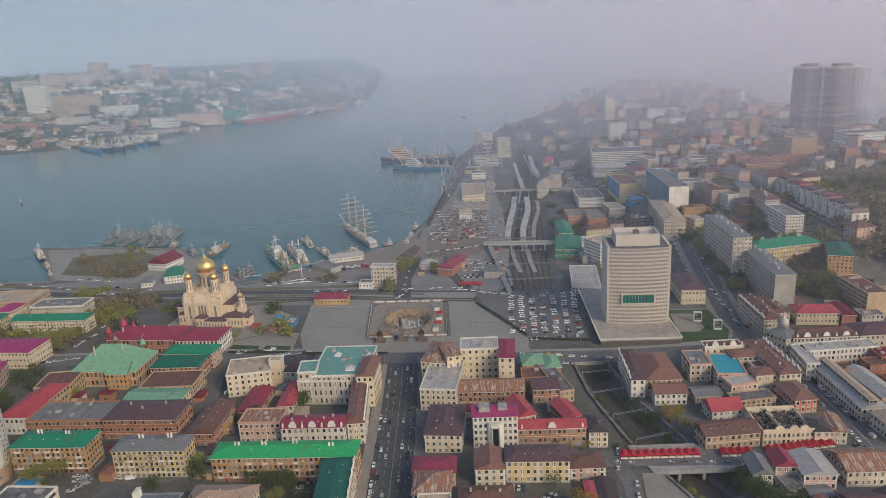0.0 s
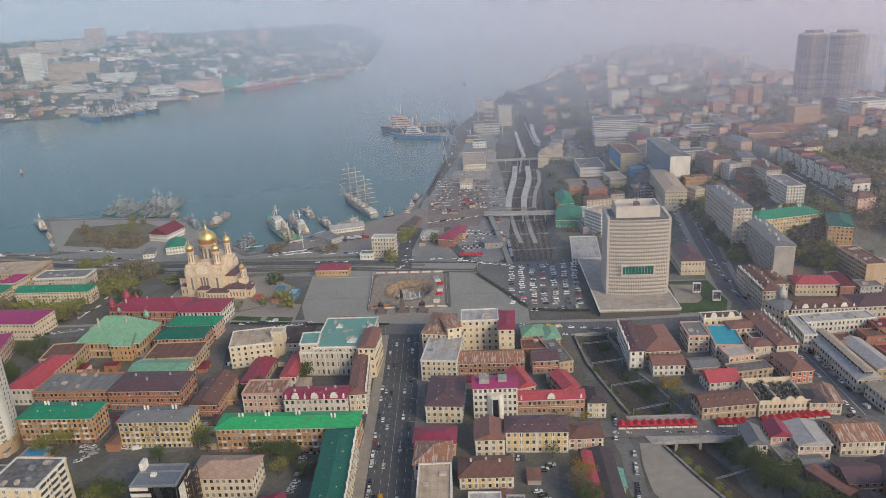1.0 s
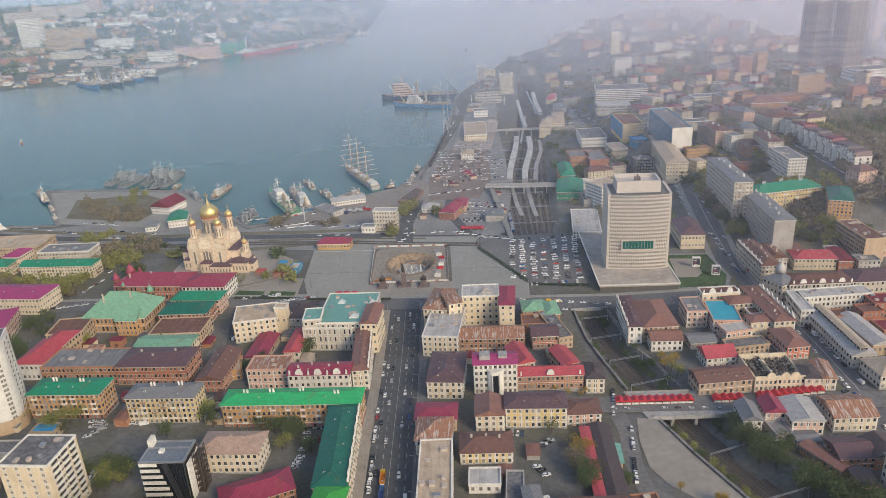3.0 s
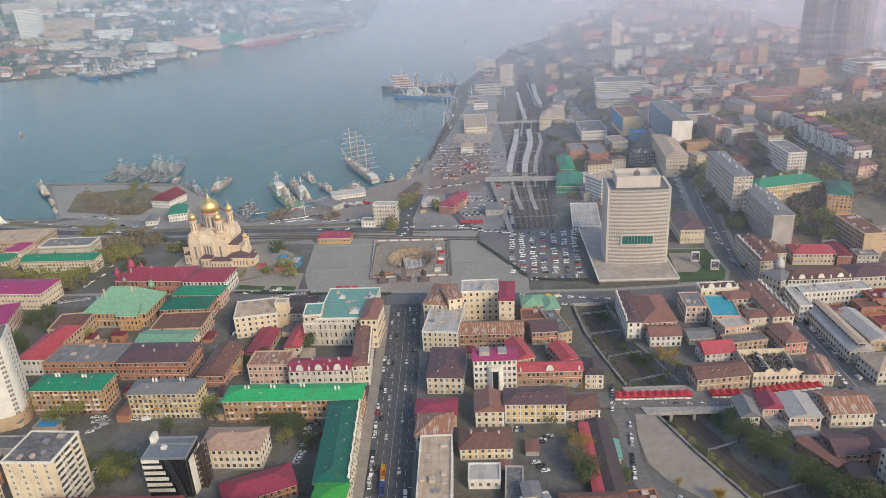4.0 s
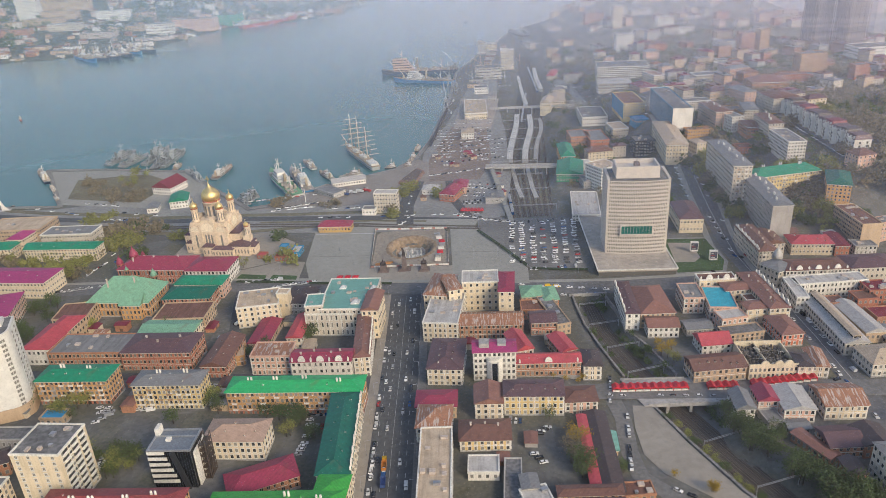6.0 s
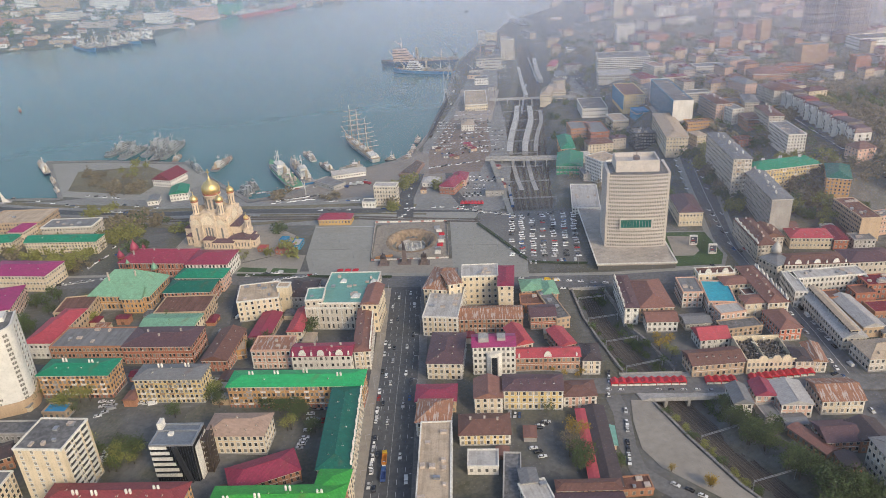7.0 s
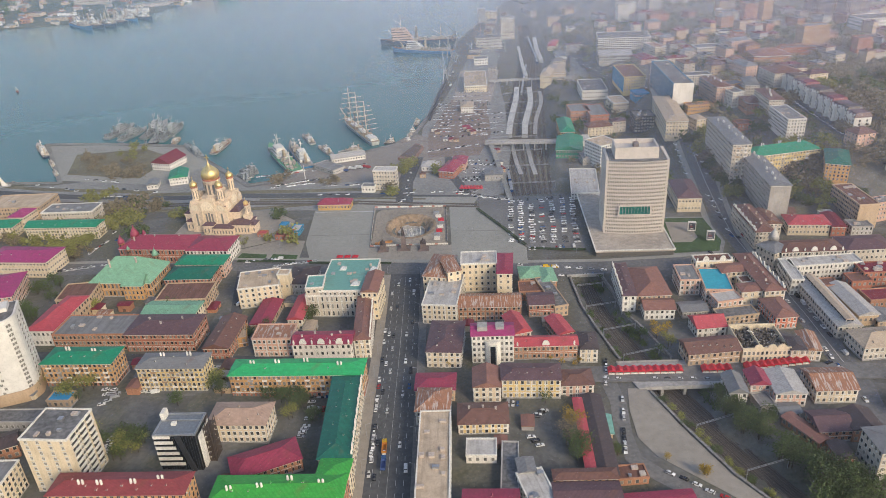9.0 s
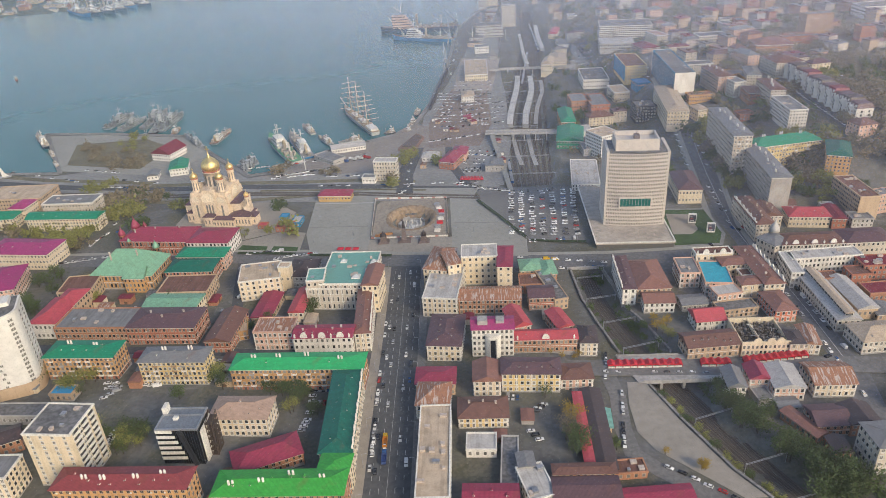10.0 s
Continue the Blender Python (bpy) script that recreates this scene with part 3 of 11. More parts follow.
BALLAST = plain("rail_ballast", (.12, .10, .085), 0.95, 0, 1.5, 0.05, 0.25)
RAIL = plain("rail_steel", (.20, .17, .15), 0.4, 0.7)
PLASTIC_RED = plain("red_tarpaulin", (.50, .02, .035), 0.55, 0, 0.5, 0.1, 0.2)
GOLD = plain("gilded_copper", (.86, .64, .27), 0.44, 0.9, 0.3, 0.05, 0.12, None, 0.0)
STONE = plain("cathedral_stone", (.66, .525, .38), 0.85, 0, 0.5, 0.06, 0.10)
BRONZE = plain("dark_bronze", (.075, .058, .06), 0.5, 0.4)
GRANITE = plain("brown_granite", (.16, .12, .11), 0.7)
GREEN_GLASS = gloss("green_glass", (.02, .16, .13), 0.1)
TYRE = plain("tyre_rubber", (.02, .02, .02), 0.85)
BARK = plain("bark", (.10, .08, .065), 0.95, 0, 2.0, 0.3, 0.25)


def leaf_mat(name, c):
    m, nt, p = nodes_of(name)
    gi = nt.nodes.new("ShaderNodeNewGeometry")
    a = ramp(nt, gi.outputs["Random Per Island"], scaled(c, 0.6), scaled(c, 1.45), 0.0, 1.0)
    oi = nt.nodes.new("ShaderNodeObjectInfo")
    nt.links.new(mixed(nt, a, ramp(nt, oi.outputs["Random"], (.8, .75, .7), (1.1, 1.1, 1.0), 0.0, 1.0), 1.0), p.inputs["Base Color"])
    p.inputs["Roughness"].default_value = 0.8
    return m


LEAF = dict(spring=leaf_mat("spring_leaves", (.23, .24, .075)), green=leaf_mat("green_leaves", (.075, .105, .04)), bare=leaf_mat("brown_twigs", (.19, .16, .11)),
            yellow=leaf_mat("yellow_leaves", (.32, .22, .03)))
PAINT = dict(white=gloss("white_car_paint", (.80, .80, .79), 0.25), silver=gloss("silver_car_paint", (.42, .43, .45), 0.2), black=gloss("black_car_paint", (.025, .025, .03), 0.15),
             red=gloss("red_car_paint", (.42, .03, .03), 0.2), blue=gloss("blue_car_paint", (.04, .10, .25), 0.2), yellow=gloss("yellow_car_paint", (.65, .42, .03), 0.25))


def ribbon(name, pts, width, material, lift=0.1, label="", category="", z=None, step=12.0, side=0.0):
    """A strip laid along a line of plan points, following the ground."""
    ROADS.append((pts, width))
    line = []
    for (ax, ay), (bx0, by0) in zip(pts, pts[1:]):
        n = max(1, int(math.hypot(bx0 - ax, by0 - ay) / step))
        line += [Vector((ax + (bx0 - ax) * i / n, ay + (by0 - ay) * i / n)) for i in range(n)]
    line.append(Vector(pts[-1]))
    bm = bmesh.new()
    rows = []
    for i, p in enumerate(line):
        d = (line[min(i + 1, len(line) - 1)] - line[max(i - 1, 0)]).normalized()
        nrm = Vector((-d.y, d.x))
        row = []
        for s in (side - width / 2, side, side + width / 2):
            q = p + nrm * s
            zz = (base_height(q.x, q.y) if z is None else z) + lift
            row += [bm.verts.new((q.x, q.y, zz)), bm.verts.new((q.x, q.y, zz - 0.4))]
        rows.append(row)
    for a, b in zip(rows, rows[1:]):
        for i, j in ((4, 2), (2, 0)):
            bm.faces.new((a[i], b[i], b[j], a[j])) if False else bm.faces.new((a[j], a[i], b[i], b[j]))
        bm.faces.new((a[0], b[0], b[1], a[1]))
        bm.faces.new((a[5], b[5], b[4], a[4]))
    bmesh.ops.recalc_face_normals(bm, faces=bm.faces)
    o = part(name, bm, material)
    tagged(o, label, category or name, kind="structure")
    return o


def pad(name, pts, material, z=0.1, label="", thick=0.5, category=""):
    bm = bmesh.new()
    prism(bm, pts, z - thick, z)
    bmesh.ops.recalc_face_normals(bm, faces=bm.faces)
    return tagged(part(name, bm, material), label, category or name, kind="structure")


# cars
def car_body(bm, ln=4.4, wd=1.8, van=False):
    prof = [(-.5, .35), (-.5, .78), (-.46, .92), (-.30, .98), (.18, .98), (.44, .84), (.5, .7), (.5, .35)]
    if van:
        prof = [(-.5, .35), (-.5, 1.95), (-.47, 2.1), (.22, 2.1), (.36, 1.35), (.48, 1.05), (.5, .8), (.5, .35)]
    sides = []
    for s, k in ((-1, 1.0), (1, 1.0)):
        sides.append([bm.verts.new((x * ln, s * wd / 2 * (k if z < .9 else .94), z)) for x, z in prof])
    a, b = sides
    n = len(prof)
    for i in range(n):
        bm.faces.new((a[i], a[(i + 1) % n], b[(i + 1) % n], b[i]))
    bm.faces.new(a[::-1])
    bm.faces.new(b)


CARS = {}


def make_car(colour, van=False, wheels=True):
    name = "van" if van else "car"
    e = empty(name, 0, 0, -500)
    bm = bmesh.new()
    car_body(bm, 5.0 if van else 4.5, 1.9 if van else 1.8, van)
    part("body", bm, PAINT[colour], e)
    if not van:
        bm = bmesh.new()
        prism(bm, [(-2.0, -.82), (.85, -.82), (.85, .82), (-2.0, .82)], .96, 1.36, 0, .76, -.6, 0)
        part("cabin_glass", bm, GLASS, e)
        bm = bmesh.new()
        box(bm, -1.65, -.62, 1.36, .05, .62, 1.43)
        part("car_roof", bm, PAINT[colour], e)
    else:
        bm = bmesh.new()
        box(bm, .95, -.86, 1.2, 1.72, .86, 1.75)
        part("windscreen", bm, GLASS, e)
    if wheels:
        for x in (-1.4, 1.4):
            for y in (-.82, .82):
                bm = bmesh.new()
                pts = ring(10, .33)
                f = [bm.verts.new((px, -.1, pz)) for px, pz in pts]
                g = [bm.verts.new((px, .1, pz)) for px, pz in pts]
                for i in range(10):
                    bm.faces.new((f[i], f[(i + 1) % 10], g[(i + 1) % 10], g[i]))
                bm.faces.new(f)
                bm.faces.new(g[::-1])
                o = part("wheel", bm, TYRE, e)
                o.location = (x, y, .34)
    tagged(e, f"{colour} {'delivery van' if van else 'passenger car'} standing on asphalt", name, "cars in the town")
    return e


def drop_thing(e):
    for o in (*e.children_recursive, e):
        bpy.data.objects.remove(o)


FAR_CARS = []


def car_at(x, y, turn, colour=None, van=False, wheels=False, z=None):
    colour = colour or SEED.choice(("white",) * 14 + ("silver",) * 4 + ("black",) * 4 + ("red", "blue"))
    if y > 545:
        FAR_CARS.append((x, y, turn, colour))
        return None
    key = (colour, van, wheels)
    zz = (base_height(x, y) if z is None else z) + 0.13
    if key not in CARS:
        CARS[key] = make_car(*key)
        CARS[key].matrix_basis = pose(x, y, zz, 0, 0, turn)
        return CARS[key]
    return copy_thing(CARS[key], pose(x, y, zz, 0, 0, turn))


def parked(x0, y0, x1, y1, n, turn, fill=0.85, wheels=False, z=None):
    for i in range(n):
        if SEED.random() < fill:
            t = (i + .5) / n
            j = .3 if y0 < 500 else 1.0
            car_at(x0 + (x1 - x0) * t + SEED.uniform(-j, j), y0 + (y1 - y0) * t + SEED.uniform(-j, j), turn + SEED.uniform(-4, 4) * (1 + j) + (180 if SEED.random() < .4 else 0), None, SEED.random() < .08, wheels, z)


# trees
TREES = {}


def make_tree(kind, seed, height=8.0, leaves=300, spread=.42):
    r = random.Random(seed)
    e = empty("tree", 0, 0, -500)
    bm = bmesh.new()
    lathe(bm, [(.24, -.5), (.18, height * .25), (.11, height * .55), (.04, height * .85)], 7)
    tips = []
    for i in range(9):
        a, zz = r.uniform(0, 6.28), height * r.uniform(.28, .62)
        ln = height * r.uniform(.22, .4)
        tip = Vector((math.cos(a) * ln * .8, math.sin(a) * ln * .8, zz + ln * .75))
        bar(bm, (0, 0, zz), tip, .09)
        tips.append(tip)
    tips.append(Vector((0, 0, height * .9)))
    part("trunk", bm, BARK, e)
    bm = bmesh.new()
    for i in range(leaves):
        c = r.choice(tips) + Vector((r.gauss(0, 1), r.gauss(0, 1), r.gauss(0, .8))) * height * .115
        s = r.uniform(.18, .42) * (height / 8) * (.6 if kind == "bare" else 1)
        u = Vector((r.uniform(-1, 1), r.uniform(-1, 1), r.uniform(-.6, .6))).normalized()
        w = u.cross(Vector((r.uniform(-1, 1), r.uniform(-1, 1), r.uniform(-1, 1)))).normalized()
        k = u.cross(w)
        q = [bm.verts.new(c + v * s) for v in (u, w * .8, -u * .9 + k * .3, -w * .8 + k * .2)]
        t = bm.verts.new(c + k * s * .6)
        bm.faces.new((q[0], q[1], t)), bm.faces.new((q[1], q[2], t)), bm.faces.new((q[2], q[3], t)), bm.faces.new((q[3], q[0], t))
    part("crown", bm, LEAF[kind], e)
    words = dict(spring="small street tree with fresh yellow green leaves", green="broad tree with dark green spring leaves", bare="bare brown tree just before leafing", yellow="small tree with bright yellow leaves")
    tagged(e, words[kind], "tree", kind + " trees of the town")
    return e


def tree_at(x, y, kind="spring", size=1.0, z=None):
    v = SEED.randrange(3)
    zz = base_height(x, y) if z is None else z
    m = pose(x, y, zz, 0, 0, SEED.uniform(0, 360))
    s = size * SEED.uniform(.95, 1.5)
    if (kind, v) not in TREES:
        TREES[(kind, v)] = make_tree(kind, 40 + v * 7 + len(kind))
        e = TREES[(kind, v)]
        e.matrix_basis = m
    else:
        e = copy_thing(TREES[(kind, v)], m)
    e.scale = (s, s, s)
    return e


FAR_TREES = {"spring": [], "green": [], "bare": [], "yellow": []}


def grove(x, y, r, n, kind="spring", size=1.0, z=None, ry=None):
    for i in range(n):
        a, k = SEED.uniform(0, 6.28), math.sqrt(SEED.random())
        if y > 560:
            px, py = x + math.cos(a) * r * k, y + math.sin(a) * (ry or r) * k
            FAR_TREES[kind].append((px, py, base_height(px, py)))
            continue
        tree_at(x + math.cos(a) * r * k, y + math.sin(a) * (ry or r) * k, kind, size, z)


def woods(name, places, kind, label, leaves=46, size=3.2):
    """Distant woods: crowns of many leaf clumps on thin stems, too many to count."""
    r = random.Random(len(places))
    bm_v, bm_f = [], []
    for x, y, z in places:
        top = size * r.uniform(.7, 1.4)
        for i in range(leaves):
            c = Vector((x + r.gauss(0, 1) * top * .42, y + r.gauss(0, 1) * top * .42, z + top * (.75 + r.gauss(0, .33))))
            s = top * r.uniform(.10, .24)
            u = Vector((r.uniform(-1, 1), r.uniform(-1, 1), r.uniform(-1, 1))).normalized()
            w = u.cross(Vector((r.uniform(-1, 1), r.uniform(-1, 1), r.uniform(-1, 1)))).normalized()
            k = u.cross(w) * s * .5
            n = len(bm_v)
            bm_v += [tuple(c + u * s), tuple(c + w * s), tuple(c - u * s), tuple(c - w * s), tuple(c + k)]
            bm_f += [(n, n + 1, n + 4), (n + 1, n + 2, n + 4), (n + 2, n + 3, n + 4), (n + 3, n, n + 4)]
        n = len(bm_v)
        bm_v += [(x - .15, y, z - .5), (x + .15, y, z - .5), (x, y + .1, z + top)]
        bm_f.append((n, n + 1, n + 2))
    me = bpy.data.meshes.new(name)
    me.from_pydata(bm_v, [], bm_f)
    me.materials.append(LEAF[kind])
    return tagged(new(name, me), label, "woods", kind="stuff")


# ships
def hull_mesh(ln, beam, free, sheer=1.2):
    """A ship's hull, bow towards +x, waterline at z 0."""
    bm = bmesh.new()
    st = [(-.5, .78, .0), (-.42, .95, .0), (-.1, 1.0, .0), (.2, .98, .1), (.36, .72, .35), (.46, .32, .75), (.5, .04, 1.0)]
    rows = []
    for x, k, up in st:
        h = free + sheer * up * free * .6
        rows.append([bm.verts.new((x * ln * q, s * beam / 2 * k * w, z)) for s, w, z, q in ((-1, .75, -1.5, .94), (-1, .92, free * .35, .97), (-1, 1.0, h, 1.0), (1, 1.0, h, 1.0), (1, .92, free * .35, .97), (1, .75, -1.5, .94))])
    for a, b in zip(rows, rows[1:]):
        for i in range(5):
            f = bm.faces.new((a[i], a[i + 1], b[i + 1], b[i]))
            f.material_index = 1 if i == 2 else 0
    bm.faces.new(rows[0][::-1])
    bm.faces.new(rows[-1])
    bmesh.ops.recalc_face_normals(bm, faces=bm.faces)
    return bm


HULL = dict(white=plain("white_hull_paint", (.62, .61, .58), 0.5, 0, 0.3, 0.05, 0.15), grey=plain("naval_grey_paint", (.26, .29, .31), 0.55), navy=plain("navy_hull_paint", (.03, .05, .10), 0.5),
            blue=plain("blue_hull_paint", (.05, .22, .44), 0.5), red=plain("red_hull_paint", (.42, .07, .06), 0.55), black=plain("black_hull_paint", (.03, .03, .035), 0.5))
DECK = dict(green=plain("green_deck_paint", (.12, .30, .17), 0.8), rust=plain("rusty_deck", (.24, .14, .10), 0.85), grey=plain("grey_deck", (.25, .25, .24), 0.85), wood=plain("teak_deck", (.36, .27, .18), 0.8))
HOUSE = dict(white=plain("ship_white_paint", (.66, .64, .59), 0.55), buff=plain("ship_buff_paint", (.56, .46, .34), 0.6), salmon=plain("ship_salmon_paint", (.62, .43, .34), 0.6), grey=plain("ship_pale_grey_paint", (.37, .39, .39), 0.6))


def ship(kind, x, y, turn, ln, beam, hull="white", deck="rust", house_c="white", aft=-.2, tiers=3, masts=2, cranes=0, label="", free=None, group="", th=None, taper=.055):
    e = empty(kind, x, y, -1.8, turn)
    tagged(e, label, "ship", group)
    free = free or max(1.4, ln * .045)
    part("hull", hull_mesh(ln, beam, free), (HULL[hull], DECK[deck]), e)
    z = free - .05
    for i in range(tiers):
        bm = bmesh.new()
        a, w, h = ln * (.26 - taper * i), beam * (.80 - .13 * i * taper / .055), th or max(1.8, min(3.0, ln * .032))
        x0 = ln * aft - a * .5 + i * ln * .012
        box(bm, x0, -w / 2, z, x0 + a, w / 2, z + h)
        box(bm, x0 - .3, -w / 2 - .3, z + h, x0 + a + .3, w / 2 + .3, z + h + .18)
        part("deckhouse", bm, HOUSE[house_c], e)
        bm = bmesh.new()
        box(bm, x0 + .4, -w / 2 - .04, z + h * .45, x0 + a + .05, w / 2 + .04, z + h * .75)
        part("window_band", bm, GLASS, e)
        z += h + .15
    bm = bmesh.new()
    lathe(bm, [(beam * .12, free), (beam * .1, z + 1.2), (beam * .11, z + 1.4), (beam * .08, z + 1.6)], 10, ln * (aft - .17), 0)
    part("funnel", bm, HOUSE["buff"] if house_c != "grey" else HULL["grey"], e)
    for i in range(masts):
        bm = bmesh.new()
        mx = ln * ((aft + .02) if i == 0 else (.22 - .5 * (i - 1)))
        zb, zt = (z if i == 0 else free), (z if i == 0 else free) + max(5.0, ln * .14)
        bar(bm, (mx, 0, zb - .3), (mx, 0, zt), max(.35, ln * .006))
        bar(bm, (mx, -beam * .25, zb + (zt - zb) * .6), (mx, beam * .25, zb + (zt - zb) * .6), max(.25, ln * .004))
        bar(bm, (mx, 0, zb + (zt - zb) * .35), (mx + ln * .1, 0, zb + (zt - zb) * .8), max(.22, ln * .004))
        part("mast", bm, HOUSE[house_c], e)
    for i in range(cranes):
        bm = bmesh.new()
        mx = ln * (.32 - .17 * i)
        box(bm, mx - 1.2, -1.2, free - .1, mx + 1.2, 1.2, free + 7)
        bar(bm, (mx, 0, free + 6.5), (mx + ln * .05, beam * .5, free + 22), 1.0)
        part("deck_crane", bm, HOUSE["buff"], e)
    bm = bmesh.new()
    r = random.Random(int(x * 7 + y))
    for i in range(int(10 + ln * .35)):
        px, py, q = r.uniform(-.44, .34) * ln, r.uniform(-.36, .36) * beam, r.uniform(.4, 1.3) * (1 + ln / 110)
        box(bm, px - q, py - q * .7, free - .2, px + q, py + q * .7, free + r.uniform(.5, 2.4) * (1 + ln / 110))
    for i in range(int(3 + ln * .04)):
        px, py = r.uniform(-.4, .36) * ln, r.uniform(-.3, .3) * beam
        bar(bm, (px, py, free), (px + r.uniform(-4, 4), py, free + r.uniform(4, 9) * (.5 + ln / 150)), .3)
    part("deck_gear", bm, plain("deck_gear_" + house_c, dict(white=(.42, .37, .31), buff=(.40, .28, .18), salmon=(.42, .36, .31), grey=(.20, .215, .225))[house_c], .7, 0, .6, .1, .3), e)
    bm = bmesh.new()
    for k in (.05, .14, .3):
        box(bm, ln * k - ln * .03, -beam * .28, free - .1, ln * k + ln * .03, beam * .28, free + max(.6, ln * .012))
    part("hatch_cover", bm, DECK["grey"], e)
    return e


def sailing_ship(x, y, turn, ln=104.0, beam=14.0):
    e = empty("sailing_ship", x, y, -1.8, turn)
    tagged(e, "white three masted sailing ship moored with bare yards", "ship")
    free = 5.0
    part("hull", hull_mesh(ln, beam, free, .9), (HULL["white"], DECK["wood"]), e)
    spar = plain("tan_spars", (.58, .50, .40), 0.6)
    for mx, mh in ((.26, 50), (.02, 51), (-.24, 46)):
        bm = bmesh.new()
        lathe(bm, [(.75, 3), (.55, mh * .6), (.3, mh)], 8, ln * mx, 0)
        m = part("mast", bm, spar, e)
        for k in (.24, .37, .50, .62, .74, .86):
            bm = bmesh.new()
            half = 15.5 * (1.15 - k * .75)
            bar(bm, (ln * mx + .8, -half, mh * k), (ln * mx + .8, half, mh * k), .4)
            part("yard", bm, spar, m)
        bm = bmesh.new()
        for s in (-1, 1):
            for q in (-4, 0, 4):
                bar(bm, (ln * mx + q, s * beam * .47, free), (ln * mx, 0, mh * .62), .12)
                bar(bm, (ln * mx + q * .5, s * beam * .47, free), (ln * mx, 0, mh * .9), .10)
        part("rigging", bm, GRANITE, m)
    bm = bmesh.new()
    bar(bm, (ln * .44, 0, free + 3.5), (ln * .64, 0, free + 9), .7)
    part("bowsprit", bm, spar, e)
    bm = bmesh.new()
    for a, b in (((.63, 8.8), (.26, 42)), ((.56, 7.5), (.26, 30)), ((.26, 48), (.02, 44)), ((.02, 49), (-.24, 40)), ((-.24, 44), (-.48, 7))):
        bar(bm, (ln * a[0], 0, free + a[1] if a[1] < 10 else a[1]), (ln * b[0], 0, b[1]), .12)
    part("stays", bm, GRANITE, e)
    for x0, x1, h, w in ((-.46, -.30, 2.6, .7), (-.16, -.04, 2.4, .5), (.08, .2, 2.2, .5), (.33, .42, 1.6, .4)):
        bm = bmesh.new()
        box(bm, ln * x0, -beam * w / 2, free - .1, ln * x1, beam * w / 2, free + h)
        part("deckhouse", bm, HOUSE["white"], e)
    for i in range(6):
        bm = bmesh.new()
        lathe(bm, [(.5, 0), (1.1, .3), (1.1, .8), (.4, 1.3)], 8)
        o = part("lifeboat", bm, HOUSE["buff"], e)
        o.matrix_basis = pose(ln * (-.36 + .12 * (i // 2)), (beam * .42) * (1 if i % 2 else -1), free + .6, 0, 0, 0) @ Matrix.Diagonal((3, 1, 1, 1))
    bm = bmesh.new()
    box(bm, -ln * .46, -beam * .5, free * .55, ln * .3, beam * .5, free * .62)
    part("stripe", bm, HULL["navy"], e)
    return e


def harbour_crane(x, y, turn, h=34.0, z=0.5, colour="grey"):
    e = empty("harbour_crane", x, y, z, turn)
    tagged(e, "lattice harbour crane with raised jib on quay", "crane", "harbour cranes")
    bm = bmesh.new()
    for sx in (-5, 5):
        for sy in (-4, 4):
            bar(bm, (sx, sy, 0), (sx * .4, sy * .4, h * .42), .9)
    box(bm, -3, -2.5, h * .4, 4, 2.5, h * .55)
    part("portal", bm, STEEL, e)
    bm = bmesh.new()
    for s in (-1, 1):
        bar(bm, (2, s * 1.6, h * .5), (h * .75, 0, h * 1.15), .7)
    bar(bm, (0, 0, h * .55), (-2, 0, h * .95), .8)
    bar(bm, (-2, 0, h * .95), (h * .75, 0, h * 1.15), .3)
    part("jib", bm, STEEL, e)
    return e


def small_house(x, y, z, w, d, h, rz, wall, roof, flat, label, kind="house"):
    """A distant building: walls with rows of windows and a pitched or flat roof."""
    BUILT.append((x, y, math.hypot(w, d) / 2))
    e = empty(kind, x, y, z, rz)
    tagged(e, label, "building", "distant houses")
    bm = bmesh.new()
    box(bm, -w / 2, -d / 2, -8.0, w / 2, d / 2, h)
    part("wall", bm, wall_mat(wall), e)
    if flat:
        bm = bmesh.new()
        box(bm, -w / 2 - .3, -d / 2 - .3, h, w / 2 + .3, d / 2 + .3, h + .8)
        box(bm, -w * .2, -d * .2, h + .8, 0, d * .1, h + 3.0)
        part("roof", bm, BITUMEN if roof == "flat" else roof_mat(roof), e)
    else:
        part("roof", hip_roof(w, d, .28 * min(w, d), .8), roof_mat(roof), e).location.z = h + .25
    bm = bmesh.new()
    nf = max(1, int(h / 3.3))
    places = []
    for run, (sx, sy), (ux, uy) in ((w, (-w / 2, -d / 2), (1, 0)), (d, (w / 2, -d / 2), (0, 1)), (d, (-w / 2, d / 2), (0, -1)), (w, (w / 2, d / 2), (-1, 0))):
        n = max(1, int(run / 4.0))
        places += [((sx + ux * run * (i + .5) / n, sy + uy * run * (i + .5) / n, h / nf * (k + .5)), (ux, uy)) for k in range(nf) for i in range(n)]
    row_windows(bm, places, 1.3, 1.5)
    part("window_rows", bm, (FRAME, GLASS), e, "rows of small windows", "stuff")
    return e


# ---------------------------------------------------------------- the buildings
# near blocks west of the avenue
house(-223.5, 367.1, -4.3, 43.1, 16.6, 17.0, 5, 'orange', 'jade', 'hip', base='redbrick', kind='apartment_house', label='orange brick apartment house with green metal roof', chimneys=2, dormers=4, balcony=2, pitch=0.16, bays=2.7)
house(-164.1, 355.0, -4.2, 39.5, 14.3, 17.0, 5, 'yellow', 'grey', 'hip', kind='apartment_house', label='yellow rendered apartment house with grey worn roof', chimneys=2, dormers=3, balcony=2, pitch=0.16, bays=2.7)
house(-227.0, 341.3, -4.6, 13.6, 8.6, 5.0, 1, 'tan', 'blue', 'flat', kind='garage', label='small tan garage with bright blue roof')
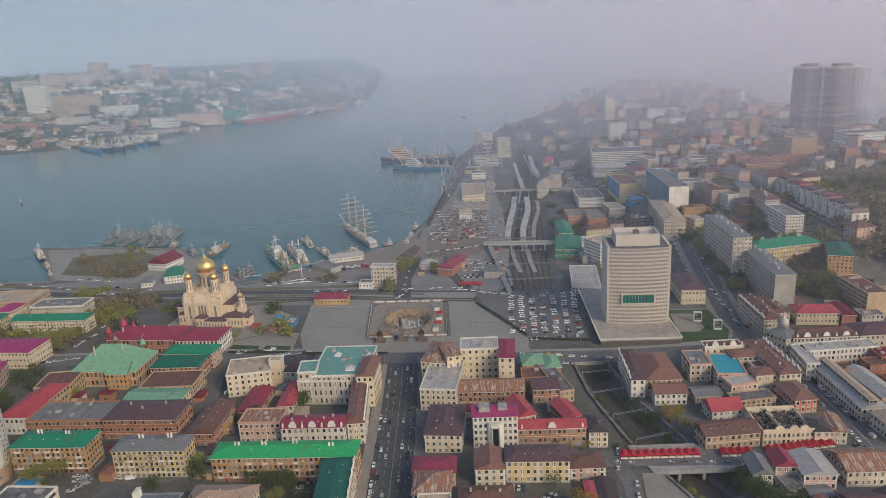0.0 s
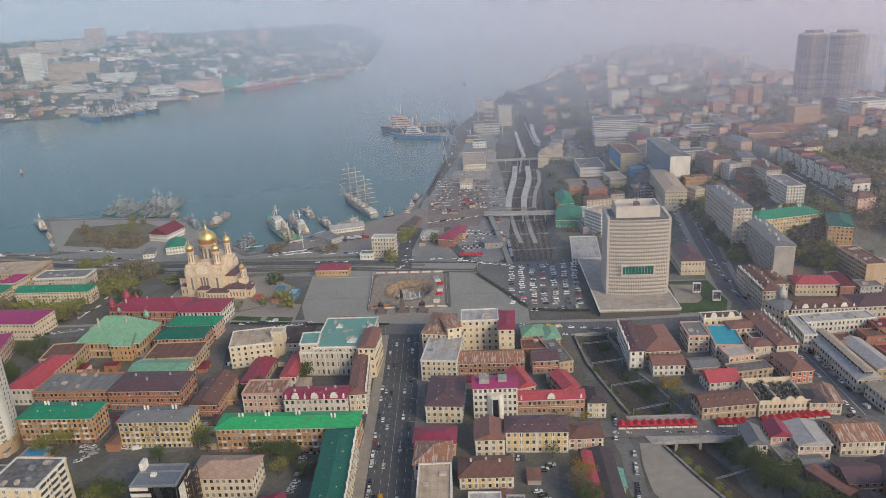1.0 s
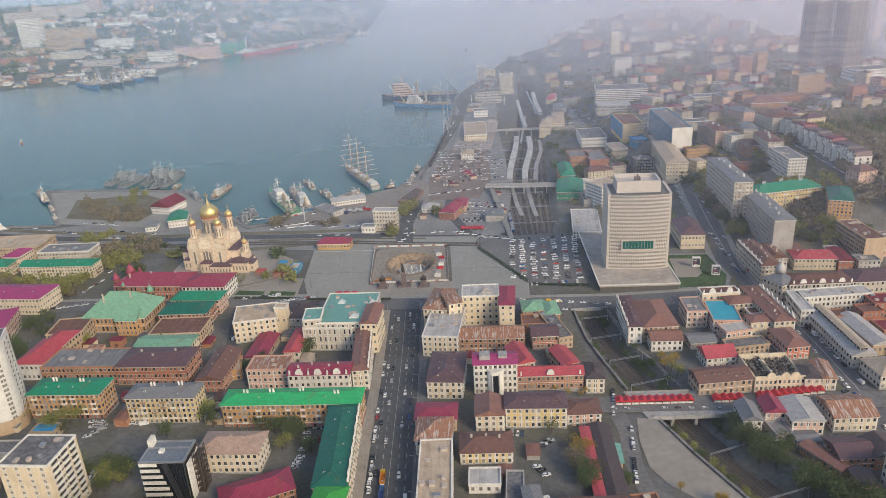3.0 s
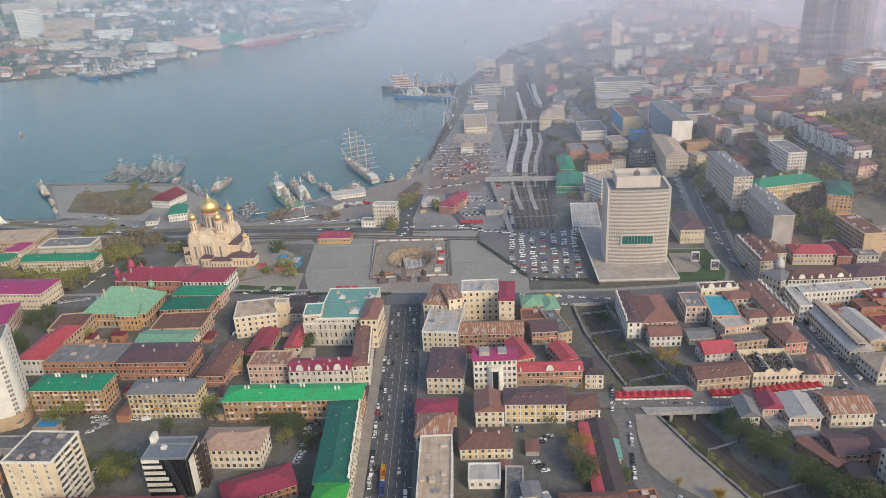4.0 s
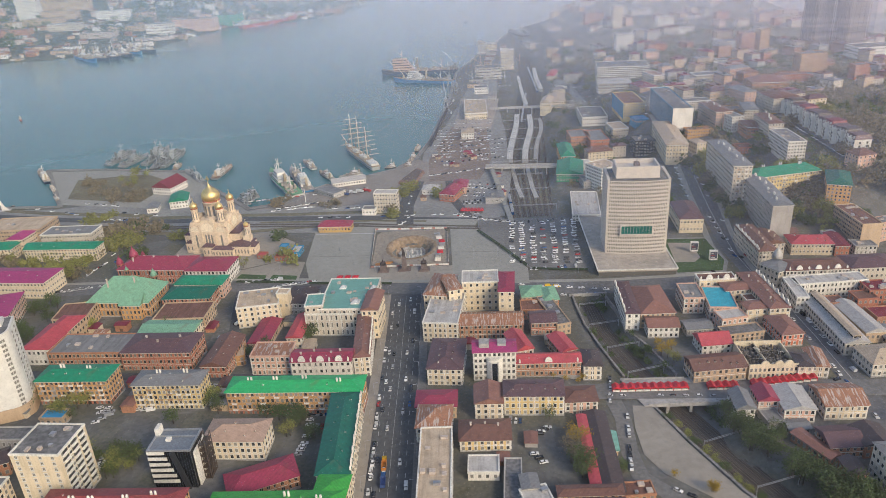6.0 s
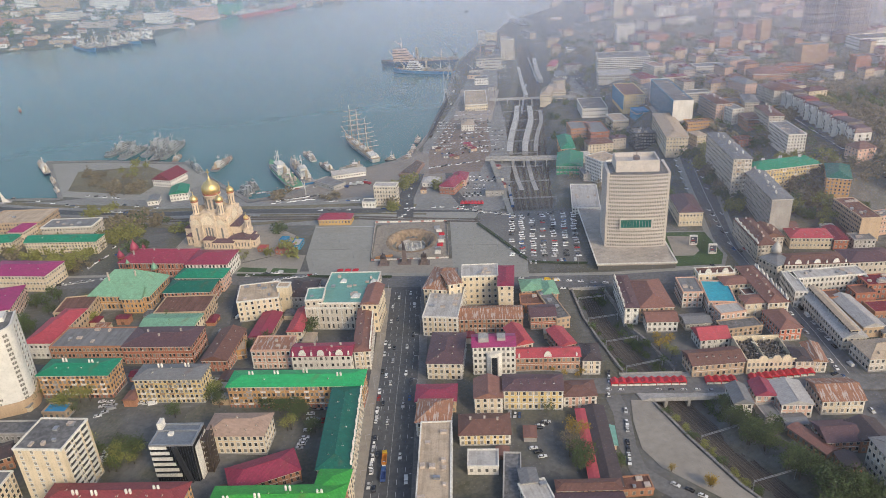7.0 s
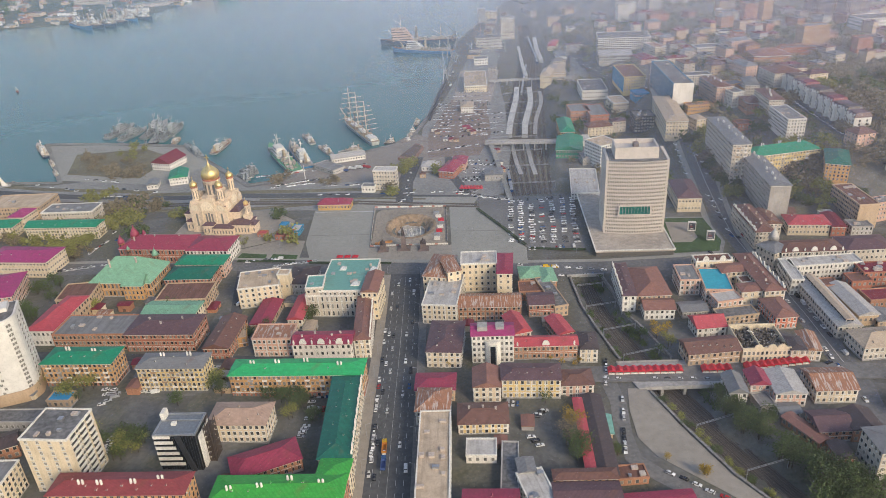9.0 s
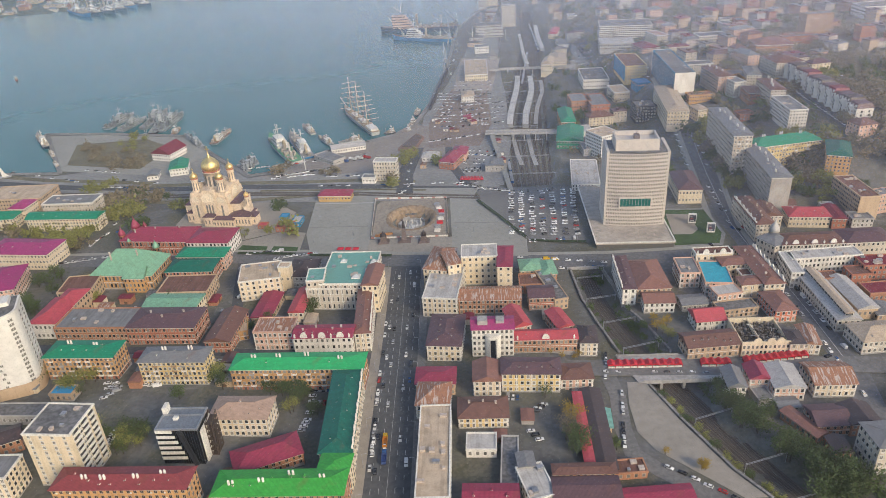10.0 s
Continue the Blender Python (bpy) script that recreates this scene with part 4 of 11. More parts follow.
house(-193.2, 281.3, -6.0, 23.9, 22.3, 33.0, 10, 'cream', 'flat', 'flat', kind='tower_block', label='cream ten storey apartment block with flat grey roof', vents=6, bays=5.5, win=(1.3, 1.5), loggia=1)
house(-114.6, 309.6, -4.2, 31.0, 17.5, 12.0, 3, 'cream', 'tan', 'hip', kind='office_building', label='cream rendered house with tan mansard roof', pitch=0.2, dormers=5)
house(-156.1, 256.2, -3.1, 63.7, 13.1, 17.0, 5, 'orange', 'brickred', 'hip', kind='apartment_house', label='orange apartment house with dark red metal roof', chimneys=4, dormers=8, pitch=0.18)
house(-225.7, 269.0, -2.0, 22.8, 15.6, 16.0, 5, 'cream', 'grey', 'flat', kind='apartment_house', label='cream apartment house with flat roof')
house(-243.0, 323.3, -3.6, 35.7, 10.8, 6.0, 1, 'grey', 'flat', 'flat', kind='shed', label='low grey workshop with flat felt roof', near=0)
house(-240.4, 299.1, 25.8, 19.7, 12.6, 8.0, 2, 'brick', 'dark', 'gable', kind='shed', label='brick workshop with dark sheet roof', near=0)
house(-90.0, 345.6, -4.0, 76.7, 14.8, 16.0, 4, 'orange', 'green', 'hip', base='redbrick', kind='apartment_house', label='ochre brick apartment house with bright green metal roof', chimneys=4, dormers=2, balcony=3, pitch=0.16, bays=2.7)
house(-60.2, 303.0, 0.3, 15.8, 64.0, 16.0, 5, 'cream', 'dkgreen', 'hip', kind='apartment_house', label='cream apartment wing with dark green metal roof', dormers=8, pitch=0.14)
house(-83.0, 252.5, -2.8, 60.3, 15.0, 16.0, 5, 'brick', 'leaf', 'hip', kind='apartment_house', label='brick apartment house with vivid green metal roof', dormers=6, chimneys=4, pitch=0.16)
house(-96.8, 281.4, 21.9, 33.0, 16.4, 7.0, 2, 'brick', 'crimson', 'hip', kind='restaurant', label='low brick house with dark crimson hipped roof', pitch=0.2)
house(-113.1, 391.4, -3.9, 24.9, 16.6, 14.0, 3, 'pink', 'rust', 'flat', kind='town_house', label='pale pink town house with rusted patchy roof', vents=3)
house(-80.7, 381.1, -3.4, 36.6, 13.5, 14.0, 3, 'white', 'crimson', 'gable', kind='town_house', label='white town house with crimson metal roof', dormers=6, pitch=0.15, chimneys=4)
house(-57.6, 405.8, 1.8, 9.8, 55.8, 15.0, 4, 'cream', 'redbrown', 'hip', kind='town_house', label='cream corner house with brown tiled roof', dormers=8, pitch=0.18)
house(-71.0, 454.8, -4.6, 36.5, 46.0, 20.0, 4, 'stone', 'teal', 'flat', kind='department_store', label='stone department store with wide teal flat roof', vents=10)
house(-82.8, 439.1, -5.9, 33.6, 15.2, 17.0, 3, 'stone', 'redbrown', 'flat', kind='theatre_wing', label='pale stone rear wing with tall arched windows', win=(1.0, 3.2))
house(-138.4, 463.5, 7.9, 29.3, 25.8, 16.0, 4, 'cream', 'beige', 'flat', kind='office_building', label='cream office building with pale flat roof', vents=8, bays=4)
house(-120.1, 464.0, -6.3, 8.4, 7.5, 20.0, 1, 'cream', 'beige', 'flat', kind='stair_tower', label='cream stair tower on office house', near=0)
house(-128.5, 433.2, -5.5, 13.4, 32.0, 6.0, 1, 'tan', 'crimson', 'gable', kind='shed', label='low shed with crimson metal roof', pitch=0.12)
house(-104.2, 431.9, -5.6, 10.1, 30.7, 9.0, 2, 'cream', 'red', 'gable', kind='town_house', label='cream outbuilding with red metal roof', pitch=0.2)
house(-109.9, 476.6, -6.2, 19.9, 26.4, 10.0, 2, 'grey', 'dark', 'hip', kind='town_house', label='grey house with dark roof', pitch=0.15, dormers=4)
house(-147.7, 400.7, -5.2, 16.2, 36.4, 10.0, 2, 'redbrick', 'brown', 'gable', kind='town_house', label='red brick hall with brown roof and white pediment', pitch=0.2, dormers=6)
house(-139.8, 405.1, 12.0, 8.6, 16.5, 7.0, 2, 'orange', 'beige', 'flat', kind='town_house', label='small orange annex with flat roof')
house(-237.2, 415.1, -4.6, 49.2, 23.8, 13.0, 3, 'brick', 'grey', 'flat', kind='brick_block', label='long brick block with grey sheet roof', vents=5, bays=2.6)
house(-188.8, 408.8, -4.6, 45.4, 23.4, 14.0, 3, 'redbrick', 'purple', 'hip', kind='brick_block', label='ornate red brick block with purple brown roof', bays=2.6, pitch=0.12, chimneys=3)
house(-194.9, 438.7, -5.7, 37.9, 17.7, 10.0, 2, 'cream', 'lgreen', 'gable', kind='town_house', label='narrow house with pale green metal roof', near=0, pitch=0.12)
house(-192.5, 461.6, -2.3, 37.0, 24.4, 10.0, 3, 'tan', 'brown', 'flat', kind='town_house', label='tan house with brown flat roof', near=1)
house(-273.2, 429.2, -5.4, 18.8, 32.7, 13.0, 2, 'white', 'red', 'hip', kind='town_house', label='white house with red metal roof', pitch=0.2)
house(-269.3, 445.2, -5.7, 15.8, 21.1, 14.0, 3, 'tan', 'red', 'hip', kind='town_house', label='tan house with red hipped roof', near=0)
house(-273.3, 467.0, 3.4, 24.1, 23.8, 12.0, 3, 'tan', 'brown', 'flat', kind='town_house', label='tan house with flat brown roof', near=0)
house(-244.6, 492.5, -6.2, 47.3, 32.7, 12.0, 2, 'orange', 'lgreen', 'hip', kind='theatre', label='orange brick theatre with pale green hipped roof', pitch=0.42, chimneys=2, win=(1.6, 3.2))
house(-195.4, 486.4, -3.5, 35.5, 19.4, 12.0, 3, 'redbrick', 'dkgreen', 'hip', kind='town_house', label='red brick house with dark teal roof', pitch=0.2, bays=2.6)
house(-193.1, 507.4, -6.5, 38.0, 15.8, 12.0, 3, 'pink', 'jade', 'hip', kind='town_house', label='pink house with dark green roof', near=0)
house(-238.8, 542.6, -7.8, 57.8, 26.6, 13.0, 2, 'redbrick', 'crimson', 'hip', kind='department_store', label='ornate brick store with crimson metal roof', chimneys=3, dormers=3, win=(1.5, 3.2))
house(-192.8, 534.5, -6.8, 34.2, 26.4, 13.0, 3, 'white', 'crimson', 'hip', kind='department_store', label='white and red store with striped metal roof', pitch=0.15, win=(1.5, 2.2))
house(-345.8, 530.6, -7.5, 55.3, 26.3, 14.0, 3, 'cream', 'magenta', 'hip', kind='apartment_house', label='cream house with magenta metal roof', pitch=0.14, dormers=4, near=0)
house(-335.9, 477.4, 12.1, 25.4, 38.8, 14.0, 4, 'pink', 'magenta', 'hip', kind='apartment_house', label='pink house with magenta roof', pitch=0.14, dormers=3)
house(-342.5, 594.4, -5.3, 66.2, 15.4, 12.0, 4, 'cream', 'jade', 'gable', kind='apartment_house', label='cream house with bright green roof', near=0, pitch=0.2, dormers=4)
house(-349.8, 625.9, -3.2, 48.5, 20.8, 14.0, 3, 'stone', 'grey', 'flat', kind='town_house', label='pale classical house with grey roof', near=0, vents=5)
house(-408.6, 647.8, -2.4, 55.4, 33.7, 15.0, 4, 'tan', 'beige', 'flat', kind='office_building', label='tan house with flat roof', near=0, vents=2)
house(-393.8, 620.9, -7.5, 14.7, 20.2, 14.0, 3, 'cream', 'magenta', 'hip', kind='town_house', label='cream house with crimson hipped roof', near=0)
house(-402.9, 604.1, -1.8, 24.5, 17.4, 11.0, 3, 'cream', 'jade', 'hip', kind='town_house', label='cream house with green roof', near=0)
house(-93.6, 441.7, 1.2, 12.0, 17.3, 23.0, 4, 'stone', 'teal', 'flat', near=0, kind='corner_pavilion', label='raised stone corner pavilion with teal roof', vents=1)
house(-53.8, 438.8, -6.0, 10.8, 27.1, 22.0, 4, 'cream', 'redbrown', 'gable', near=0, kind='roof_pavilion', label='cream roof pavilion with brown tiled gable', pitch=0.2)
house(-234.5, 478.0, -6.0, 15.5, 15.0, 12.0, 3, 'orange', 'lgreen', 'gable', near=0, kind='theatre_wing', label='orange brick theatre pavilion with gabled green roof', pitch=0.4, win=(1.2, 2.2))
house(-257.4, 483.9, -6.2, 12.0, 9.0, 10.0, 2, 'brick', 'jade', 'gable', near=0, kind='theatre_wing', label='brick theatre porch with dark green roof', pitch=0.2)
# blocks east of the avenue
house(-5.0, 436.9, -9.3, 23.2, 45.3, 15.0, 4, 'cream', 'white', 'flat', kind='town_house', label='cream corner house with pale flat roof', vents=6)
house(-7.2, 465.0, -14.5, 16.9, 33.4, 18.0, 4, 'cream', 'rust', 'hip', kind='town_house', label='cream wedge house with rusted roof', pitch=0.2, near=0)
house(20.9, 464.2, -2.8, 25.6, 18.8, 23.0, 5, 'cream', 'white', 'flat', kind='apartment_house', label='cream courtyard block with pale roof', vents=4, bays=4)
house(38.7, 453.9, -6.3, 10.1, 29.9, 23.0, 5, 'cream', 'crimson', 'hip', kind='apartment_house', label='cream courtyard wing with crimson roof', bays=4, pitch=0.1)
house(0.4, 455.9, 13.6, 9.4, 20.2, 23.0, 5, 'cream', 'rust', 'hip', kind='apartment_house', label='cream courtyard wing with rusted roof', bays=4, pitch=0.1)
house(-4.7, 379.4, -6.8, 20.5, 33.7, 12.0, 3, 'cream', 'purple', 'hip', kind='town_house', label='cream corner house with dark purple brown roof', dormers=8, pitch=0.14)
house(25.5, 424.2, -3.8, 41.4, 16.8, 11.0, 3, 'brick', 'rust', 'gable', kind='town_house', label='brick house with rusted metal roof', pitch=0.2, bays=2.8)
house(23.5, 371.6, -2.6, 24.9, 13.4, 20.0, 5, 'white', 'magenta', 'gable', kind='hotel', label='white five storey hotel with magenta roof', bays=2.6, pitch=0.18)
house(40.4, 392.1, 14.7, 10.9, 21.9, 11.0, 2, 'pink', 'red', 'gable', kind='town_house', label='house with bright red gabled roof', pitch=0.3)
house(55.4, 371.0, -2.6, 38.0, 10.1, 10.0, 2, 'brick', 'red', 'gable', kind='town_house', label='long brick house with bright red roof', bays=2.6, pitch=0.25, dormers=3)
house(81.7, 372.5, -5.2, 10.4, 18.0, 10.0, 3, 'cream', 'dark', 'hip', kind='town_house', label='cream house with black roof', pitch=0.2, dormers=3)
house(67.5, 392.4, 15.7, 10.4, 20.1, 9.0, 2, 'brick', 'red', 'gable', kind='town_house', label='brick house with red roof', pitch=0.2)
house(59.9, 424.6, -0.9, 16.6, 15.3, 10.0, 2, 'redbrick', 'purple', 'gable', kind='town_house', label='red brick house with white window rows', bays=2.2, pitch=0.15)
house(58.1, 466.0, -0.2, 15.5, 16.7, 8.0, 2, 'tan', 'lgreen', 'hip', kind='town_house', label='small house with green roof', near=0)
house(69.7, 461.2, 2.6, 10.5, 19.7, 8.0, 2, 'brick', 'lgreen', 'hip', kind='town_house', label='small brick house with green roof', near=0)
house(69.0, 437.0, 11.5, 9.6, 41.0, 8.0, 2, 'tan', 'flat', 'flat', kind='town_house', label='tan house with grey flat roof', near=0, vents=3)
house(59.6, 446.7, -2.3, 23.6, 14.9, 7.0, 2, 'brick', 'brown', 'flat', kind='town_house', label='brick courtyard building with flat roof', near=0, vents=2)
house(42.2, 335.1, -4.8, 32.3, 14.4, 13.0, 3, 'yellow', 'purple', 'hip', kind='town_house', label='yellow town house with dark roof and white dormers', dormers=6, pitch=0.16)
house(17.4, 334.9, -2.8, 15.0, 17.4, 11.0, 3, 'cream', 'redbrown', 'gable', kind='town_house', label='cream house with red brown roof', pitch=0.22)
house(-11.5, 337.4, -3.4, 22.1, 15.0, 8.0, 2, 'tan', 'crimson', 'hip', kind='town_house', label='low house with crimson roof', pitch=0.15, near=0)
house(-12.6, 318.7, -4.4, 18.0, 19.0, 10.0, 2, 'cream', 'rust', 'hip', kind='town_house', label='cream house with white and rusted roof', pitch=0.22)
house(-12.5, 276.1, -1.8, 15.9, 63.2, 11.0, 3, 'cream', 'beige', 'flat', kind='town_house', label='long cream house with beige flat roof', vents=9)
house(13.5, 308.9, -2.4, 26.1, 16.3, 7.0, 2, 'yellow', 'brown', 'hip', kind='town_house', label='old timber house with brown roof', pitch=0.2, chimneys=3)
house(11.2, 285.5, -4.1, 15.2, 12.1, 5.0, 1, 'white', 'white', 'flat', kind='shed', label='low garage with white roof', near=0)
house(24.4, 273.1, -6.0, 8.3, 32.6, 4.0, 1, 'grey', 'flat', 'flat', kind='shed', label='grey flat roofed garage row', near=0)
house(31.6, 268.5, 3.3, 7.6, 8.7, 8.0, 2, 'grey', 'grey', 'gable', kind='shed', label='grey sheet clad lift house', near=0, pitch=0.1)
house(34.9, 255.5, 13.1, 13.0, 21.0, 7.0, 2, 'white', 'white', 'flat', kind='shed', label='white flat roofed hall', near=0, vents=3)
house(13.3, 248.3, -3.7, 25.0, 10.7, 8.0, 2, 'tan', 'crimson', 'gable', kind='town_house', label='house with crimson metal roof', near=0, dormers=3, pitch=0.12)
house(58.5, 261.0, -2.0, 29.3, 6.0, 8.0, 2, 'orange', 'brown', 'hip', kind='town_house', label='orange brick house with brown roof', pitch=0.15)
house(71.8, 295.1, -3.2, 11.0, 59.3, 6.0, 1, 'brick', 'dark', 'gable', kind='shed', label='long market hall with dark sheet roof', pitch=0.15, near=0)
house(67.9, 336.7, -1.5, 18.0, 13.9, 9.0, 3, 'pink', 'brown', 'hip', kind='town_house', label='pink house with brown roof', pitch=0.15)
house(89.3, 249.1, 1.9, 34.4, 7.6, 6.0, 1, 'brick', 'crimson', 'gable', kind='shed', label='low hall with crimson sheet roof', near=0, pitch=0.1)
house(-59.4, 262.5, -6.0, 14.5, 15.0, 16.0, 5, 'cream', 'leaf', 'hip', kind='apartment_house', label='cream corner wing with vivid green metal roof', near=0, pitch=0.16)
house(57.5, 250.0, -2.3, 30.0, 13.0, 7.0, 2, 'yellow', 'purple', 'gable', kind='town_house', label='low yellow house with purple brown roof', near=0, pitch=0.12)
house(78.8, 304.0, -6.0, 4.6, 14.0, 3.4, 1, 'tan', 'teal', 'gable', kind='shed', label='narrow market stall row with teal roof', near=0, pitch=0.2)
house(82.5, 268.5, 2.0, 15.0, 9.0, 4.0, 1, 'brick', 'brown', 'flat', kind='shed', label='low brick yard shed with flat roof', near=0, vents=3)
house(64.3, 293.0, -3.2, 4.0, 56.0, 5.6, 1, 'brick', 'red', 'gable', kind='shed', label='narrow red roofed lean-to along the market hall', near=0, pitch=0.1)


def attic_gables(x, y, rz, z, run, n, label):
    """White rounded attic gables along a street front."""
    e = empty("attic_row", x, y, z, rz)
    tagged(e, label, "roof ornament", "attic gables")
    for i in range(n):
        u = -run / 2 + run * (i + .5) / n
        bm = bmesh.new()
        prism(bm, [(u - 2.2, -.35), (u + 2.2, -.35), (u + 2.2, .35), (u - 2.2, .35)], -.3, 1.6)
        k = [(u + 1.9 * math.cos(a), 1.6 + 2.1 * math.sin(a)) for a in np.linspace(0, math.pi, 9)]
        f = [bm.verts.new((px, -.3, pz)) for px, pz in k]
        g = [bm.verts.new((px, .3, pz)) for px, pz in k]
        bm.faces.new(f)
        bm.faces.new(g[::-1])
        for a, b, c, d in zip(f, f[1:], g[1:], g):
            bm.faces.new((a, b, c, d))
        part("gable", bm, TRIM, e)
    bm = bmesh.new()
    for i in range(n + 1):
        u = -run / 2 + run * i / n
        box(bm, u - .5, -.45, -.3, u + .5, .45, 1.9)
        prism(bm, ring(8, .5, u, 0), 1.9, 2.9, 0, .3, u, 0)
    part("finial", bm, TRIM, e, "small white roof finials", "stuff")


attic_gables(-52.0, 303, 90.3, base_height(-52, 303) + 16, 60, 7, "cream and white attic gables along the street front")
attic_gables(-52.6, 406, 91.8, base_height(-52, 406) + 15, 52, 6, "cream attic gables along the street front")
attic_gables(-81.1, 374.2, -3.4, base_height(-81, 374) + 14, 34, 3, "white attic gables above the street front")
attic_gables(115.2, 440, 85.9, 13, 42, 5, "white attic gables above the cutting")
attic_gables(188.4, 457.0, -0.5, 14.4, 24, 2, "white arched attic gables above the courtyard front")
attic_gables(219.6, 440.8, 90.9, 13, 50, 7, "small white attic gables along the street front")
attic_gables(235.6, 523, 88.3, base_height(235.6, 523) + 14, 48, 6, "grey stone attic gables along the street front")
attic_gables(262.5, 463.6, -2.2, base_height(262, 464) + 14, 40, 3, "stone attic gables above the street front")
attic_gables(55.2, 366.0, -2.6, base_height(55, 366) + 10, 34, 1, "white central gable above the street front")


def hotel_front(x, y, rz, z):
    """The bow front of the hotel: tall dark glazing between white columns, balconies to each side."""
    e = empty("hotel_porch", x, y, z, rz)
    tagged(e, "white curved hotel bow with tall dark glazing", "bow front")
    arc_ = [(4.6 * math.cos(a), -2.4 * math.sin(a)) for a in np.linspace(math.pi, 0, 11)]
    bm = bmesh.new()
    prism(bm, [(px, -py * -1) for px, py in arc_], 0, 15.5)
    bmesh.ops.recalc_face_normals(bm, faces=bm.faces)
    part("wall", bm, wall_mat("white"), e)
    bm = bmesh.new()
    prism(bm, [(px * 1.08, py * 1.1) for px, py in arc_], 15.5, 16.6)
    bmesh.ops.recalc_face_normals(bm, faces=bm.faces)
    part("cornice", bm, TRIM, e)
    bm = bmesh.new()
    box(bm, -1.5, -2.75, .4, 1.5, -2.2, 13.5)
    part("tall_glazing", bm, gloss("black_facade_glass", (.02, .022, .028), .1), e)
    for sx in (-1, 1):
        bm = bmesh.new()
        lathe(bm, [(.42, 0), (.36, .6), (.34, 13.8), (.5, 14.4)], 10, sx * 2.1, -2.45)
        part("column", bm, TRIM, e)
        for k in range(1, 5):
            bm = bmesh.new()
            box(bm, sx * 8.0 - 1.6, -.95, 4 * k - .3, sx * 8.0 + 1.6, .1, 4 * k - .1)
            box(bm, sx * 8.0 - 1.6, -.95, 4 * k - .1, sx * 8.0 + 1.6, -.85, 4 * k + .8)
            part("balcony", bm, TRIM, e)
    bm = bmesh.new()
    box(bm, -9, 3, 20.4, -3, 9, 24)
    box(bm, 2, 4, 20.4, 7, 10, 23)
    part("roof_house", bm, CONC, e)


hotel_front(23.2, 364.6, -2.6, base_height(23, 365))
# teal roofed store: skylights and roof plant
for x, y, w, h in ((-55, 460, 5, 3.2), (-77, 464, 4.5, 2.6), (-66, 441, 6, 2.4)):
    e = empty("skylight", x, y, base_height(x, y) + 20.1, -4)
    tagged(e, "white glazed pyramid skylight on teal roof", "skylight", "roof skylights")
    bm = bmesh.new()
    box(bm, -w / 2, -w / 2, 0, w / 2, w / 2, .7)
    part("curb", bm, TRIM, e)
    bm = bmesh.new()
    prism(bm, [(-w / 2, -w / 2), (w / 2, -w / 2), (w / 2, w / 2), (-w / 2, w / 2)], .7, h, 0, .08)
    part("glazing", bm, plain("pale_glazing", (.5, .52, .52), .25), e)
# blocks beyond the railway cutting
house(120.0, 440.1, -4.1, 9.0, 45.6, 13.0, 3, 'white', 'purple', 'hip', kind='town_house', label='white ornate house with purple brown roof', pitch=0.15, dormers=6)
house(135.8, 439.0, -1.0, 22.4, 39.2, 11.0, 3, 'tan', 'redbrown', 'hip', kind='town_house', label='house with red brown hipped roof', pitch=0.2, near=0)
house(136.1, 413.0, -4.0, 19.5, 14.0, 8.0, 2, 'white', 'redbrown', 'gable', kind='town_house', label='white hall with red brown roof', pitch=0.2)
house(165.4, 445.9, -4.2, 13.5, 22.0, 12.0, 3, 'pink', 'grey', 'flat', kind='town_house', label='pink house with grey green flat roof', vents=2)
house(181.9, 436.4, -8.1, 18.0, 29.7, 11.0, 3, 'pink', 'cyan', 'flat', kind='town_house', label='pink house with bright blue sheet roof')
house(181.2, 414.1, 8.5, 17.5, 11.8, 10.5, 2, 'pink', 'white', 'flat', kind='town_house', label='peach walled house with pale flat roof')
house(183.7, 401.8, 6.2, 25.9, 11.1, 6.0, 2, 'tan', 'flat', 'flat', kind='town_house', label='tan house with grey felt roof')
house(188.4, 461.5, -0.5, 26.0, 10.0, 14.0, 2, 'cream', 'brown', 'flat', kind='town_house', label='cream house with brown roof', bays=4)
house(199.0, 449.5, 2.0, 20.0, 12.0, 12.0, 3, 'cream', 'redbrown', 'hip', kind='town_house', label='cream house with brown roof', pitch=0.15, near=0)
house(213.1, 440.8, 0.9, 13.5, 53.5, 13.0, 3, 'cream', 'redbrown', 'hip', kind='town_house', label='long cream house with red brown roof', pitch=0.15, chimneys=4, dormers=6)
house(199.7, 421.7, 2.8, 14.2, 10.5, 12.0, 2, 'cream', 'redbrown', 'hip', kind='town_house', label='cream house with red brown roof', pitch=0.12, bays=4)
house(209.7, 399.8, 3.2, 13.7, 23.5, 9.0, 2, 'coral', 'redbrown', 'hip', kind='town_house', label='coral red house with red brown roof', pitch=0.2)
house(161.2, 390.4, 2.5, 18.3, 14.7, 7.5, 2, 'white', 'red', 'gable', kind='town_house', label='white house with bright red roof', pitch=0.3)
house(152.8, 362.6, 3.3, 30.9, 15.4, 9.0, 2, 'tan', 'brown', 'gable', kind='town_house', label='old brick arcade house with dark brown roof', pitch=0.2, dormers=6)
house(202.4, 359.8, -6.0, 8.3, 13.5, 9.0, 2, 'cream', 'dark', 'hip', kind='town_house', label='cream house with dark roof', pitch=0.15)
house(167.7, 329.5, -3.4, 10.5, 12.7, 9.0, 2, 'pink', 'crimson', 'gable', kind='town_house', label='pink house with crimson roof', pitch=0.3)
house(153.5, 325.4, -5.0, 9.5, 16.1, 9.0, 2, 'white', 'grey', 'gable', kind='town_house', label='white gabled house with grey roof', pitch=0.3)
house(180.8, 324.5, -4.0, 16.0, 20.4, 9.0, 2, 'pink', 'white', 'gable', kind='town_house', label='pink house with pale patched metal roof', pitch=0.15)
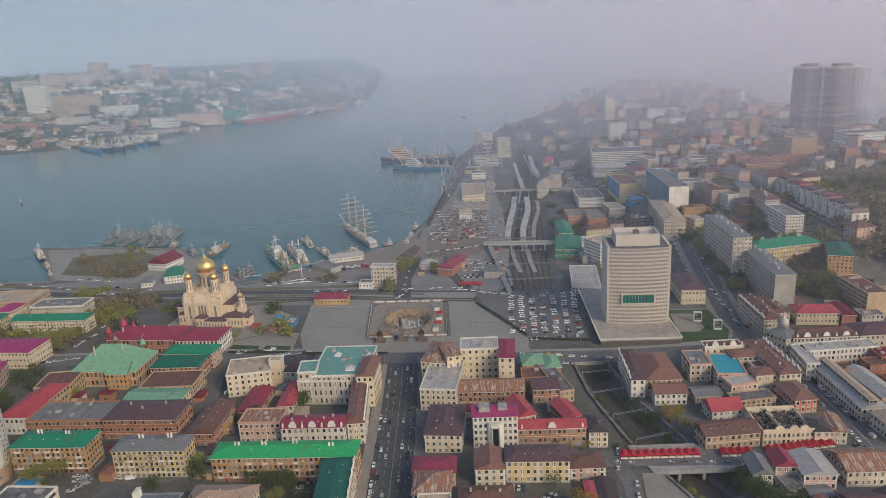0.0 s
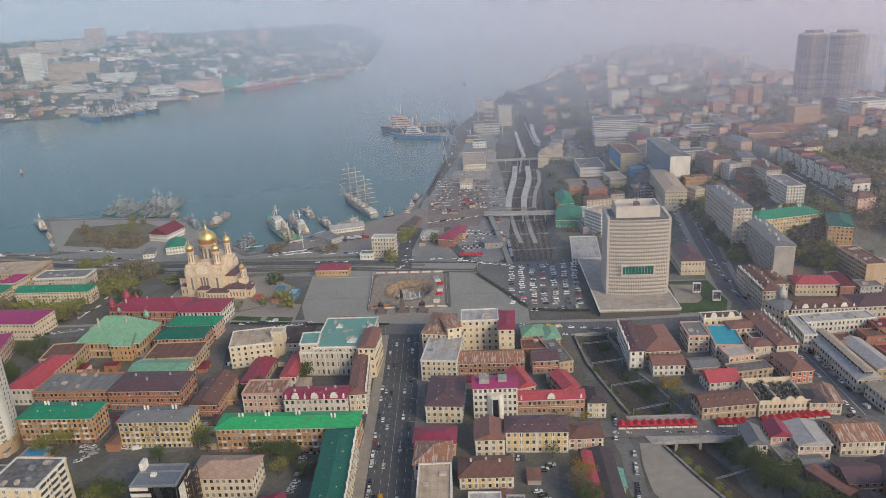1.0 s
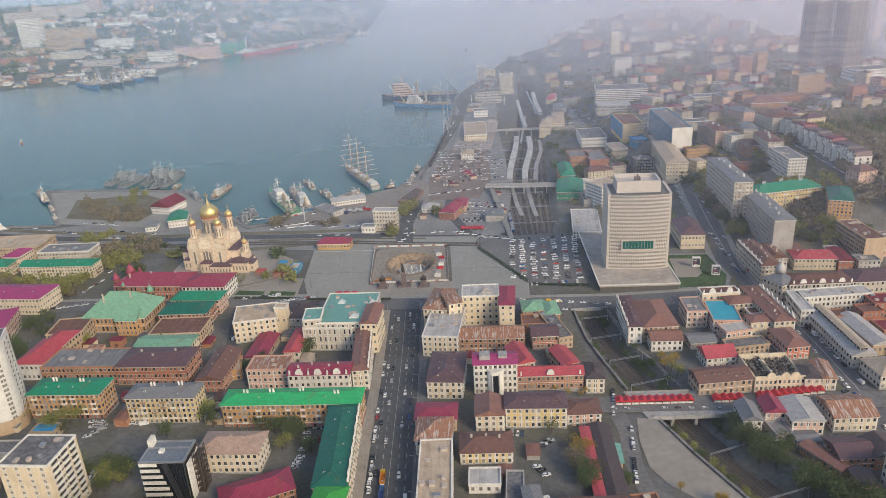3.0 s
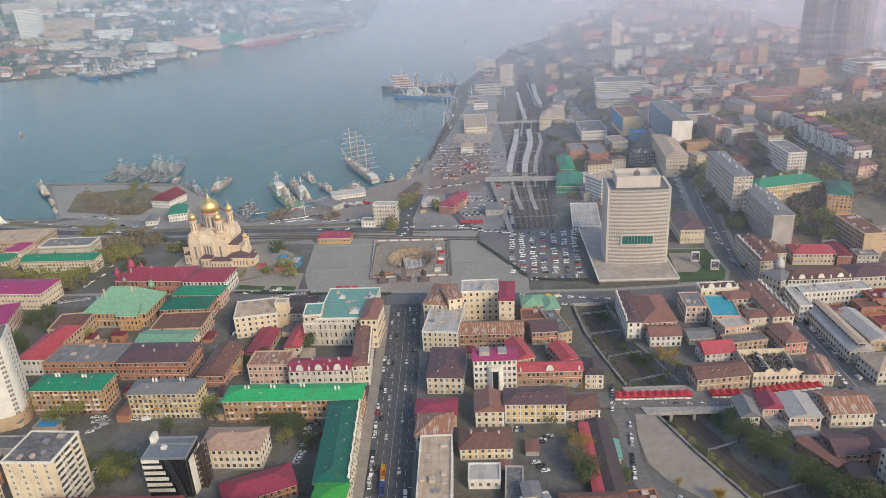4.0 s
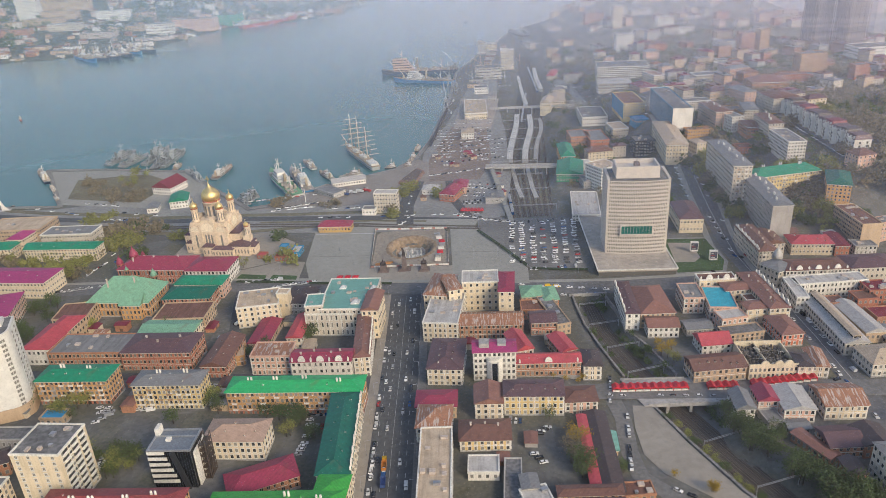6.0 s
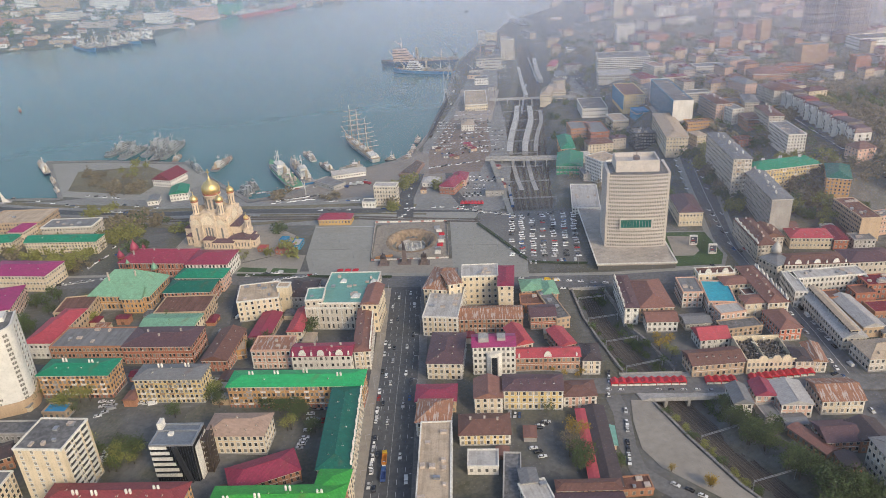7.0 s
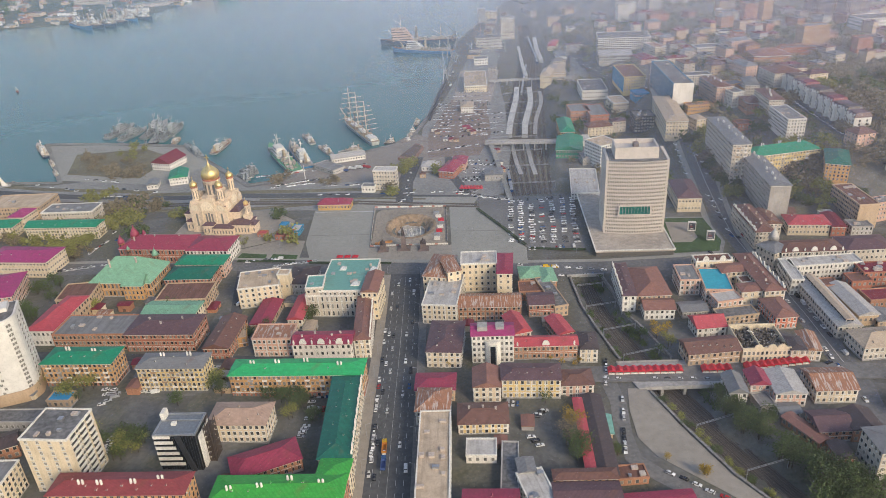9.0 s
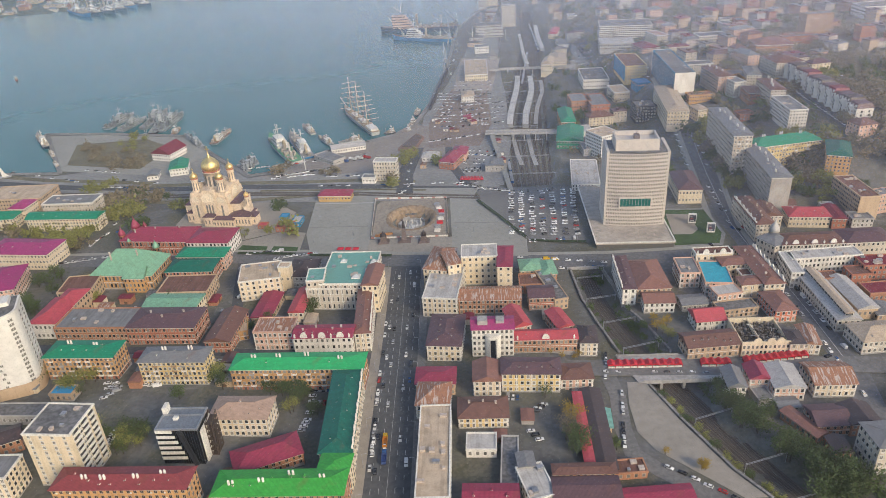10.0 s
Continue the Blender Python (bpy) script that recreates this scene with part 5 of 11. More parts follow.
house(205.5, 325.0, -2.0, 22.0, 19.5, 9.0, 2, 'cream', 'rust', 'gable', kind='town_house', label='cream house with rusted metal roof', pitch=0.2)
house(176.1, 308.6, 0.5, 11.1, 7.8, 4.0, 1, 'grey', 'grey', 'gable', kind='shed', label='grey shed clad in sheet', near=0, pitch=0.15)
house(166.4, 316.8, 4.6, 8.9, 11.1, 4.0, 1, 'grey', 'grey', 'flat', kind='shed', label='low glazed grey kiosk roof', near=0, sides='f')
house(190.6, 294.1, 0.0, 17.1, 15.6, 7.0, 2, 'brick', 'purple', 'gable', kind='town_house', label='brick house with purple brown roof', pitch=0.2)
house(186.3, 273.9, -3.2, 8.0, 10.9, 6.0, 1, 'brick', 'dark', 'gable', kind='shed', label='brick shed with dark roof', near=0)
house(177.5, 292.2, 24.5, 6.9, 22.4, 5.0, 1, 'brick', 'redbrown', 'gable', kind='shed', label='long shed with rusty roof', near=0, pitch=0.15)
house(243.4, 403.9, -1.4, 14.4, 59.2, 9.0, 2, 'stone', 'white', 'gable', kind='market_hall', label='long stone market hall with pale sheet roof', pitch=0.2, dormers=10)
house(261.0, 406.8, 1.5, 12.7, 39.2, 8.0, 1, 'tan', 'white', 'gable', kind='market_hall', label='market hall with pale grey metal roof', pitch=0.2, near=0)
house(252.6, 361.4, 2.9, 28.1, 19.1, 9.0, 2, 'stone', 'beige', 'hip', kind='market_hall', label='stone market pavilion with hipped beige roof', pitch=0.2, dormers=4)
house(205.8, 268.0, 1.1, 20.0, 17.0, 17.0, 4, 'stone', 'grey', 'hip', kind='apartment_house', label='stone apartment house with grey roof', pitch=0.1)
house(262.3, 472.2, -2.2, 44.2, 17.7, 14.0, 3, 'stone', 'brown', 'hip', kind='town_house', label='classical stone house with brown roof', pitch=0.15, bays=2.6)
house(238.8, 474.4, -65.8, 16.7, 17.8, 14.0, 3, 'stone', 'grey', 'hip', kind='town_house', label='classical stone house with corner dome', pitch=0.15, near=0)
house(264.0, 453.0, 2.0, 50.1, 13.0, 12.0, 3, 'white', 'white', 'flat', kind='town_house', label='white house with pale blue grey roof', vents=6, bays=2.8)
house(297.5, 440.5, -1.4, 29.0, 15.0, 11.0, 3, 'redbrick', 'maroon', 'flat', kind='town_house', label='red brick house with maroon roof', near=0, vents=8)
house(278.0, 432.0, 1.0, 14.0, 12.0, 9.0, 2, 'redbrick', 'brown', 'flat', kind='town_house', label='red brick house with flat roof', near=0)
house(283.0, 412.0, 2.0, 22.0, 14.0, 7.0, 1, 'brick', 'maroon', 'flat', kind='town_house', label='low brick house with maroon roof', near=0)
house(302.7, 472.8, -0.9, 34.0, 21.4, 14.0, 3, 'stone', 'purple', 'hip', kind='town_house', label='stone house with purple roof', near=0, pitch=0.15)
house(159.1, 412.4, 1.4, 16.8, 11.8, 5.0, 1, 'grey', 'grey', 'gable', kind='shed', label='low grey courtyard shed with dark sheet roof', near=0, pitch=0.15)
house(212.1, 362.8, -10.6, 9.5, 19.0, 8.0, 2, 'cream', 'rust', 'gable', kind='town_house', label='cream corner house with rusty orange roof', pitch=0.2)
house(205.6, 292.9, 1.4, 15.0, 15.1, 8.0, 2, 'brick', 'dark', 'gable', kind='town_house', label='brick house with dark brown roof and skylights', pitch=0.2, near=0)
house(236.6, 442.6, -6.5, 8.0, 30.0, 12.0, 3, 'white', 'white', 'flat', kind='town_house', label='white street wing with pale roof', bays=2.6, near=0)
house(204.0, 437.5, 3.0, 10.0, 9.0, 9.0, 2, 'cream', 'brown', 'flat', kind='town_house', label='cream courtyard wing with brown roof', near=0)
house(254.5, 428.0, 2.0, 14.0, 10.0, 9.0, 2, 'brick', 'brown', 'flat', kind='town_house', label='brown brick shop with flat roof', near=0)
house(272.0, 391.0, 2.0, 12.0, 14.0, 5.0, 1, 'tan', 'grey', 'gable', kind='market_hall', label='low pale market lean-to with sheet roof', near=0, pitch=0.12)
e = empty("roof_monitor", 243.4, 403.9, 10.6, -1.4)
tagged(e, "long raised roof light with dark glazing on market hall", "roof light")
bm = bmesh.new()
box(bm, -2.2, -28, 0, 2.2, 28, 2.6)
part("glazing", bm, gloss("black_facade_glass", (.02, .022, .028), .1), e)
part("roof", hip_roof(5.4, 57.0, .9, .2, False), roof_mat("beige"), e).location.z = 2.7
bm = bmesh.new()
for i in range(15):
    for s in (-1, 1):
        box(bm, s * 2.3 - .12, -28 + i * 4 - .15, 0, s * 2.3 + .12, -28 + i * 4 + .15, 2.6)
part("glazing_bar", bm, TRIM, e, "row of white glazing bars", "stuff")
# blocks along the far side of the square
house(210.6, 593.2, -5.2, 19.7, 42.1, 13.0, 2, 'cream', 'purple', 'hip', kind='town_house', label='cream villa with purple brown hipped roof', pitch=0.25, near=0)
house(272.2, 579.3, -4.5, 16.0, 79.8, 29.0, 8, 'grey', 'grey', 'hip', near=0, kind='apartment_house', label='tall grey apartment house with worn sheet roof', pitch=0.1, chimneys=6, dormers=3, balcony=2, vents=4, sides='lrb')
house(266.1, 649.8, -4.1, 16.0, 83.6, 36.3, 9, 'stone', 'grey', 'hip', near=0, kind='apartment_house', label='tall stone apartment house with grey roof', pitch=0.1, chimneys=6, dormers=3, balcony=2, vents=4)
house(305.8, 624.1, 10.2, 64.2, 21.1, 20.0, 5, 'yellow', 'jade', 'hip', kind='apartment_house', label='yellow apartment house with bright green roof', pitch=0.25, chimneys=3, balcony=4, near=0)
house(341.0, 594.0, -24.3, 18.5, 38.8, 15.3, 5, 'orange', 'dkgreen', 'hip', kind='apartment_house', label='orange brick house with dark green roof', pitch=0.2, near=0)
house(332.5, 542.9, -0.1, 16.0, 43.9, 17.0, 5, 'tan', 'brown', 'flat', near=0, kind='apartment_house', label='tan brown apartment slab with flat roof', vents=6, sides='lrb', bays=2.4)
house(339.0, 690.3, -2.5, 17.0, 48.0, 18.5, 6, 'white', 'grey', 'flat', near=0, kind='apartment_house', label='white apartment slab with flat roof', vents=4)
house(277.5, 866.3, -3.4, 22.0, 117.7, 27.8, 9, 'blue', 'flat', 'flat', near=0, kind='hotel', label='blue and white slab hotel with flat roof', vents=4, ends=1, bays=2.9, win=(1.5, 1.5))
house(287.6, 1147.8, -8.5, 78.4, 50.6, 20.0, 7, 'white', 'flat', 'flat', kind='office_building', label='long white office slab with ribbon windows', win=(2.4, 1.8), near=0)
house(260.9, 1084.4, -7.3, 49.0, 43.0, 8.0, 2, 'grey', 'white', 'flat', kind='office_building', label='low podium with dark glazing', near=0, win=(2.4, 2.0))
house(248.4, 950.0, -1.5, 27.3, 68.3, 18.0, 5, 'yellow', 'brown', 'flat', kind='office_building', label='yellow office house with blue end wall', panel='blue', near=0)
house(228.7, 803.5, -0.2, 22.3, 24.9, 18.0, 5, 'dark', 'flat', 'flat', kind='office_building', label='dark glass office block beside hotel', vents=4, near=0)
house(251.5, 780.9, -7.3, 22.0, 99.3, 16.0, 4, 'cream', 'beige', 'hip', near=0, kind='hotel', label='ornate cream hotel with pale sheet roof', pitch=0.14, chimneys=4, dormers=6, bays=2.8)
house(165.8, 860.6, -0.2, 23.8, 32.0, 14.0, 3, 'brick', 'grey', 'flat', kind='town_house', label='red brick warehouse with flat roof', near=0)
house(184.4, 848.0, 0.5, 22.0, 46.6, 14.0, 3, 'redbrick', 'grey', 'flat', kind='town_house', label='red brick warehouse with flat roof', near=0)
house(140.2, 801.1, -3.6, 15.6, 51.0, 12.0, 3, 'orange', 'jade', 'hip', kind='town_house', label='orange house with green roof', pitch=0.3, near=0)
house(135.2, 746.0, -10.8, 26.9, 46.7, 9.0, 2, 'green', 'jade', 'gable', kind='shed', label='hall wrapped in green netting with green roof', pitch=0.15, near=0)
house(156.5, 770.1, -0.4, 11.2, 23.3, 5.0, 1, 'white', 'white', 'flat', kind='shed', label='small white flat roofed kiosk', near=0)
house(205.5, 973.9, -3.3, 33.6, 60.4, 12.0, 2, 'white', 'flat', 'flat', kind='town_house', label='white station hall with flat roof', vents=2, near=0)
house(221.3, 895.1, 3.5, 19.4, 33.8, 12.0, 2, 'cream', 'beige', 'flat', kind='town_house', label='cream house with pale roof', near=0)
house(155.9, 1054.4, -15.3, 14.7, 42.2, 14.0, 2, 'cream', 'beige', 'hip', kind='railway_station', label='cream railway station with steep roof', pitch=0.3, near=0)
house(175.4, 1086.5, -6.0, 23.2, 52.7, 10.0, 2, 'cream', 'beige', 'hip', kind='railway_station', label='cream railway station hall', pitch=0.2, near=0)
house(50.7, 1061.9, -2.1, 32.3, 90.3, 9.0, 2, 'cream', 'beige', 'flat', kind='ferry_terminal', label='cream marine terminal with flat roof', vents=4, near=0)
house(32.7, 925.4, -2.9, 16.1, 23.6, 8.0, 2, 'white', 'beige', 'hip', kind='town_house', label='white hipped roof quay office', near=0)
house(-58.5, 667.1, -9.9, 22.5, 11.6, 20.0, 5, 'stone', 'white', 'flat', kind='office_building', label='white five storey office house beside tracks', near=0)
house(-75.4, 662.5, -9.3, 13.0, 9.4, 6.0, 1, 'white', 'grey', 'flat', kind='office_building', label='white flat roofed office annex', near=0)
house(-106.8, 759.3, 14.6, 36.7, 14.9, 5.0, 1, 'white', 'white', 'gable', kind='ferry_terminal', label='long white passenger pier hall', pitch=0.2, near=0)
house(-122.9, 728.1, -43.7, 32.4, 16.4, 5.0, 1, 'grey', 'grey', 'flat', kind='shed', label='grey flat roofed quay shed', near=0)
house(6.1, 697.5, -22.3, 15.8, 29.7, 8.0, 2, 'redbrick', 'crimson', 'hip', kind='town_house', label='red brick restaurant with hipped roof', pitch=0.3, near=0)
house(-104.0, 625.0, -6.1, 30.3, 12.9, 6.0, 1, 'ochre', 'crimson', 'hip', kind='town_house', label='low tile roofed pavilion', pitch=0.3, near=0)
house(-308.3, 771.2, -19.2, 24.1, 29.4, 8.0, 2, 'white', 'maroon', 'gable', kind='town_house', label='white house with maroon roof', pitch=0.3, near=0)
house(-281.1, 721.4, 12.7, 18.0, 25.1, 8.0, 2, 'white', 'jade', 'gable', kind='town_house', label='white house with green roof', pitch=0.2, near=0)
house(-304.0, 707.2, 8.7, 10.6, 15.7, 5.0, 1, 'white', 'grey', 'gable', kind='shed', label='small white gabled gatehouse building', near=0)
house(-144.2, 566.3, -7.2, 7.0, 11.3, 4.0, 1, 'redbrick', 'maroon', 'flat', label='dark red flat roofed kiosk by the cathedral', near=0, kind='kiosk')
house(-137.0, 565.9, -7.2, 6.5, 12.4, 4.0, 1, 'redbrick', 'maroon', 'flat', label='dark red flat roofed kiosk by the cathedral', near=0, kind='kiosk')
house(-131.8, 575.1, -7.3, 8.1, 13.9, 4.0, 1, 'blue', 'white', 'flat', label='blue and white site cabin by the cathedral', near=0, kind='kiosk')
house(-145.3, 587.3, -7.5, 6.7, 7.2, 3.0, 1, 'blue', 'blue', 'flat', label='small blue site cabin by the cathedral', near=0, kind='kiosk')
house(-161.1, 571.7, -7.3, 7.6, 6.8, 3.0, 1, 'redbrick', 'red', 'flat', label='small red site cabin by the cathedral', near=0, kind='kiosk')
# blocks round the tower and up the street
house(242.1, 523.2, -1.7, 14.0, 52.1, 14.0, 4, 'stone', 'brown', 'hip', near=0, kind='town_house', label='long stone street house with brown mansard roof', pitch=0.25, chimneys=5, dormers=3, balcony=3, bays=2.8)
house(254.0, 528.6, -0.9, 18.5, 23.5, 10.0, 3, 'stone', 'brown', 'gable', kind='town_house', label='stone courtyard house with brown roof', pitch=0.2, chimneys=2, near=0)
house(276.8, 546.1, -3.7, 16.2, 12.4, 6.0, 2, 'tan', 'brown', 'gable', kind='town_house', label='low tan courtyard house with brown roof', pitch=0.2, near=0)
house(285.2, 523.6, -7.5, 31.1, 18.3, 9.0, 2, 'cream', 'red', 'hip', kind='town_house', label='cream house with red sheet roof and white dormers', pitch=0.2, dormers=5, near=0)
house(306.8, 522.8, -7.4, 10.4, 25.8, 8.0, 2, 'redbrick', 'maroon', 'gable', kind='town_house', label='brick house with maroon roof', pitch=0.15, near=0)
house(310.3, 541.5, -1.3, 10.0, 7.7, 4.0, 1, 'white', 'white', 'flat', kind='shed', label='small white flat roofed garage', near=0)
house(351.6, 535.9, 10.8, 28.2, 11.6, 15.0, 4, 'pink', 'grey', 'flat', kind='town_house', label='pink rendered house with grey flat roof', vents=3, near=0)
house(324.0, 516.6, -3.7, 16.2, 13.5, 7.0, 2, 'grey', 'grey', 'flat', kind='town_house', label='grey house with pale flat roof', vents=2, near=0)
house(160.7, 702.7, 26.5, 23.4, 26.4, 24.0, 7, 'white', 'beige', 'flat', kind='office_building', label='white office block behind tower with flat roof', vents=5, bays=2.6, near=0)
house(131.3, 643.0, -8.3, 25.3, 62.9, 6.0, 2, 'white', 'white', 'flat', kind='office_building', label='low white office annex with pale flat roof', vents=4, near=0)
house(149.0, 709.8, 2.5, 16.3, 20.5, 7.0, 2, 'grey', 'grey', 'flat', kind='office_building', label='low grey flat roofed hall', vents=2, near=0)
house(289.7, 798.4, 2.0, 28.8, 14.2, 8.0, 2, 'orange', 'rust', 'flat', kind='town_house', label='low orange brick wing with flat roof', near=0)
house(271.9, 748.1, 11.8, 10.5, 16.5, 13.0, 3, 'cream', 'beige', 'hip', kind='town_house', label='narrow cream house with pale roof', pitch=0.2, near=0)
house(312.3, 727.1, 3.2, 16.0, 15.3, 6.0, 2, 'redbrick', 'brown', 'flat', kind='town_house', label='small red brick house with flat roof', near=0)
house(273.9, 815.0, 11.9, 23.2, 21.0, 7.0, 2, 'grey', 'grey', 'flat', kind='office_building', label='low grey hotel wing with flat roof', near=0)
house(248.4, 891.8, 5.5, 17.3, 21.2, 5.0, 1, 'blue', 'blue', 'flat', kind='shed', label='low blue pavilion with blue roof', near=0)
house(315.3, 822.2, 3.6, 17.4, 49.8, 20.0, 6, 'pink', 'brown', 'hip', kind='apartment_house', label='pink brick apartment house with brown roof', pitch=0.15, chimneys=3, near=0)
house(325.1, 792.7, 8.5, 13.3, 21.8, 16.0, 5, 'white', 'grey', 'flat', kind='apartment_house', label='white gabled apartment house on hill', near=0)
house(351.4, 813.5, -13.2, 14.7, 36.4, 12.0, 4, 'stone', 'grey', 'hip', kind='apartment_house', label='stone house with grey roof on hill', pitch=0.2, near=0)
house(386.7, 820.4, 5.6, 31.7, 36.1, 16.0, 5, 'stone', 'brown', 'hip', kind='apartment_house', label='stone apartment house with brown roof', pitch=0.15, near=0)
house(337.0, 765.2, -0.5, 22.0, 26.5, 10.0, 3, 'brick', 'brown', 'hip', kind='apartment_house', label='brick house with brown roof on hill', pitch=0.15, near=0)
house(411.8, 910.2, -6.9, 43.2, 32.6, 14.0, 4, 'brick', 'redbrown', 'hip', kind='apartment_house', label='long brick house with red brown roof', pitch=0.2, near=0)
house(344.9, 747.6, -4.3, 15.0, 45.7, 18.0, 5, 'stone', 'brown', 'hip', near=0, kind='apartment_house', label='stone apartment house with brown roof', pitch=0.15, chimneys=4)
house(200.7, 1207.9, 1.3, 14.8, 39.4, 7.0, 2, 'white', 'grey', 'hip', kind='town_house', label='small white house beside tracks', pitch=0.2, near=0)
house(200.7, 1291.4, -16.4, 13.7, 49.6, 8.0, 2, 'cream', 'red', 'hip', kind='town_house', label='small cream house with red roof', pitch=0.3, near=0)
house(317.1, 1074.7, 10.7, 17.5, 37.8, 12.0, 4, 'cream', 'rust', 'flat', kind='town_house', label='cream house with flat roof', near=0)
house(294.2, 1045.5, 10.1, 25.6, 35.9, 6.0, 2, 'pink', 'maroon', 'hip', kind='town_house', label='low pink house with maroon roof', pitch=0.2, near=0)
# towers and blocks on the hill
house(511.8, 1006.0, 0, 35.5, 22, 26.8, 10, 'orange', 'flat', 'flat', near=0, z=42.2, kind='tower_block', label='orange and white apartment tower on hill', bays=3.5)
house(382.8, 1586.0, 0, 19.5, 20, 53.0, 16, 'cream', 'flat', 'flat', near=0, z=31.7, kind='tower_block', label='cream apartment tower in mist')
house(339.2, 1345.0, 0, 31.4, 20, 33.2, 10, 'white', 'flat', 'flat', near=0, z=27.6, kind='tower_block', label='white apartment tower in mist')
house(477.1, 1560.0, 0, 33.9, 20, 28.6, 9, 'white', 'flat', 'flat', near=0, z=31.8, kind='tower_block', label='white apartment tower in mist')
house(480.8, 1440.0, 0, 31.4, 20, 19.9, 7, 'white', 'flat', 'flat', near=0, z=33.6, kind='tower_block', label='white apartment tower in mist')
house(501.4, 1202.0, 0, 20.6, 24, 57.0, 16, 'redbrick', 'flat', 'flat', near=0, z=14.7, kind='tower_block', label='red brick apartment tower')
house(532.5, 1210.0, 0, 15.1, 20, 53.6, 15, 'orange', 'flat', 'flat', near=0, z=20.9, kind='tower_block', label='orange brick apartment tower on hill')
house(724.9, 1708.0, 0, 10.6, 16, 37.5, 15, 'white', 'flat', 'flat', near=0, z=42.2, kind='tower_block', label='white apartment tower in mist')
house(373.3, 1012.0, 0, 39.8, 24, 22.5, 6, 'stone', 'flat', 'flat', near=0, z=25.2, kind='apartment_house', label='stone apartment house on the hill')
house(314.1, 889.0, 0, 35.3, 18, 14.4, 5, 'stone', 'flat', 'flat', near=0, z=26.2, kind='apartment_house', label='stone apartment house on the hill')
house(335.9, 841.0, 0, 34.8, 22, 21.9, 7, 'orange', 'flat', 'flat', near=0, z=17.7, kind='apartment_house', label='brick apartment house on the hill')
house(359.1, 815.0, 0, 34.3, 30, 21.9, 6, 'orange', 'flat', 'flat', near=0, z=18.6, kind='apartment_house', label='brick apartment house on the hill')
house(555.8, 959.0, 0, 18.2, 18, 15.2, 5, 'redbrick', 'flat', 'flat', near=0, z=39.4, kind='apartment_house', label='red brick house on the hill')
house(462.5, 951.0, 0, 27.8, 22, 20.4, 5, 'redbrick', 'flat', 'flat', near=0, z=33.4, kind='apartment_house', label='red brick house on the hill')
house(476.1, 1257.0, 0, 6.9, 14, 13.7, 4, 'white', 'flat', 'flat', near=0, z=41.4, kind='apartment_house', label='white house on the hill')
house(471.6, 1212.0, 0, 30.3, 24, 25.4, 6, 'grey', 'flat', 'flat', near=0, z=33.9, kind='apartment_house', label='grey house on the hill')
house(442.3, 1090.0, 0, 14.6, 20, 20.6, 5, 'redbrick', 'flat', 'flat', near=0, z=29.3, kind='apartment_house', label='red brick house on the hill')
house(409.7, 1060.0, 0, 15.0, 20, 15.0, 5, 'cream', 'flat', 'flat', near=0, z=37.6, kind='apartment_house', label='cream house on the hill')
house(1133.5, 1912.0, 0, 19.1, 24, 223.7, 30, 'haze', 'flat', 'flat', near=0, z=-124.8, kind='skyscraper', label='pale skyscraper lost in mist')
house(94.3, 1606.2, 0, 16.1, 16, 26.8, 7, 'grey', 'flat', 'flat', near=0, z=-0.0, kind='office_building', label='grey harbour office block')
house(115.8, 1614.8, 0, 23.7, 16, 19.7, 5, 'cream', 'flat', 'flat', near=0, z=0.0, kind='office_building', label='cream harbour office block')
house(131.4, 1401.6, 0, 24.9, 14, 37.7, 8, 'stone', 'flat', 'flat', near=0, z=-0.0, kind='office_building', label='pale stepped office block beside tracks')
house(89.2, 1323.5, 0, 47.1, 30, 20.4, 4, 'grey', 'flat', 'flat', near=0, z=-0.0, kind='car_park', label='grey multi storey car park with open decks', win=(2.6, 1.6))
house(67.6, 1196.9, 0, 22.5, 20, 10.3, 2, 'white', 'flat', 'flat', near=0, z=0.0, kind='ferry_terminal', label='white terminal hall with flat roof')
house(343.9, 1882.2, 0, 57.5, 30, 28.1, 3, 'cream', 'flat', 'flat', near=0, z=0.0, kind='shed', label='long cream harbour warehouse in mist')
house(345.7, 1679.4, 0, 25.8, 24, 29.1, 5, 'white', 'flat', 'flat', near=0, z=-0.0, kind='shed', label='white gabled harbour warehouse in mist')
house(282.1, 1577.0, 0, 46.2, 24, 22.8, 4, 'pink', 'flat', 'flat', near=0, z=0.0, kind='shed', label='pink grey harbour warehouse in mist')
house(438.0, 1130.7, 0, 16.8, 16, 14.0, 4, 'cream', 'flat', 'flat', near=0, z=30.0, kind='apartment_house', label='small cream house on the hill')
house(549.2, 949.9, 0, 17.9, 16, 15.6, 4, 'redbrick', 'flat', 'flat', near=0, z=45.0, kind='apartment_house', label='red brick house on the hill')
house(464.3, 944.4, 0, 48.2, 16, 11.9, 3, 'redbrick', 'flat', 'flat', near=0, z=42.0, kind='apartment_house', label='long red brick house on the hill')
house(648.5, 1099.0, 0, 57.6, 40, 13.4, 3, 'white', 'flat', 'flat', near=0, z=45.0, kind='stadium_stand', label='white tiered stadium stand on the hill')
house(278.6, 1750.6, 0, 26.8, 24, 29.0, 5, 'haze', 'flat', 'flat', near=0, z=0.0, kind='shed', label='pale harbour warehouse in mist')
house(260.3, 1371.8, 0, 42.6, 20, 19.0, 4, 'stone', 'flat', 'flat', near=0, z=-0.0, kind='shed', label='stone warehouse beside tracks in mist')
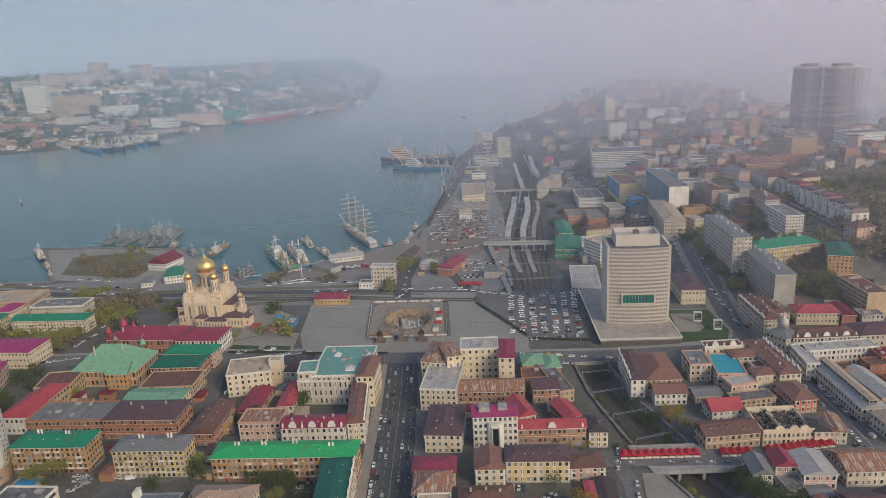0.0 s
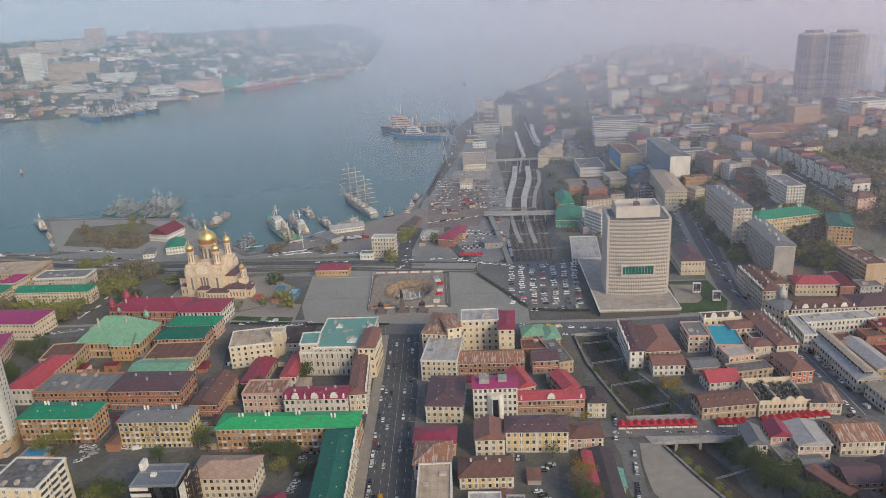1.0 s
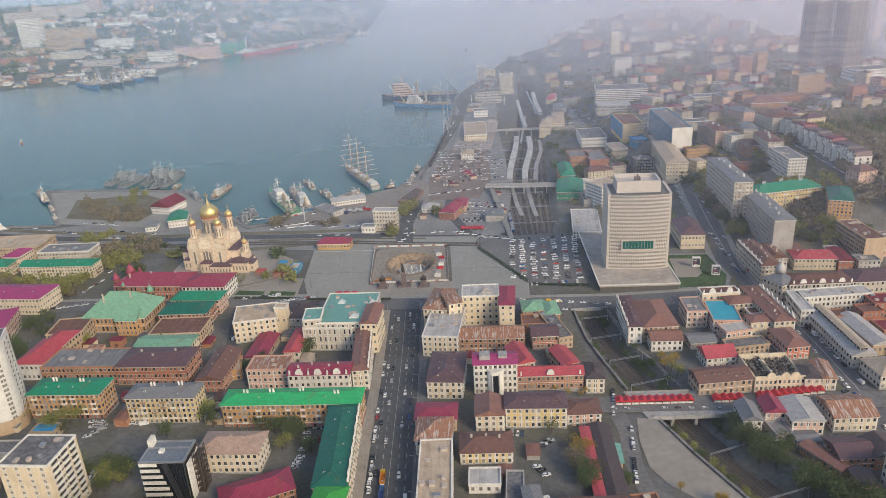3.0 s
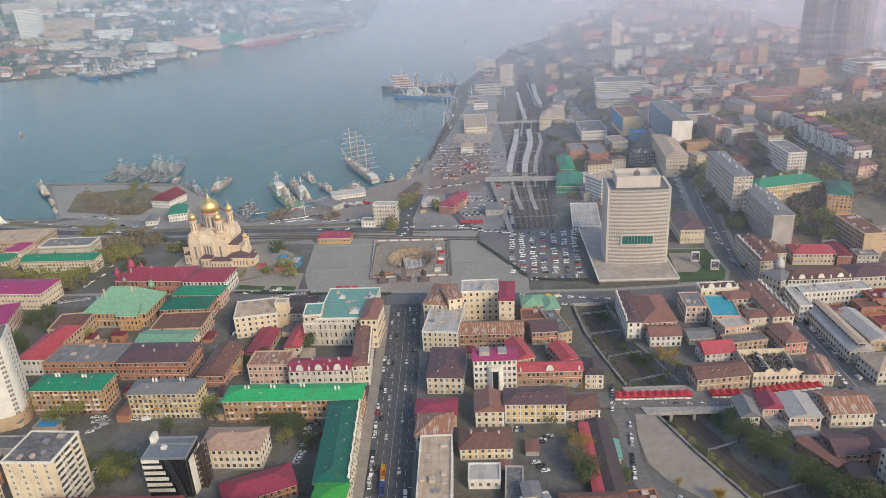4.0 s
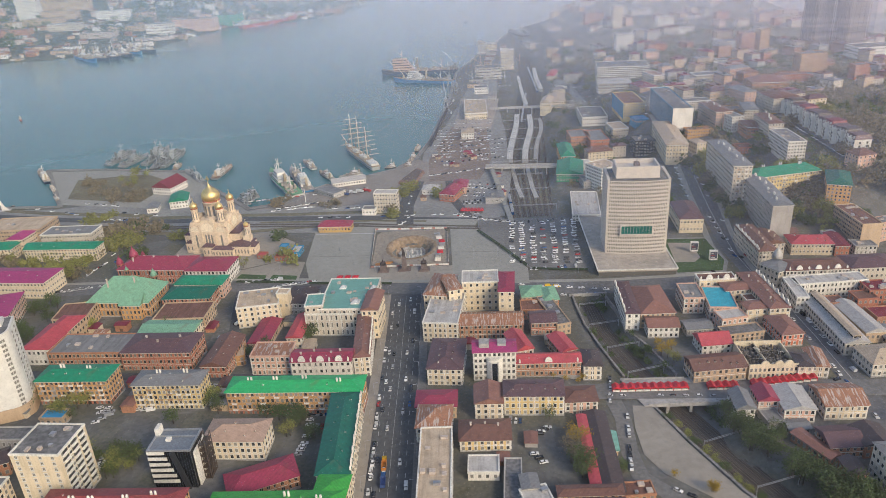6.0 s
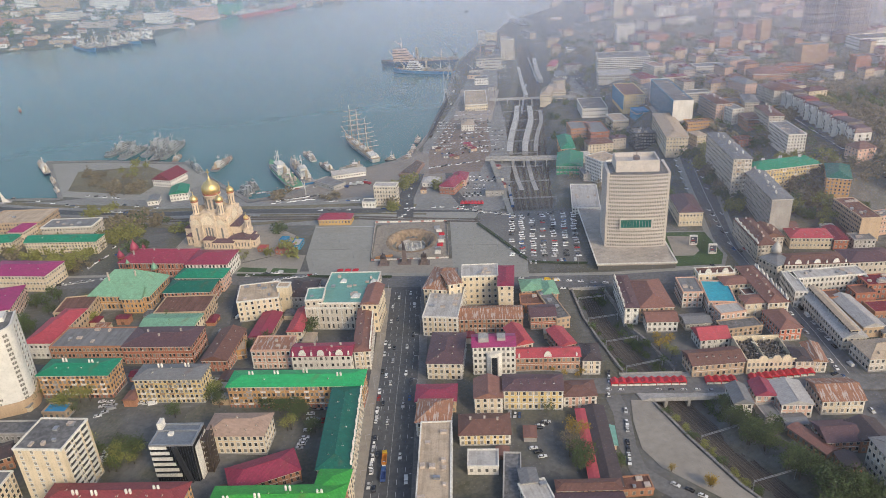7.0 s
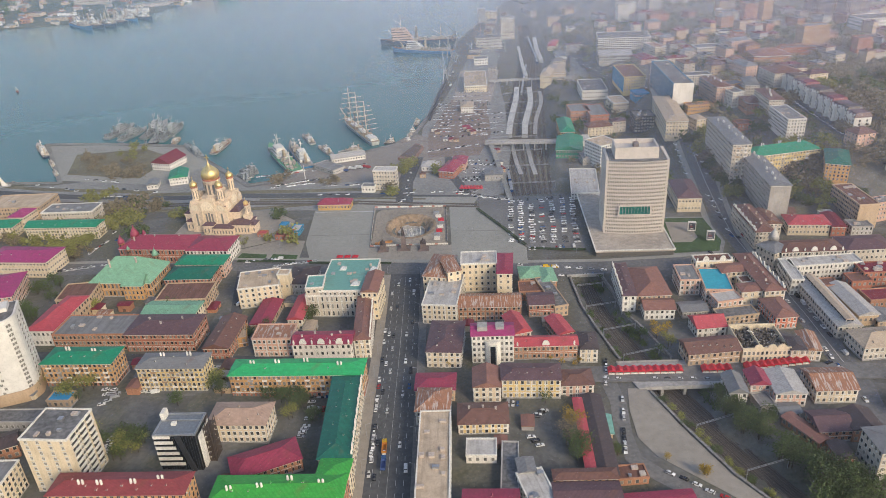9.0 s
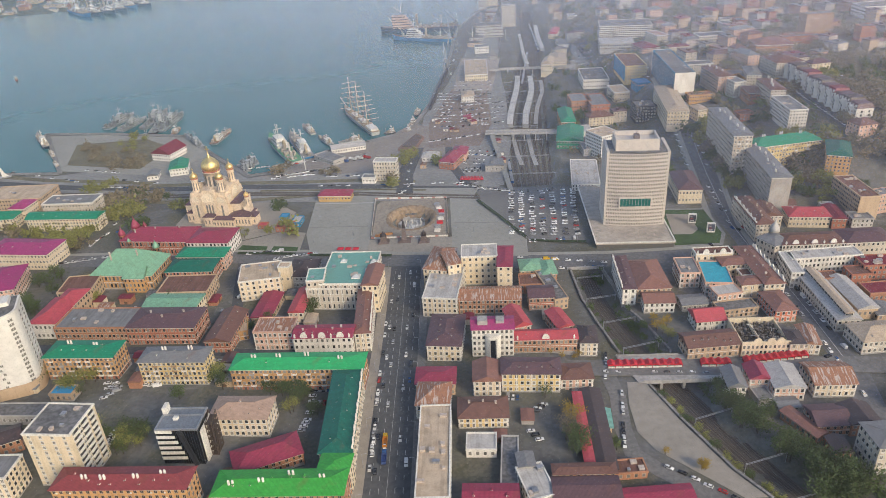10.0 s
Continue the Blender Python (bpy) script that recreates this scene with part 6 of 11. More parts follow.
# towers across the bay
house(-1332.1, 2479.0, 0, 70.5, 30, 98.5, 22, 'white', 'flat', 'flat', near=0, z=50.9, kind='tower_block', label='white apartment tower across the bay', bays=6, win=(3.7199999999999998, 1.7))
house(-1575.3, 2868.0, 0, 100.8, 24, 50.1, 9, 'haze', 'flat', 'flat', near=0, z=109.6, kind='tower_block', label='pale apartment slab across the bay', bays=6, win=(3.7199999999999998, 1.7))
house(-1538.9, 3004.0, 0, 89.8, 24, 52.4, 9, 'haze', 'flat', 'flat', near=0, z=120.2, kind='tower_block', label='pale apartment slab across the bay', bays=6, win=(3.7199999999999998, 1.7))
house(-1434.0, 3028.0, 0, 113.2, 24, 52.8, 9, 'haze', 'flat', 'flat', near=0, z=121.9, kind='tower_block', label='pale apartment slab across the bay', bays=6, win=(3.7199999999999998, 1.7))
house(-1435.4, 3199.0, 0, 76.2, 30, 73.8, 14, 'pink', 'flat', 'flat', near=0, z=140.2, kind='tower_block', label='pink apartment tower across the bay', bays=6, win=(3.7199999999999998, 1.7))
house(-1044.1, 2444.0, 0, 107.4, 24, 32.8, 6, 'white', 'flat', 'flat', near=0, z=41.2, kind='office_building', label='white office block across the bay', bays=6, win=(3.7199999999999998, 1.7))
house(-1247.8, 2492.0, 0, 131.5, 40, 27.7, 4, 'tan', 'flat', 'flat', near=0, z=52.0, kind='office_building', label='tan factory hall across the bay', bays=8, win=(4.96, 1.7))
house(-1284.5, 2591.0, 0, 214.6, 30, 30.6, 4, 'tan', 'flat', 'flat', near=0, z=71.1, kind='office_building', label='tan factory block across the bay', bays=8, win=(4.96, 1.7))
house(-1291.5, 3228.0, 0, 36.2, 24, 53.6, 12, 'grey', 'flat', 'flat', near=0, z=142.4, kind='tower_block', label='grey apartment tower across the bay', bays=6, win=(3.7199999999999998, 1.7))
house(-1229.0, 3188.0, 0, 47.7, 24, 55.3, 12, 'pink', 'flat', 'flat', near=0, z=138.6, kind='tower_block', label='grey pink apartment tower across the bay', bays=6, win=(3.7199999999999998, 1.7))
house(-1158.0, 3172.0, 0, 38.0, 24, 45.9, 12, 'pink', 'flat', 'flat', near=0, z=135.5, kind='tower_block', label='pink apartment tower across the bay', bays=6, win=(3.7199999999999998, 1.7))
house(-921.8, 3106.0, 0, 25.7, 20, 31.7, 10, 'white', 'flat', 'flat', near=0, z=121.2, kind='tower_block', label='white apartment tower across the bay', bays=6, win=(3.7199999999999998, 1.7))
house(-747.2, 3324.0, 0, 49.9, 24, 48.2, 10, 'pink', 'flat', 'flat', near=0, z=125.4, kind='tower_block', label='pale apartment tower across the bay', bays=6, win=(3.7199999999999998, 1.7))
house(-1412.1, 2770.0, 0, 70.8, 20, 20.3, 4, 'white', 'flat', 'flat', near=0, z=103.1, kind='office_building', label='white block across the bay', bays=6, win=(3.7199999999999998, 1.7))
house(-1313.3, 2818.0, 0, 50.9, 20, 20.6, 4, 'white', 'flat', 'flat', near=0, z=106.8, kind='office_building', label='white block across the bay', bays=6, win=(3.7199999999999998, 1.7))
house(-985.6, 2868.0, 0, 54.0, 24, 21.0, 5, 'tan', 'flat', 'flat', near=0, z=107.0, kind='office_building', label='tan block across the bay', bays=6, win=(3.7199999999999998, 1.7))
house(-1365.1, 2412.0, 0, 100.2, 40, 18.0, 3, 'tan', 'flat', 'flat', near=0, z=40.8, kind='shed', label='tan harbour shed across the bay', bays=8, win=(4.96, 1.7))
house(-1265.9, 2436.0, 0, 119.6, 40, 18.1, 3, 'tan', 'flat', 'flat', near=0, z=43.8, kind='shed', label='long tan harbour shed across the bay', bays=8, win=(4.96, 1.7))
house(-1292.3, 2284.0, 0, 103.7, 40, 20.5, 3, 'brick', 'flat', 'flat', near=0, z=26.6, kind='shed', label='long brick harbour shed across the bay', bays=8, win=(4.96, 1.7))
house(-1152.6, 2332.0, 0, 97.1, 40, 20.9, 3, 'stone', 'flat', 'flat', near=0, z=30.9, kind='shed', label='pale harbour shed across the bay', bays=8, win=(4.96, 1.7))
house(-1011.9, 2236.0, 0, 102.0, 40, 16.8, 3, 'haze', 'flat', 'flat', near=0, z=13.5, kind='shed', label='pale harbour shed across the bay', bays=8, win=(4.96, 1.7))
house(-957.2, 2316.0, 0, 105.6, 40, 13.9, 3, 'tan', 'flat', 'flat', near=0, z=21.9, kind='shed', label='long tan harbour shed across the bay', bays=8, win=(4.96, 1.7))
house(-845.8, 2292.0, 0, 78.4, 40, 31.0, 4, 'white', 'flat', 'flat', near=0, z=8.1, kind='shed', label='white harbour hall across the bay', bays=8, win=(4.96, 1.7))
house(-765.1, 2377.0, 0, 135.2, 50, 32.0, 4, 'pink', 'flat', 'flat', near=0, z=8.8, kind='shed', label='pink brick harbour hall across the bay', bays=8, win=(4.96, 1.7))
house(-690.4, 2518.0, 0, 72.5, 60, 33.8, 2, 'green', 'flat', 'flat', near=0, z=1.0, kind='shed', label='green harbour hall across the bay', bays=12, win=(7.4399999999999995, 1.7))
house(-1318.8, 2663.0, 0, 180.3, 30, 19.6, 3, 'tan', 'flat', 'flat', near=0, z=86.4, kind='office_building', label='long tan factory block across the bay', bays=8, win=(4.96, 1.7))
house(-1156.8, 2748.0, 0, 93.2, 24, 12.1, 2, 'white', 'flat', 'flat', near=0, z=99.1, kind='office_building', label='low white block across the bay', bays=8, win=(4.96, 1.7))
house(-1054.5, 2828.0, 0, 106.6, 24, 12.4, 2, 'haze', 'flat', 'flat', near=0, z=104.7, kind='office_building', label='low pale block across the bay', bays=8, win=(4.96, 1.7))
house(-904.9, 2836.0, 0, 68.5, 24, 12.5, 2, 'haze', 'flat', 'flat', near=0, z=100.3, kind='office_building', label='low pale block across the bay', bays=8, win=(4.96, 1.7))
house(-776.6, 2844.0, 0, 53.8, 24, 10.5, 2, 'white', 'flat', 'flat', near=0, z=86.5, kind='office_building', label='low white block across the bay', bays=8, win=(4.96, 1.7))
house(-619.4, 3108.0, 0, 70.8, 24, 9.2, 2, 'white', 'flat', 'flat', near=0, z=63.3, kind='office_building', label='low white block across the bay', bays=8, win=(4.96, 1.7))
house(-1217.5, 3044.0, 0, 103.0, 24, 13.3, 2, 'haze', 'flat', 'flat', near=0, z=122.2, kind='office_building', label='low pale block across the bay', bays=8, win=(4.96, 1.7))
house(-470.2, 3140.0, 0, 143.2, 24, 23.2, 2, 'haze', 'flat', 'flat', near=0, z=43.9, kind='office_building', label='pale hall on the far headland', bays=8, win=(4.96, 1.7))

# ---------------------------------------------------------------- streets and squares
ribbon("road", [(-38, 150), (-36, 262), (-34.5, 380), (-34, 497)], 23.0, ASPHALT, .10, "wide dark asphalt avenue with lane markings", "road")
ribbon("pavement", [(-38, 150), (-36, 262), (-34.5, 380), (-34, 488)], 6.0, PAVE_WARM, .24, "warm grey slab pavement beside the avenue", "pavement", side=14.5)
ribbon("pavement", [(-38, 150), (-36, 262), (-34.5, 380), (-34, 488)], 5.0, PAVE_DARK, .24, "grey slab pavement beside the avenue", "pavement", side=-14.0)
ribbon("road", [(-520, 548), (-317, 527), (-181, 519), (-88, 507), (-43, 499), (60, 486), (120, 481), (212, 482)], 19.0, ASPHALT_WORN, .12, "asphalt cross street along the square", "road")
ribbon("pavement", [(-520, 548), (-317, 527), (-181, 519), (-88, 507), (-43, 499), (60, 486), (120, 481), (200, 482)], 4.0, PAVING, .24, "pale pavement along the cross street", "pavement", side=11.6)
ribbon("road", [(208, 200), (221, 306), (228, 336), (229, 368), (230.5, 401), (231, 435), (229, 464), (228, 484), (229, 530), (241, 622), (257, 735), (275, 900), (320, 1150)], 15.0, ASPHALT_WORN, .13, "asphalt street climbing past the tower", "road")
pad("promenade", [(-480, 735), (-418, 728), (-262, 763), (-203, 690), (-170, 698), (-144, 741), (-88, 775), (-57, 795), (-40, 818), (40, 700), (50, 634), (-25, 614), (-60, 614), (-280, 640), (-480, 690)], APRON, .04, "pale worn asphalt and concrete of the waterfront", 0.5)
ribbon("road", [(88.5, 346), (90, 326), (86.8, 299), (87.5, 281.5), (97.5, 269), (111, 257), (128, 245)], 9.0, PAVE_DARK, .12, "grey asphalt lane beside the railway yard", "road")
ribbon("pavement", [(224, 530), (241, 622), (257, 735), (275, 900)], 5.0, PAVING, .2, "pale pavement along the climbing street", "pavement", side=10.5)
ribbon("pavement", [(221, 490), (224, 530), (241, 622), (257, 735), (275, 900)], 4.0, PAVING, .2, "pale pavement along the climbing street", "pavement", side=-10.0)
ribbon("lane_line", [(228, 345), (229, 368), (230.5, 401), (231, 435), (229, 464), (228, 484), (229, 530), (241, 622), (257, 735), (275, 900)], .35, LINE, .155, "solid white centre line on asphalt", "lane line")
ribbon("road", [(-320, 408), (-260, 398), (-150, 383), (-52, 371)], 9.0, ASPHALT, .11, "narrow side street of asphalt", "road")
ribbon("road", [(-22, 358), (30, 355), (95, 350), (150, 346), (220, 343), (262, 338)], 15.0, PAVE_DARK, .14, "paved shopping street across the railway bridge", "road", z=0.9)
ribbon("road", [(-158, 372), (-150, 425), (-158, 470), (-165, 512)], 8.0, ASPHALT, .11, "narrow side street of asphalt", "road")
ribbon("road", [(-560, 712), (-476, 716), (-387, 692), (-275, 672), (-204, 668), (-83, 652), (-28, 640), (40, 628)], 11.0, ASPHALT, .12, "asphalt harbour road", "road")
ribbon("road", [(20, 640), (5, 700), (0, 800), (25, 950), (50, 1030)], 10.0, ASPHALT, .12, "asphalt harbour road along the quay", "road")
bm = bmesh.new()
for side in (-8.0, -4.0, 4.0, 8.0):
    for i in range(34):
        y = 200 + i * 8.4
        cx = float(np.interp(y, (150, 262, 380, 497), (-38, -36, -34.5, -34))) + side
        z = base_height(cx, y) + .12
        box(bm, cx - .10, y, z - .05, cx + .10, y + 3.4, z + .02)
tagged(part("lane_marks", bm, LINE), "white painted lane marks on dark asphalt", "lane marks", kind="structure")
ribbon("lane_line", [(-38, 150), (-36, 262), (-34.5, 380), (-34, 484)], .14, LINE, .125, "solid white centre line on asphalt", "lane line")

# the square
pad("pavement", [(-66, 531), (-66, 620), (-123, 628), (-121, 552), (-112, 517), (-66, 510.5)], PAVING, .14, "wide grey concrete paving of the square")
pad("pavement", [(-66, 510.5), (-66, 536), (2, 534), (2, 502)], PAVE_WARM, .14, "warm grey paving before the monument")
pad("pavement", [(2, 502), (2, 614), (24, 614), (62, 521), (60, 494)], PAVING, .14, "grey concrete paving of the square")
pad("pavement", [(-66, 620), (2, 614), (24, 614), (30, 632), (-60, 645), (-123, 628)], PAVING, .145, "grey concrete paving behind the works")
pad("car_park", [(64, 521), (27, 605), (30, 628), (50, 630), (112, 622), (108, 512), (66, 517)], PAVE_DARK, .14, "asphalt car park beside the tower")
pad("pavement", [(-176, 529), (-122, 522), (-122, 556), (-140, 562), (-176, 546)], PAVE_WARM, .14, "warm paved garden by the cathedral")
pad("pavement", [(-245, 560), (-176, 548), (-140, 563), (-138, 600), (-165, 628), (-240, 622)], PAVE_WARM, .13, "pale paving round the cathedral")
pad("lawn", [(-174, 531), (-150, 527), (-150, 534), (-172, 539)], LAWN, .3, "clipped lawn panel", .5, "lawn")
pad("lawn", [(-146, 526), (-124, 523), (-124, 530), (-145, 534)], LAWN, .3, "clipped lawn panel", .5, "lawn")
pad("kerb", [(172, 495), (210, 495), (218.5, 513), (218.5, 561), (179, 565)], APRON, .14, "pale stone kerb round the tower lawn", .5)
pad("lawn", [(174, 498), (208.5, 498), (216, 515), (216, 558.5), (180.5, 562)], LAWN, .3, "green lawn beside the tower", .6, "lawn")
pad("pavement", [(178, 516), (193, 515), (200, 523), (201, 551), (183, 554)], PAVE_WARM, .38, "pale paved court in the lawn", .6)
pad("pavement", [(-500, 872), (-418, 742), (-300, 712), (-262, 768), (-313, 836), (-424, 864)], PAVING, .14, "grey concrete quay apron")
pad("lawn", [(-440, 830), (-420, 760), (-330, 735), (-315, 800), (-360, 838)], plain("rough_grass", (.17, .15, .10), .95, 0, .4, .04, .22), .3, "rough brown green grass on the quay", .5, "lawn")
pad("pavement", [(-196, 692), (-165, 700), (-140, 744), (-88, 778), (-57, 798), (-32, 836), (0, 800), (0, 705), (-90, 690)], plain("brown_apron", (.25, .22, .195), .9, 0, .3, .04, .1), .13, "brown grey concrete quay apron")
pad("pavement", [(98, 337), (108.3, 336.0), (118.3, 303), (131.8, 267), (142.5, 249), (131.9, 249), (119.6, 262), (99.4, 282.5), (93.5, 296.3), (94.5, 318)], PAVE_WARM, .2, "pale paved yard by the railway cutting", .9)
pad("pavement", [(-18.0, 836.0), (13.0, 982.0), (61.0, 987.0), (56.0, 822.0), (38.0, 749.0), (-18.0, 750.0)], plain("red_brown_paving", (.22, .17, .145), .9, 0, .3, .04, .15), .15, "red brown paved harbour car park")
for pts in (((27, 603), (44, 566), (62, 524)), ((64, 519), (86, 514), (108, 511)), ((-112, 514), (-90, 511), (-72, 508.5)), ((-64, 507.5), (-56, 506.5), (-46, 505.5)), ((-172, 524), (-150, 521), (-124, 517))):
    o = ribbon("hedge", list(pts), 3.0, HEDGE, 1.3, "low dark clipped hedge", "hedge", step=4.0)
    o["kind"] = "stuff"

VERGE = plain("rough_grass", (.17, .15, .10), .95, 0, .4, .04, .22)
for pts, w in (([(-300, 684), (-205, 678), (-150, 672), (-90, 669), (-30, 657)], 8.0), ([(-330, 650), (-268, 640), (-182, 633), (-126, 637), (-84, 633)], 7.0), ([(-182, 655), (-126, 649), (-71, 643), (-20, 634)], 4.0), ([(-490, 738), (-420, 716), (-340, 700), (-300, 690)], 8.0)):
    ribbon("verge", pts, w, VERGE, .16, "rough brown green grass verge beside the tracks", "grass verge")
ribbon("pavement", [(-122, 616), (-66, 611)], 1.2, LINE, .16, "white painted line across the square", "pavement")
ribbon("pavement", [(-118, 566), (-68, 562)], .8, plain("joint_line", (.2, .185, .17), .9), .155, "dark joint across the square paving", "pavement")
ribbon("pavement", [(4, 560), (42, 556)], .8, plain("joint_line", (.2, .185, .17), .9), .155, "dark joint across the square paving", "pavement")
# the dug pit in the square
bm = bmesh.new()
n = 40
prof = [(37, .3), (33, .5), (28.5, .7), (26, 1.3), (23.5, .2), (20.5, -5.0), (17, -7.0), (0.1, -7.3)]
def square_edge(a):
    k = max(abs(math.cos(a)) / 41.0, abs(math.sin(a)) / 42.5)
    return math.cos(a) / k, math.sin(a) / k


rr = [[bm.verts.new((*square_edge(2 * math.pi * (i + .5) / n), .15)) for i in range(n)]]
rr += [[bm.verts.new((r * math.cos(2 * math.pi * (i + .5) / n) * (1 + .05 * noise.noise((i * .7, r * .2, 0))), r * math.sin(2 * math.pi * (i + .5) / n), z + .35 * noise.noise((i * .9, r, 3)))) for i in range(n)] for r, z in prof]
for k, (a, b) in enumerate(zip(rr, rr[1:])):
    for i in range(n):
        f = bm.faces.new((a[i], a[(i + 1) % n], b[(i + 1) % n], b[i]))
        f.smooth, f.material_index = True, 1 if k < 3 else 0
pit = part("excavation", bm, (EARTH, plain("packed_site_earth", (.30, .255, .205), .95, 0, .3, .05, .14)))
pit.matrix_basis = pose(-32.5, 574, 0) @ Matrix.Diagonal((.78, .92, 1, 1))
tagged(pit, "round excavation with bare tan earth banks", "excavation", kind="structure")
for x0, y0, x1, y1 in ((-65, 538, -1, 535), (-65, 538, -67, 619), (-67, 619, -1, 613), (-1, 535, -1, 613)):
    e = empty("site_fence", x0, y0, 0, math.degrees(math.atan2(y1 - y0, x1 - x0)))
    tagged(e, "white and red panel fence round the building works", "fence", "site fences")
    ln = math.hypot(x1 - x0, y1 - y0)
    k = int(ln / 2.6)
    for i in range(k):
        bm = bmesh.new()
        box(bm, i * ln / k + .05, -.06, 0, (i + 1) * ln / k - .05, .06, 1.6)
        part("panel", bm, TRIM if i % 4 else plain("faded_red_panel", (.45, .22, .18), .7), e)


def stack_of(name, x, y, turn, size, material, label, n=3):
    e = empty(name, x, y, .14, turn)
    tagged(e, label, name.replace("_", " "))
    for i in range(n):
        bm = bmesh.new()
        o = SEED.uniform(-.3, .3)
        box(bm, -size[0] / 2 + o, -size[1] / 2, i * size[2], size[0] / 2 + o, size[1] / 2, (i + .94) * size[2])
        part("board", bm, material, e)


for i in range(7):
    stack_of("material_stack", -60 + SEED.uniform(0, 12), 541 + SEED.uniform(0, 4), SEED.uniform(-20, 20), (4, 1.6, .5), plain("orange_boards", (.55, .25, .08), .7), "stack of orange shuttering boards")
for i in range(8):
    stack_of("site_cabin", -9 + SEED.uniform(-2, 3), 545 + i * 7.5, SEED.uniform(-8, 8), (5, 2.4, 1.3), (TRIM, STEEL, PLASTIC_RED)[i % 3], "small site cabin beside the works", 2)
for i in range(3):
    e = empty("market_tent", -88 + i * 6.2, 519.5 - i * .6, .14, -4)
    tagged(e, "red canvas market tent with pitched roof", "tent", "red tents on the square")
    part("canopy", hip_roof(4.6, 4.0, 1.2, .2), PLASTIC_RED, e).location.z = 2.2
    for sx in (-2, 2):
        for sy in (-1.8, 1.8):
            bm = bmesh.new()
            bar(bm, (sx, sy, 0), (sx, sy, 2.2), .12)
            part("post", bm, STEEL, e)


# monuments: plain shapes
def monument(x, y, h, big):
    e = empty("monument", x, y, .14)
    tagged(e, "dark bronze monument on brown granite base", "monument", "monuments on the square")
    bm = bmesh.new()
    w = 4.2 if big else 3.6
    for i in range(3):
        box(bm, -w * (1.3 - .2 * i), -w * (1.1 - .17 * i), i * .5, w * (1.3 - .2 * i), w * (1.1 - .17 * i), i * .5 + .5)
    part("steps", bm, GRANITE, e)
    bm = bmesh.new()
    if big:
        prism(bm, [(-2.2, -2.2), (2.2, -2.2), (2.2, 2.2), (-2.2, 2.2)], 1.5, h * .62, 0, .62)
    else:
        prism(bm, [(-2.6, -2.0), (2.6, -2.0), (2.6, 2.0), (-2.6, 2.0)], 1.5, h * .4, 0, .85)
    part("pedestal", bm, GRANITE, e)
    bm = bmesh.new()
    z0 = h * (.62 if big else .4)
    lathe(bm, [(1.5, z0), (1.3, z0 + h * .12), (.9, z0 + h * .24), (.5, z0 + h * .33), (.2, z0 + h * .38)], 9)
    if big:
        bar(bm, (.4, 0, z0 + h * .2), (-1.6, -.4, z0 + h * .42), .5)
    else:
        lathe(bm, [(1.2, z0), (1.0, z0 + 2), (.3, z0 + 3.4)], 8, 1.3, .2)
        lathe(bm, [(1.2, z0), (1.0, z0 + 1.6), (.3, z0 + 2.8)], 8, -1.4, .2)
    part("bronze_form", bm, BRONZE, e)


monument(-37, 531.5, 19, True)
monument(-54, 530.5, 13, False)
monument(-21, 528.5, 13, False)


